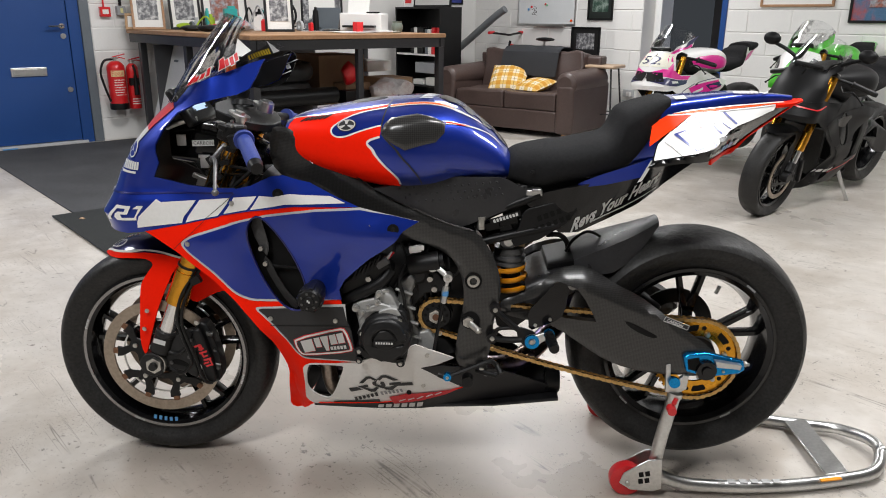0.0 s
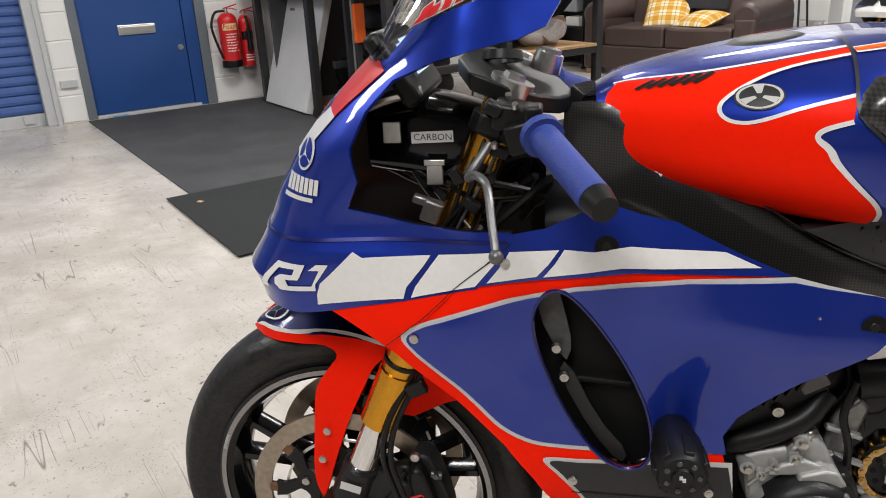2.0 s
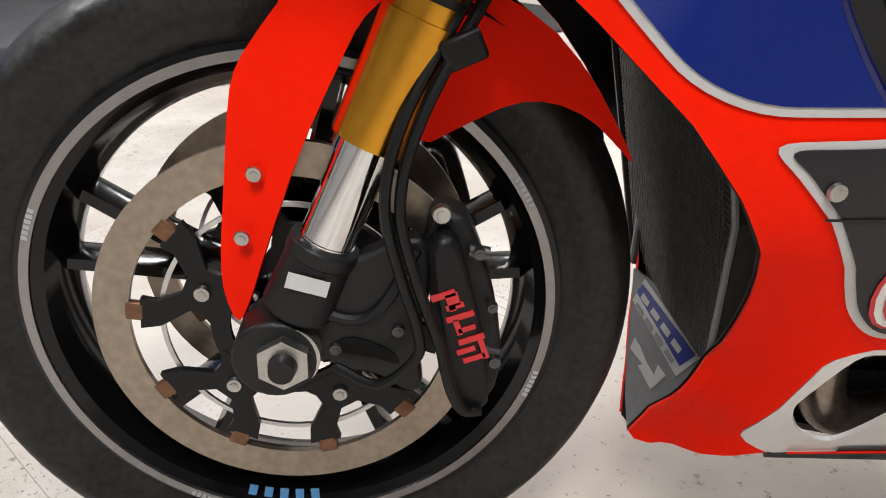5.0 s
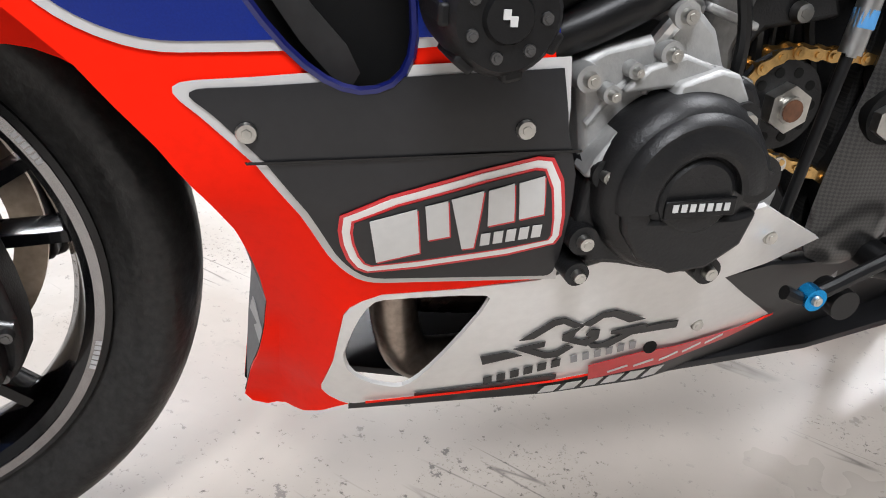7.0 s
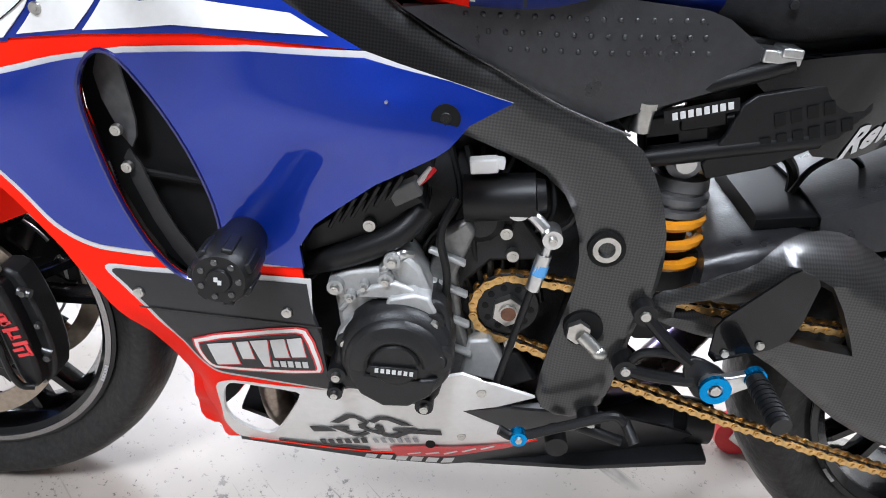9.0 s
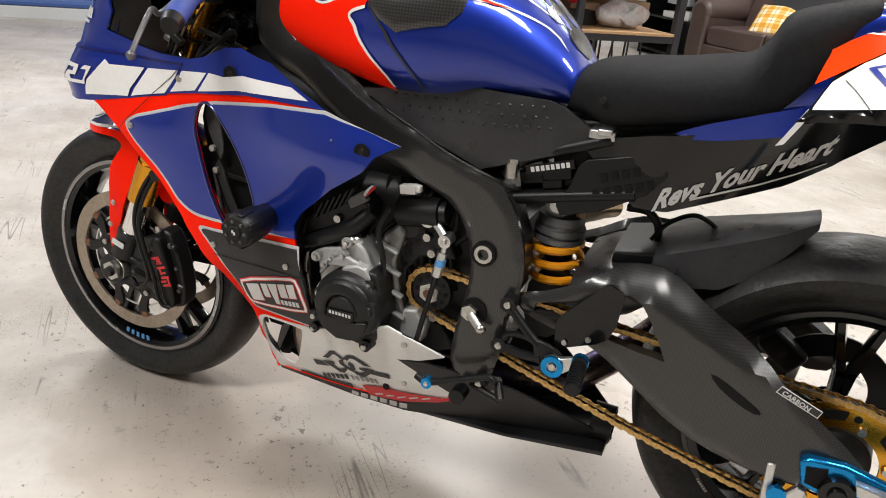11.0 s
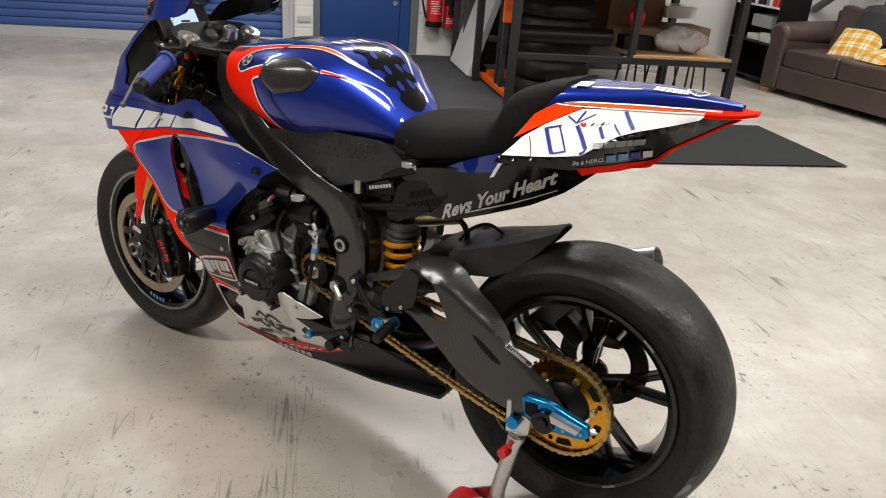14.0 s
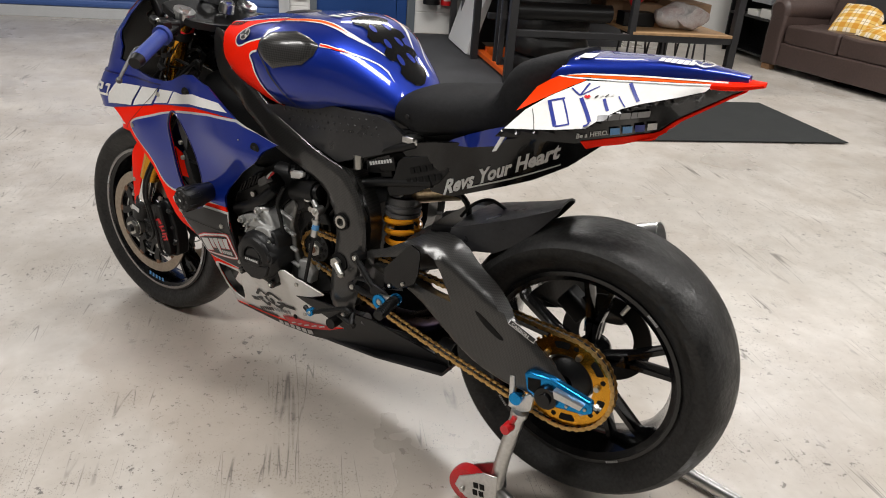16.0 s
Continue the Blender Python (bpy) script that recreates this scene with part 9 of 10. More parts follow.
for v in bm.verts:
    v.co += Vector((1, 1, 1)) * noise.noise(v.co * 14) * 0.02
part("pouch", bm, REDC, redb)
carton("battery_pack", "black power tool case on the lower shelf", -4.15, -4.0, 2.48, 2.75, 0.473, 0.58, BLACKM, "case")
for k in range(3):
    ch = thing("folding_stool", room_pose(-4.35, 2.75 + 0.28 * k, 0), "black metal stool legs under the workbench", "stool", "stools under the bench")
    for dx, dy in ((-0.12, -0.1), (0.12, -0.1), (0.12, 0.1), (-0.12, 0.1)):
        part("leg", tube(B(), [(dx * 0.7, dy * 0.7, 0.40), (dx, dy, 0.0)], 0.009, 8), STEELB, ch)
    part("seat", cyl(B(), (0, 0, 0.378), (0, 0, 0.398), 0.12, seg=24), STEELB, ch)
roll = room_thing("rolled_mat", "rolled black foam mat under the workbench", "mat roll")
part("roll", cyl(B(), (-3.93, 1.56, 0.565), (-3.96, 2.34, 0.565), 0.068, seg=28), BLACKM, roll)
# on the bench
PAPER = mat("white_paper", (0.74, 0.73, 0.70), 0.6, var=0.06)
ZB = ZT


def frame_pic(name, label, p, q, z, w, h, turn, lean, fm, im, mat2=None, cat="picture"):
    t = thing(name, room_pose(p, q, z, turn) @ Matrix.Rotation(radians(lean), 4, "X"), label, cat)
    b = 0.022
    for dx, dz, sx, sz in ((0, b / 2, w, b), (0, h - b / 2, w, b), (-w / 2 + b / 2, h / 2, b, h - 2 * b), (w / 2 - b / 2, h / 2, b, h - 2 * b)):
        part("frame", box(B(), (dx, 0, dz), (sx, 0.022, sz)), fm, t, bevel=0.002)
    part("mount", box(B(), (0, 0.004, h / 2), (w - 2 * b, 0.006, h - 2 * b)), PAPER if mat2 is None else mat2, t)
    part("print", box(B(), (0, -0.001, h / 2), (w * 0.62, 0.004, h * 0.56)), im, t)
    return t


PHOTO = mat("grey_photograph", (0.10, 0.10, 0.11), 0.35, var=0.6, scale=22, fine=60, col2=(0.36, 0.36, 0.36))
PHOTOC = mat("colour_photograph", (0.28, 0.10, 0.07), 0.35, var=0.5, scale=14, fine=50, col2=(0.28, 0.30, 0.33))
frame_pic("certificate", "framed printed certificate standing on the bench", -6.05, 1.62, ZB, 0.30, 0.42, 75, -10, WOOD, PHOTO)
frame_pic("certificate", "white printed certificate standing on the bench", -5.95, 1.95, ZB, 0.30, 0.42, 80, -10, BLACKM, PHOTO)
frame_pic("photograph", "colour photograph of a motorcycle standing on the bench", -5.9, 2.35, ZB, 0.46, 0.40, 80, -12, BLACKM, PHOTOC)
frame_pic("small_frame", "small wooden picture frame on the bench", -6.12, 1.50, ZB, 0.16, 0.15, 60, -12, WOODL, PAPER)
frame_pic("photograph", "tall black framed picture standing on the bench", -4.75, 2.30, ZB, 0.26, 0.42, 70, -8, BLACKM, PHOTO)
frame_pic("photograph", "large black framed picture at the back of the bench", -5.3, 3.1, ZB, 0.42, 0.52, 60, -6, BLACKM, PAPER, PHOTO)
prt = thing("printer", room_pose(-4.6, 3.12, ZB, 40), "white office printer with paper on the bench", "printer")
part("body", box(B(), (0, 0, 0.085), (0.40, 0.30, 0.17)), WHITE, prt, bevel=0.015)
part("tray", box(B(), (0.0, -0.18, 0.05), (0.30, 0.12, 0.02)), BLACKM, prt, bevel=0.004)
part("control_panel", box(B(), (0.12, -0.12, 0.175), (0.12, 0.06, 0.012)), BLACKM, prt, bevel=0.002)
part("paper", box(B(), (-0.08, 0.12, 0.25), (0.21, 0.004, 0.22), Matrix.Rotation(radians(-20), 3, "X")), PAPER, prt)
lp = thing("laptop", room_pose(-5.15, 2.95, ZB, 20), "open grey laptop on the bench", "laptop")
part("base", box(B(), (0, 0, 0.009), (0.34, 0.23, 0.018)), DGREY, lp, bevel=0.004)
part("screen", box(B(), (0, 0.13, 0.115), (0.34, 0.008, 0.22), Matrix.Rotation(radians(-18), 3, "X")), DGREY, lp, bevel=0.003)
pot = thing("pot", room_pose(-4.12, 3.14, ZB), "grey-green glazed pot on the bench", "pot")
part("pot", lathe(B(), [(0.0, 0.0), (0.035, 0.0), (0.05, 0.03), (0.052, 0.06), (0.04, 0.085), (0.045, 0.10), (0.04, 0.10), (0.0, 0.09)], Matrix.Rotation(radians(90), 4, "X"), 28, closed=False), mat("grey_green_glaze", (0.16, 0.19, 0.16), 0.3), pot)
carton("ink_box", "small red and black box on the bench", -4.38, -4.31, 2.83, 2.90, ZB, ZB + 0.09, REDC)
for k, (p, q, w, d, h, m, lab) in enumerate(((-5.3, 1.75, 0.30, 0.16, 0.05, BLACKM, "black bag strap bundle on the bench"), (-4.9, 1.8, 0.42, 0.18, 0.06, BLACKM, "black tool pouch on the bench"), (-5.05, 2.05, 0.22, 0.2, 0.10, mat("helmet_blue", (0.2, 0.35, 0.5), 0.3, col2=(0.7, 0.7, 0.7)), "pale blue and white helmet visor part on the bench"))):
    t = thing("tool_pouch", room_pose(p, q, ZB, 40 + 25 * k), lab, "pouch")
    bm = ball(B(), (0, 0, h * 0.5), (w / 2, d / 2, h * 0.55), 16)
    for v in bm.verts:
        v.co += Vector((1, 1, 0.4)) * noise.noise(v.co * 12 + Vector((k, 0, 0))) * 0.025
        v.co.z = max(0.001, v.co.z)
    part("pouch", bm, m, t)
random.seed(11)
CLUT = [REDC, BLACKM, DGREY, WHITE, mat("teal_plastic", (0.03, 0.35, 0.33), 0.4), mat("lime_plastic", (0.35, 0.5, 0.03), 0.4), BLACKM, REDC, LGREY, BLACKM]
for k in range(46):
    p, q = random.uniform(-6.05, -4.95), random.uniform(1.9, 3.05)
    if p > -5.3 and q < 2.3:
        p -= 0.5
    w, h = random.uniform(0.03, 0.12), random.uniform(0.03, 0.20 if k % 4 else 0.34)
    t = thing("bench_item", room_pose(p, q, ZB, random.uniform(0, 90)), "small workshop item standing on the crowded bench", "tool", "bench clutter")
    bm = B()
    if k % 5 == 0:
        cyl(bm, (0, 0, 0), (0, 0, h), w * 0.5, w * 0.42, 18), cyl(bm, (0, 0, h * 0.99), (0, 0, h + 0.03), w * 0.22, w * 0.2, 14)
    elif k % 5 == 1:
        box(bm, (0, 0, h / 2), (w, w * 0.8, h)), box(bm, (w * 0.1, 0, h * 1.05), (w * 0.6, w * 0.5, h * 0.15))
    elif k % 5 == 2:
        tube(bm, [(-w, 0, 0.012), (-w * 0.4, 0.02, h * 0.7 + 0.01), (w * 0.3, -0.01, h + 0.01), (w, 0.01, 0.012)], 0.008, 8)
    elif k % 5 == 3:
        lathe(bm, [(w * 0.3, -0.012), (w * 0.52, -0.014), (w * 0.58, 0), (w * 0.52, 0.014), (w * 0.3, 0.012)], Matrix.Translation((0, 0, w * 0.58)), 24)
    else:
        ball(bm, (0, 0, w * 0.3), (w * 0.9, w * 0.6, w * 0.3), 14)
    part("body", bm, CLUT[random.randrange(len(CLUT))], t, bevel=0.003 if k % 5 == 1 else 0.0)
for k in range(9):
    t = thing("paper_sheet", room_pose(random.uniform(-5.2, -4.0), random.uniform(2.6, 3.25), ZB + 0.002 * k, random.uniform(0, 180)), "loose sheet of paper lying on the bench", "paper", "papers on the bench")
    part("sheet", box(B(), (0, 0, 0.001), (0.21, 0.295, 0.0015)), PAPER, t)
tyr = thing("model_wheel", room_pose(-5.25, 2.62, ZB + 0.145, 40), "small black bicycle wheel standing on the bench", "wheel")
part("rim", lathe(B(), [(0.125, -0.012), (0.14, -0.01), (0.145, 0), (0.14, 0.01), (0.125, 0.012)], None, 40), BLACKM, tyr)
for k in range(8):
    a = math.pi * k / 8
    part("spoke", cyl(B(), (-0.125 * math.cos(a), 0, -0.125 * math.sin(a)), (0.125 * math.cos(a), 0, 0.125 * math.sin(a)), 0.002, seg=6), ALU, tyr)
# shelf unit with binders
shf = room_thing("shelf_unit", "black shelf unit half full of binders and papers", "shelf")
SP0, SP1, SQ0, SQ1 = -6.05, -5.22, 4.62, 4.95
for p in (SP0, SP1 - 0.02):
    slab("side", p, p + 0.02, SQ0, SQ1, 0, 1.31, BLACKM, shf, "", 0.002)
for z in (0.05, 0.40, 0.76, 1.29):
    slab("shelf", SP0 + 0.021, SP1 - 0.021, SQ0, SQ1 - 0.02, z, z + 0.02, BLACKM if z != 0.76 else WHITE, shf, "", 0.002)
slab("back", SP0 + 0.021, SP1 - 0.021, SQ1 - 0.019, SQ1, 0.05, 1.31, BLACKM, shf)
for k, (p, m, h, ln) in enumerate(((-5.30, REDC, 0.30, 8), (-5.36, REDC, 0.30, 0), (-5.42, PAPER, 0.28, -4), (-5.48, DGREY, 0.28, 0), (-5.56, BLACKM, 0.30, 0), (-5.62, BLACKM, 0.30, 0), (-5.68, PAPER, 0.30, 0), (-5.74, BLACKM, 0.29, 0))):
    t = thing("binder", room_pose(p, SQ0 + 0.13, 0.781) @ Matrix.Rotation(radians(ln), 4, "Y"), "upright office binder on the shelf", "binder", "binders on the shelf")
    part("cover", box(B(), (0, 0, h / 2), (0.05, 0.24, h)), m, t, bevel=0.003)
    part("spine_label", box(B(), (0, -0.1205, h * 0.6), (0.034, 0.001, 0.08)), PAPER, t)
for k in range(3):
    carton("paper_pile", "pile of white papers on the shelf", -5.75 + 0.24 * k, -5.56 + 0.24 * k, SQ0 + 0.03, SQ0 + 0.26, 0.421, 0.48 + 0.03 * k, PAPER, "paper")
carton("storage_box", "grey lidded box on the shelf unit", -5.7, -5.35, SQ0 + 0.02, SQ0 + 0.28, 0.56, 0.68, mat("grey_bag", (0.3, 0.31, 0.33), 0.5, var=0.2))
frame_pic("photograph", "small photograph in a white frame on the shelf unit", -5.95, SQ0 + 0.12, 1.311, 0.14, 0.20, 20, -8, WHITE, REDC)
frame_pic("picture", "wide black framed picture on the shelf unit", -5.6, SQ0 + 0.2, 1.311, 0.62, 0.30, 5, -5, BLACKM, PAPER)

# ---- sofa corner ----
LEATHER = mat("dark_brown_leather", (0.0675, 0.0446, 0.0392), 0.42, var=0.18, scale=5, fine=60, bump=0.5, bump_scale=160)


def plaid_mat():
    m = mat("mustard_plaid_wool", (0.5, 0.3, 0.05), 0.85, bump=0.5, bump_scale=500)
    n, l = m.node_tree.nodes, m.node_tree.links
    tc = n.new("ShaderNodeTexCoord")
    sep = n.new("ShaderNodeSeparateXYZ")
    l.new(tc.outputs["Object"], sep.inputs[0])
    prev = None
    vals = []
    for ax, ph in (("X", 0.0), ("Y", 0.3)):
        mu = n.new("ShaderNodeMath")
        mu.operation = "MULTIPLY_ADD"
        mu.inputs[1].default_value, mu.inputs[2].default_value = 8.5, ph
        l.new(sep.outputs[ax], mu.inputs[0])
        fr = n.new("ShaderNodeMath")
        fr.operation = "FRACT"
        l.new(mu.outputs[0], fr.inputs[0])
        for lo, hi in ((0.0, 0.45), (0.68, 0.74)):
            gt = n.new("ShaderNodeMath")
            gt.operation = "COMPARE"
            gt.inputs[1].default_value, gt.inputs[2].default_value = (lo + hi) / 2, (hi - lo) / 2
            l.new(fr.outputs[0], gt.inputs[0])
            vals.append((gt.outputs[0], hi < 0.5))
    base = (0.72, 0.62, 0.45, 1)
    b = n["Principled BSDF"]
    sock = None
    for v, wide in vals:
        mx = n.new("ShaderNodeMix")
        mx.data_type = "RGBA"
        mx.blend_type = "MULTIPLY"
        mx.inputs["B"].default_value = (0.85, 0.62, 0.22, 1) if wide else (0.55, 0.5, 0.45, 1)
        if sock is None:
            mx.inputs["A"].default_value = base
        else:
            l.new(sock, mx.inputs["A"])
        l.new(v, mx.inputs["Factor"])
        sock = mx.outputs["Result"]
    l.new(sock, b.inputs["Base Color"])
    return m


sofa_pose = room_pose(-4.21, 4.62, 0, 12)
sofa = thing("sofa", sofa_pose, "worn dark brown leather two-seat sofa", "sofa")


def cushion(name, c, s, parent, m, bev=0.05, sag=0.0, label="", rot=None):
    bm = B()
    box(bm, c, s, rot)
    bmesh.ops.subdivide_edges(bm, edges=bm.edges[:], cuts=5, use_grid_fill=True)
    cc = Vector(c)
    for v in bm.verts:
        d = v.co - cc
        k = (1 - (2 * d.x / s[0]) ** 2) * (1 - (2 * d.y / s[1]) ** 2) * (1 - (2 * d.z / s[2]) ** 2) if rot is None else 0
        v.co += Vector((noise.noise(v.co * 5), noise.noise(v.co * 5 + Vector((3, 0, 0))), noise.noise(v.co * 5 + Vector((0, 3, 0))))) * sag
    ob = part(name, bm, m, parent, label, bevel=bev, seg=4)
    return ob


for sx in (-1, 1):
    cushion("seat_cushion", (0.315 * sx, 0.36, 0.36), (0.62, 0.66, 0.18), sofa, LEATHER, 0.05, 0.02)
    cushion("back_cushion", (0.315 * sx, 0.70, 0.62), (0.63, 0.22, 0.46), sofa, LEATHER, 0.07, 0.03, "", Matrix.Rotation(radians(-10), 3, "X"))
    cushion("arm", (0.745 * sx, 0.42, 0.30), (0.20, 0.84, 0.50), sofa, LEATHER, 0.05, 0.012)
    bm = cyl(B(), (0.745 * sx, 0.0, 0.56), (0.745 * sx, 0.78, 0.58), 0.115, 0.125, 28)
    part("arm_pad", bm, LEATHER, sofa, bevel=0.04)
    part("foot", box(B(), (0.77 * sx, 0.06, 0.025), (0.10, 0.08, 0.05)), WOOD, sofa, "brown wooden foot", bevel=0.004)
cushion("front_panel", (0, 0.06, 0.165), (1.29, 0.08, 0.21), sofa, LEATHER, 0.02, 0.006)
cushion("back_frame", (0, 0.83, 0.42), (1.55, 0.16, 0.78), sofa, LEATHER, 0.05, 0.01)
PLAID = plaid_mat()
for x, y, z, rz, s in ((-0.18, 0.42, 0.555, 20, 0.40), (0.20, 0.34, 0.50, -12, 0.36)):
    t = thing("cushion", sofa_pose @ Matrix.Translation((x, y, z)) @ Matrix.Rotation(radians(rz), 4, "Z") @ Matrix.Rotation(radians(38 if z > 0.52 else 14), 4, "X"), "mustard and white plaid cushion lying on the sofa", "cushion", "plaid cushions")
    bm = B()
    n = 12
    for sgn in (1, -1):
        g = [[bm.verts.new((s * (i / n - 0.5), s * (j / n - 0.5), sgn * 0.065 * (max(0, (1 - (2 * i / n - 1) ** 2) * (1 - (2 * j / n - 1) ** 2))) ** 0.45)) for j in range(n + 1)] for i in range(n + 1)]
        for i in range(n):
            for j in range(n):
                bm.faces.new((g[i][j], g[i + 1][j], g[i + 1][j + 1], g[i][j + 1]))
    bmesh.ops.remove_doubles(bm, verts=bm.verts[:], dist=0.0005)
    part("cover", bm, PLAID, t)
thr = thing("throw", sofa_pose, "grey padded throw over the sofa back", "blanket")
bm = B()
pts = [(0.515, 0.58), (0.53, 0.70), (0.575, 0.84), (0.64, 0.885), (0.80, 0.90), (0.93, 0.87), (0.945, 0.70)]
vs = [[bm.verts.new((x, y + 0.01 * noise.noise(Vector((x * 4, y * 4, z))), z + 0.012 * noise.noise(Vector((x * 5, y, z * 5))))) for y, z in pts] for x in np.linspace(-0.36, 0.36, 13)]
for a, c in zip(vs, vs[1:]):
    for k in range(len(pts) - 1):
        bm.faces.new((a[k], a[k + 1], c[k + 1], c[k]))
bmesh.ops.solidify(bm, geom=bm.faces[:], thickness=0.016)
part("cloth", bm, mat("grey_moving_blanket", (0.065, 0.067, 0.075), 0.9, var=0.1, bump=0.6, bump_scale=220), thr)
stl = thing("bar_stool", room_pose(-3.60, 5.58, 0, 15), "tall stool with a pale wooden seat and black metal legs", "stool")
part("seat", box(B(), (0, 0, 0.705), (0.34, 0.34, 0.035)), mat("pale_seat_wood", (0.42, 0.30, 0.20), 0.5, var=0.15), stl, bevel=0.015)
for dx, dy in ((-1, -1), (1, -1), (1, 1), (-1, 1)):
    part("leg", tube(B(), [(0.11 * dx, 0.11 * dy, 0.685), (0.17 * dx, 0.17 * dy, 0.0)], 0.010, 8), STEELB, stl)
for a, c in (((-1, -1), (1, -1)), ((1, -1), (1, 1)), ((1, 1), (-1, 1)), ((-1, 1), (-1, -1))):
    part("stretcher", tube(B(), [(0.152 * a[0], 0.152 * a[1], 0.21), (0.152 * c[0], 0.152 * c[1], 0.21)], 0.007, 8), STEELB, stl)
# bicycle behind the sofa
cyc = thing("bicycle", room_pose(-4.95, 5.92, 0, 3), "red and black mountain bicycle leaning behind the sofa", "bicycle")
for x in (-0.54, 0.52):
    w = part("wheel", lathe(B(), [(0.30, -0.02), (0.325, -0.025), (0.345, 0), (0.325, 0.025), (0.30, 0.02)], Matrix.Translation((x, 0, 0.345)), 48), RUBBER, cyc)
    for k in range(10):
        a = math.pi * k / 10
        part("spoke", cyl(B(), (x - 0.3 * math.cos(a), 0, 0.345 - 0.3 * math.sin(a)), (x + 0.3 * math.cos(a), 0, 0.345 + 0.3 * math.sin(a)), 0.0015, seg=5), STEEL, w)
fr = part("frame", tube(tube(tube(tube(B(), [(-0.36, 0, 0.80), (0.02, 0, 0.36)], 0.024, 12), [(-0.37, 0, 0.86), (0.12, 0, 0.78)], 0.022, 12), [(0.02, 0, 0.34), (0.15, 0, 0.84)], 0.018, 12), [(0.02, 0, 0.34), (0.52, 0, 0.345), (0.13, 0, 0.76)], 0.012, 10, 1), REDC, cyc, "red bicycle frame")
part("fork", tube(B(), [(-0.385, 0, 0.92), (-0.42, 0, 0.75), (-0.54, 0, 0.345)], 0.018, 10), BLACKM, cyc)
part("handlebar", tube(B(), [(-0.45, -0.33, 1.02), (-0.42, -0.1, 1.0), (-0.40, 0, 0.99), (-0.42, 0.1, 1.0), (-0.45, 0.33, 1.02)], 0.013, 10), BLACKM, cyc)
for y in (-0.29, 0.29):
    part("grip", cyl(B(), (-0.445, y - 0.05, 1.017), (-0.45, y + 0.05, 1.02), 0.018, seg=14), REDC, cyc)
part("saddle", ball(B(), (0.17, 0, 0.95), (0.14, 0.06, 0.025), 16), BLACKM, cyc, "black and red saddle")
part("seat_post", cyl(B(), (0.15, 0, 0.83), (0.165, 0, 0.935), 0.014, seg=12), ALU, cyc)
hr = room_thing("handrail", "grey painted steel handrail slanting up the wall", "handrail")
part("rail", tube(B(), [(-6.26, 5.75, 0.72), (-5.55, 5.78, 1.18), (-5.35, 5.8, 1.3)], 0.045, 16), mat("grey_rail_paint", (0.16, 0.17, 0.18), 0.45), hr)

# ---- rear wall ----
wb = room_thing("whiteboard", "wiped whiteboard with magnets on the wall", "whiteboard")
WBM = mat("whiteboard_enamel", (0.66, 0.68, 0.69), 0.25, var=0.06, scale=5)
slab("board", -5.47, -4.56, QMAX - 0.018, QMAX - 0.002, 1.13, 1.80, WBM, wb)
for a in ((-5.49, -4.54, 1.11, 1.13), (-5.49, -4.54, 1.80, 1.82), (-5.49, -5.47, 1.13, 1.80), (-4.56, -4.54, 1.13, 1.80)):
    slab("edge", a[0], a[1], QMAX - 0.022, QMAX - 0.001, a[2], a[3], ALU, wb)
slab("pen_tray", -5.2, -4.7, QMAX - 0.06, QMAX - 0.022, 1.10, 1.112, ALU, wb)
for p, z, m in ((-5.02, 1.36, REDC), (-5.0, 1.35, SIGNG), (-5.25, 1.33, REDC), (-4.6, 1.17, ORANGE2), (-5.3, 1.30, SKY)):
    part("magnet", cyl(B(), (p, QMAX - 0.018, z), (p, QMAX - 0.028, z), 0.014, seg=14), m, wb)
bm = B()
for k in range(9):
    box(bm, (-5.22 + 0.02 * (k % 3) + 0.012 * math.sin(k * 2), QMAX - 0.0188, 1.24 + 0.022 * (k // 2)), (0.05, 0.001, 0.005), Matrix.Rotation(0.6 * math.sin(k * 1.7), 3, "Y"))
part("marker_scribble", bm, DECK, wb)
frame_pic("picture", "dark framed picture on the white wall", -4.18, QMAX - 0.015, 1.18, 0.36, 0.42, 0, 0, BLACKM, mat("green_dark_print", (0.03, 0.07, 0.05), 0.3, var=0.5, scale=15, col2=(0.2, 0.25, 0.22)), mat("black_mount", (0.015, 0.02, 0.018), 0.4))
frame_pic("picture", "black framed monochrome picture on the wall", -4.37, QMAX - 0.015, 0.77, 0.43, 0.33, 0, 0, BLACKM, PHOTO, mat("black_mount_b", (0.012, 0.012, 0.012), 0.4))
frame_pic("picture", "large brown framed picture on the wall", -1.90, QMAX - 0.015, 1.32, 0.70, 0.5, 0, 0, WOOD, PAPER)
frame_pic("picture", "black framed painting of a red machine on blue", -0.98, QMAX - 0.015, 1.18, 0.86, 0.60, 0, 0, BLACKM, PHOTOC, mat("blue_red_paint", (0.06, 0.14, 0.25), 0.45, var=0.4, scale=6, col2=(0.35, 0.06, 0.05)))
frame_pic("picture", "blue framed display on the wall", PMIN + 0.015, 5.55, 1.36, 0.8, 0.35, 90, 0, BLACKM, PAPER, DBLUE)
d2 = thing("door_2", room_pose(-2.615, QMAX + 0.08, 0, 118), "dark blue inner door standing half open", "door", kind="structure")
part("leaf", box(B(), (0.39, 0, 1.03), (0.78, 0.044, 2.04)), DOORB, d2, bevel=0.003)
for y in (-0.045, 0.045):
    part("door_handle", tube(B(), [(0.70, y * 0.4, 1.0), (0.70, y, 1.0), (0.60, y, 1.0)], 0.009, 10), CHROME, d2)
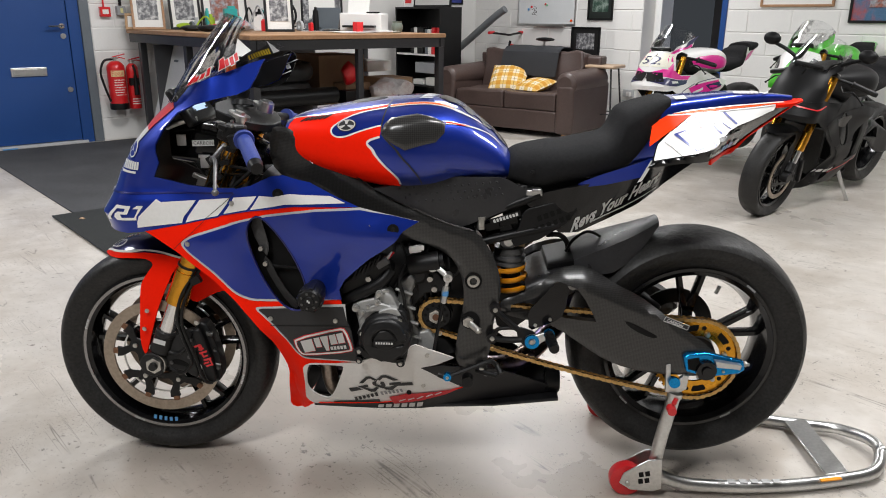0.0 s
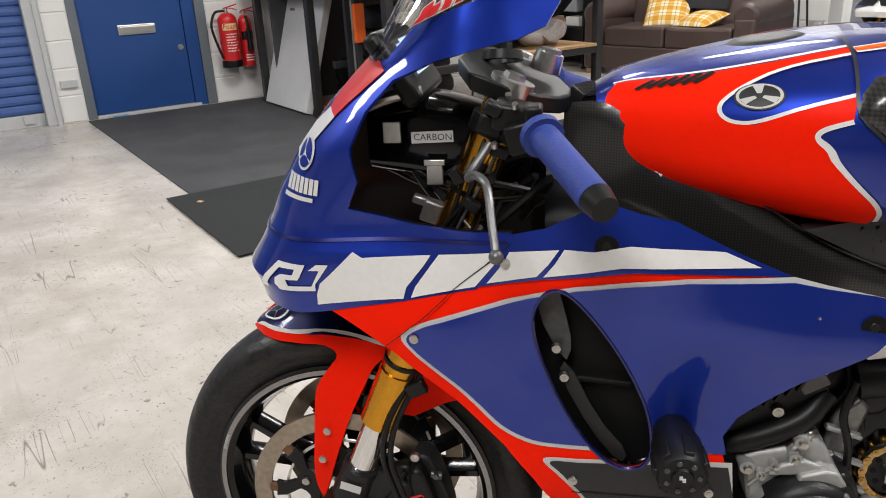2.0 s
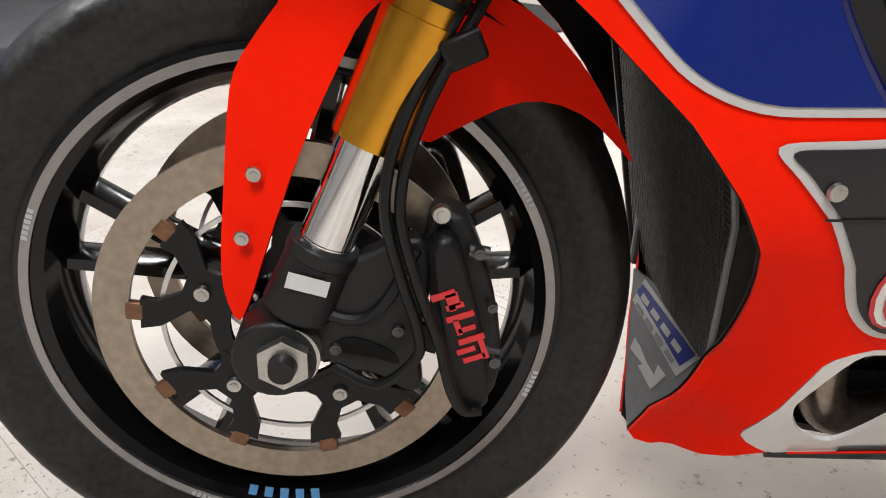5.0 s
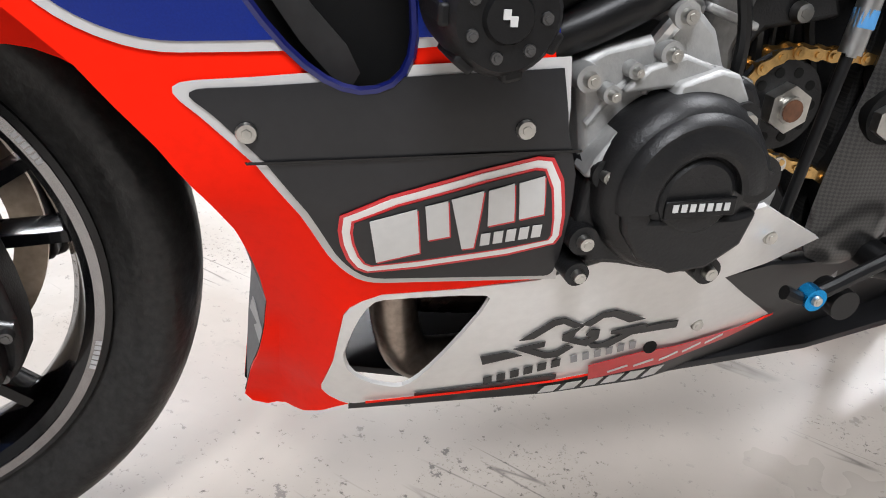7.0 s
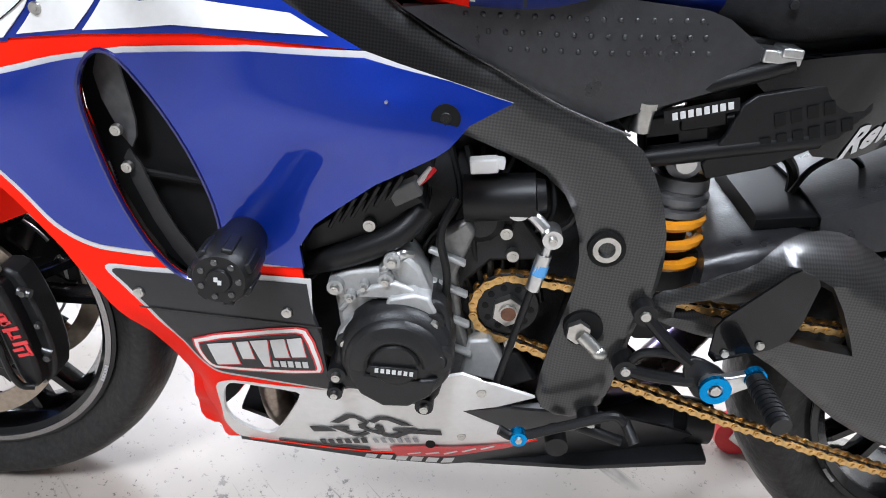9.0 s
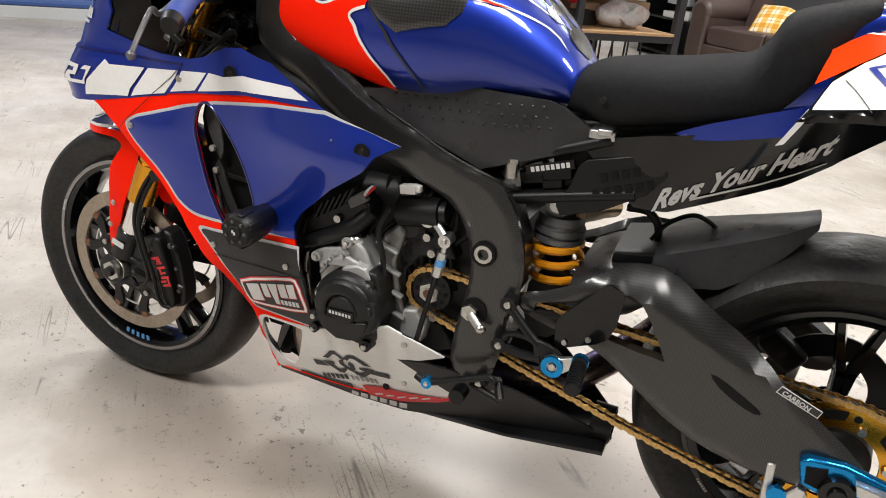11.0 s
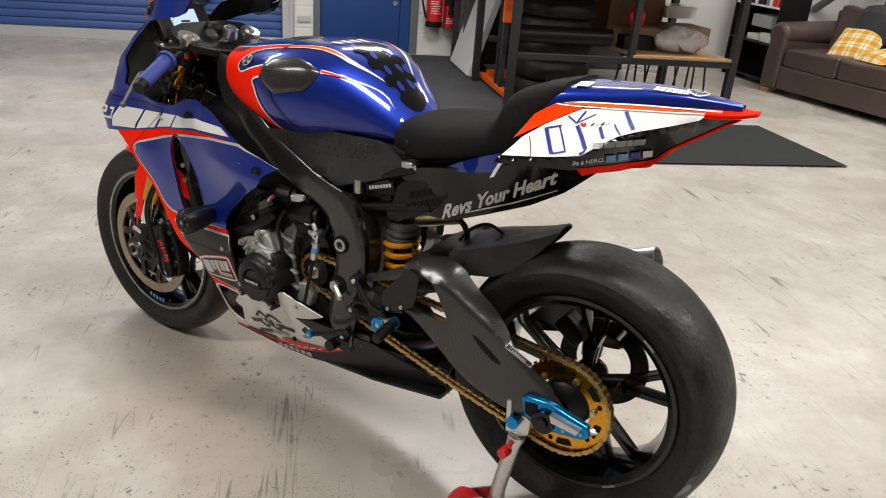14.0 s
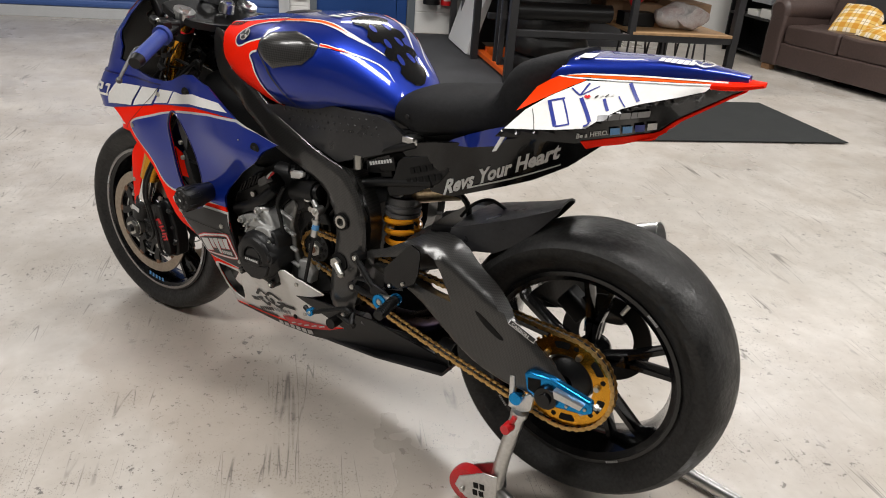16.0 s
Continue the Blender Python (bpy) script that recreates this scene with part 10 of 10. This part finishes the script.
for a, c in ((-3.42, -3.36), (-2.66, -2.60)):
    ob = struct(slab("door_frame", a, c, QMAX - 0.012, QMAX + 0.21, 0, 2.1, mat("white_gloss_wood", (0.7, 0.7, 0.69), 0.35) if a < -3 else DOORB, None, "", 0.003), "painted door frame of the open doorway", "door frame")
so = room_thing("wall_socket", "grey metal double wall socket with plugs", "socket")
slab("plate", -3.62, -3.48, QMAX - 0.245, QMAX - 0.222, 0.36, 0.44, LGREY, so, "", 0.003)
slab("plate", -3.62, -3.48, QMAX - 0.245, QMAX - 0.222, 0.24, 0.32, LGREY, so, "", 0.003)
slab("plug", -3.55, -3.50, QMAX - 0.285, QMAX - 0.246, 0.37, 0.42, WHITE, so, "", 0.006)

# ---- other motorcycles ----
PINK = mat("magenta_paint", (0.75, 0.02, 0.30), 0.3, coat=0.6, var=0.05)
GREEN = mat("racing_green_paint", (0.06, 0.42, 0.02), 0.3, coat=0.6, var=0.06)
MATTB = mat("matt_black_paint", (0.006, 0.006, 0.0065), 0.48, var=0.15, spec=0.2)
NAVYD = mat("navy_decal_paint", (0.02, 0.02, 0.09), 0.35, coat=0.4, var=0.05)


def parked(label, pal, front, turn, lean=0.0, tall=1.0):
    t = thing("motorcycle", Matrix.Translation((front[0], front[1], 0)) @ Matrix.Rotation(radians(turn), 4, "Z") @ Matrix.Rotation(radians(lean), 4, "X") @ Matrix.Diagonal((1, 1, tall, 1)) @ Matrix.Translation((0.715, 0, 0)), label, "motorcycle", "parked motorcycles")
    sport_bike(t, pal, False)
    return t


kw = dict(rim=BLACKG, fork=GOLD, frame=BLACKM, grip=HOSE, paint=True)
pink = parked("pink, white and navy race motorcycle parked by the wall", dict(kw, fend=WHITE, accent=WHITE, upper=WHITE, mid=WHITE, line=NAVYD, low=NAVYD, belly=WHITE, keel=BLACKM, tank=WHITE, tail=WHITE), (1.55, 4.25), 43, 0, 0.96)
black = parked("matt black road motorcycle parked on its side stand", dict(kw, fend=MATTB, accent=MATTB, upper=MATTB, mid=MATTB, line=MATTB, low=MATTB, belly=MATTB, keel=MATTB, tank=MATTB, tail=MATTB), (1.985, 2.86), 44, 9, 0.94)
green = parked("green race motorcycle with white number fields", dict(kw, fend=GREEN, accent=GREEN, upper=GREEN, mid=GREEN, line=WHITE, low=BLACKM, belly=GREEN, keel=BLACKM, tank=GREEN, tail=GREEN), (2.62, 4.18), 43)


def dress(t, name, poly, off, m, label="", it=0, sides=(-1, 1)):
    for sg in sides:
        part(name, drape(poly, on_fairing(off), sg, it, 0.03, 0.0008, to_arc), m, t, label)


dress(pink, "number_field", [(-0.72, 0.90), (-0.745, 0.875), (-0.69, 0.87), (-0.62, 0.93), (-0.60, 0.975), (-0.64, 0.985), (-0.66, 0.968), (-0.69, 0.94)], 0.004, mat("cream_number_field", (0.8, 0.78, 0.66), 0.4))
dress(pink, "pink_field", [(-0.77, 0.83), (-0.72, 0.86), (-0.64, 0.845), (-0.56, 0.80), (-0.46, 0.80), (-0.50, 0.77), (-0.62, 0.775), (-0.74, 0.80)], 0.004, PINK)
dress(pink, "navy_field", [(-0.80, 0.765), (-0.72, 0.79), (-0.62, 0.77), (-0.50, 0.765), (-0.52, 0.735), (-0.64, 0.72), (-0.76, 0.735)], 0.0045, NAVYD)
dress(pink, "screen_field", [(-0.52, 1.02), (-0.40, 1.055), (-0.31, 1.118), (-0.376, 1.098), (-0.47, 1.062)], 0.0045, NAVYD)
dress(pink, "white_mark", [(-0.70, 0.765), (-0.62, 0.76), (-0.61, 0.745), (-0.69, 0.745)], 0.0053, WHITE, "plain white sponsor mark")


def on_nose(a, c):
    s = (a - 0.05) * 1.7
    x, w, z = on_fairing(0.0062)(abs(s), 0.893 + c * 1.05)
    return x, -math.copysign(w, s), z


part("number", lettering("52", 0.085, on_nose), NAVYD, pink, "navy race number")
dress(pink, "pink_field", [(-0.66, 0.845), (-0.65, 0.90), (-0.632, 0.945), (-0.595, 0.98), (-0.54, 1.005), (-0.45, 1.022), (-0.41, 1.03), (-0.40, 1.05), (-0.46, 1.045), (-0.55, 1.02), (-0.61, 0.985), (-0.66, 0.94), (-0.69, 0.89), (-0.70, 0.85)], 0.0036, PINK)
dress(pink, "nose_intake", [(-0.803, 0.76), (-0.79, 0.79), (-0.773, 0.832), (-0.735, 0.832), (-0.745, 0.79), (-0.755, 0.76)], 0.005, DUCT)
dress(pink, "side_pink_field", [(-0.50, 0.70), (-0.30, 0.738), (-0.12, 0.757), (-0.10, 0.70), (-0.25, 0.655), (-0.42, 0.63)], 0.0105, PINK)
dress(pink, "side_navy_field", [(-0.28, 0.715), (-0.12, 0.742), (-0.09, 0.71), (-0.22, 0.675)], 0.0115, NAVYD)
dress(pink, "side_mark", [(-0.44, 0.665), (-0.31, 0.70), (-0.305, 0.68), (-0.43, 0.645)], 0.0115, WHITE, "plain white sponsor mark")
for sg in (-1, 1):
    part("mudguard_patch", drape([(-0.745, 0.36), (-0.725, 0.345), (-0.69, 0.41), (-0.68, 0.45), (-0.738, 0.46)], lambda x, z: (x, 0.1365, z), sg, 0, 0.03, 0.0008), PINK, pink)
    part("mudguard_patch", drape([(-0.735, 0.468), (-0.678, 0.462), (-0.67, 0.485), (-0.732, 0.49)], lambda x, z: (x, 0.1365, z), sg, 0, 0.03, 0.0008), SKY, pink)
on_hull("tank_pink_field", TANK, [(-0.32, 0.89), (-0.28, 0.94), (-0.10, 0.96), (0.0, 0.93), (0.1, 0.88), (-0.05, 0.84), (-0.2, 0.85)], 0.003, PINK, pink)
on_hull("tail_pink_field", TAIL, [(0.54, 0.88), (0.62, 0.96), (0.80, 0.99), (0.90, 1.01), (0.80, 0.965), (0.66, 0.90)], 0.003, PINK, pink)
part("tail_pad", loft(B(), dense([(0.62, 0.96, 1.045, 0.11, 2.6), (0.72, 0.97, 1.055, 0.10, 2.6), (0.82, 0.99, 1.05, 0.07, 2.6)], 3), 24), FOAM, pink)
dress(green, "number_field", [(-0.70, 0.93), (-0.76, 0.84), (-0.70, 0.80), (-0.58, 0.82), (-0.60, 0.95), (-0.64, 0.975)], 0.004, WHITE, "white number field")
dress(green, "black_mark", [(-0.72, 0.87), (-0.74, 0.84), (-0.68, 0.83), (-0.64, 0.90), (-0.66, 0.92)], 0.0048, DECK)
on_hull("tail_number_field", TAIL, [(0.58, 0.92), (0.63, 0.99), (0.72, 1.0), (0.80, 0.98), (0.74, 0.93)], 0.003, WHITE, green)
part("tail_number", lettering("75", 0.07, lambda a, c: (0.63 + a, -0.172 + 0.06 * a, 0.935 + c)), DECK, green, "dark race number")
# mirrors, stand and trim of the black motorcycle
for sg in (-1, 1):
    mr = part("mirror_stalk", tube(B(), [(-0.50, 0.13 * sg, 1.03), (-0.52, 0.20 * sg, 1.07), (-0.55, 0.27 * sg, 1.10)], 0.012, 10), MATTB, black)
    part("mirror_head", ball(B(), (-0.555, 0.295 * sg, 1.125), (0.035, 0.055, 0.042), 18), MATTB, mr)
    part("mirror_glass", ball(B(), (-0.528, 0.295 * sg, 1.125), (0.012, 0.046, 0.034), 18), CHROME, mr)
part("side_stand", tube(B(), [(0.05, -0.12, 0.28), (0.10, -0.19, 0.12), (0.14, -0.25, 0.0)], 0.013, 10), ALU, black, "bare metal side stand")
part("stand_foot", box(B(), (0.14, -0.25, 0.006), (0.06, 0.04, 0.012)), ALU, black, bevel=0.003)
dress(black, "intake_trim", [(-0.80, 0.78), (-0.72, 0.765), (-0.60, 0.785), (-0.60, 0.790), (-0.72, 0.772), (-0.79, 0.787)], 0.006, REDC)
dress(black, "intake", [(-0.79, 0.79), (-0.72, 0.775), (-0.62, 0.79), (-0.66, 0.815), (-0.76, 0.81)], 0.0045, DUCT)
dress(black, "panel_gap", [(-0.46, 0.70), (-0.30, 0.72), (-0.28, 0.70), (-0.34, 0.64), (-0.42, 0.65)], 0.006, BLACKG)
dress(black, "belly_trim", [(-0.25, 0.31), (-0.05, 0.36), (0.02, 0.40), (0.02, 0.39), (-0.05, 0.35), (-0.25, 0.30)], 0.006, REDC)
for k in range(5):
    dress(black, "pale_mark", [(-0.36 + 0.026 * k, 0.30 + 0.006 * k), (-0.342 + 0.026 * k, 0.304 + 0.006 * k), (-0.338 + 0.026 * k, 0.33 + 0.006 * k), (-0.356 + 0.026 * k, 0.326 + 0.006 * k)], 0.006, SILVER)

# ---- ceiling lights ----
for lp_, lq in LIGHTS:
    t = thing("ceiling_light", room_pose(lp_, lq, CEIL, 90), "white strip ceiling light hung on wires", "ceiling light", "ceiling lights")
    part("housing", box(B(), (0, 0, -0.36), (1.5, 0.3, 0.06)), WHITE, t, bevel=0.008)
    for x in (-0.6, 0.6):
        part("wire", cyl(B(), (x, 0, -0.33), (x, 0, 0), 0.003, seg=6), STEEL, t)

# ---- wall blocks ----
bm = B()
box(bm, (0, 0, 0), (0.43, 0.012, 0.205))
bmesh.ops.bevel(bm, geom=bm.edges[:], offset=0.004, segments=1, affect="EDGES")
BLOCK = bpy.data.meshes.new("block")
bm.to_mesh(BLOCK)
bm.free()
BLOCK.materials.append(WALLM)


def blocks(wall, p0, p1, q0, q1, z0, z1):
    """Painted blocks on the face of a wall, laid in half bond between two places of the plan."""
    a, c = Vector((p0, q0, 0)), Vector((p1, q1, 0))
    ln = (c - a).length
    d = (c - a) / ln
    turn = math.atan2(d.y, d.x)
    row, z = 0, z0
    while z < z1:
        s = 0.0
        first = 0.22 if row % 2 else 0.44
        while s < ln - 0.02:
            w = min(first, ln - s)
            first = 0.44
            ob = new("block", BLOCK)
            ob.parent = wall
            m = a + d * (s + w / 2)
            ob.matrix_local = Matrix.Translation((m.x, m.y, z + 0.1075)) @ Matrix.Rotation(turn, 4, "Z") @ Matrix.Diagonal((max(0.02, w - 0.01) / 0.43, 1, 1, 1))
            s += w
        z += 0.215
        row += 1


blocks(ww, PMIN, PMIN, 1.152, 1.70, 0, 1.6)
blocks(wn, -6.28, -3.81, QMAX, QMAX, 0, 1.9)
blocks(bpy.data.objects["wall_north_right"], -2.59, 0.4, QMAX, QMAX, 0, 1.9)
blocks(bpy.data.objects["wall_north_pier"], -3.799, -3.451, QMAX - 0.221, QMAX - 0.221, 0, 1.9)
blocks(bpy.data.objects["wall_west_pier"], PMIN, PMIN, -0.138, 0.058, 0, 1.5)
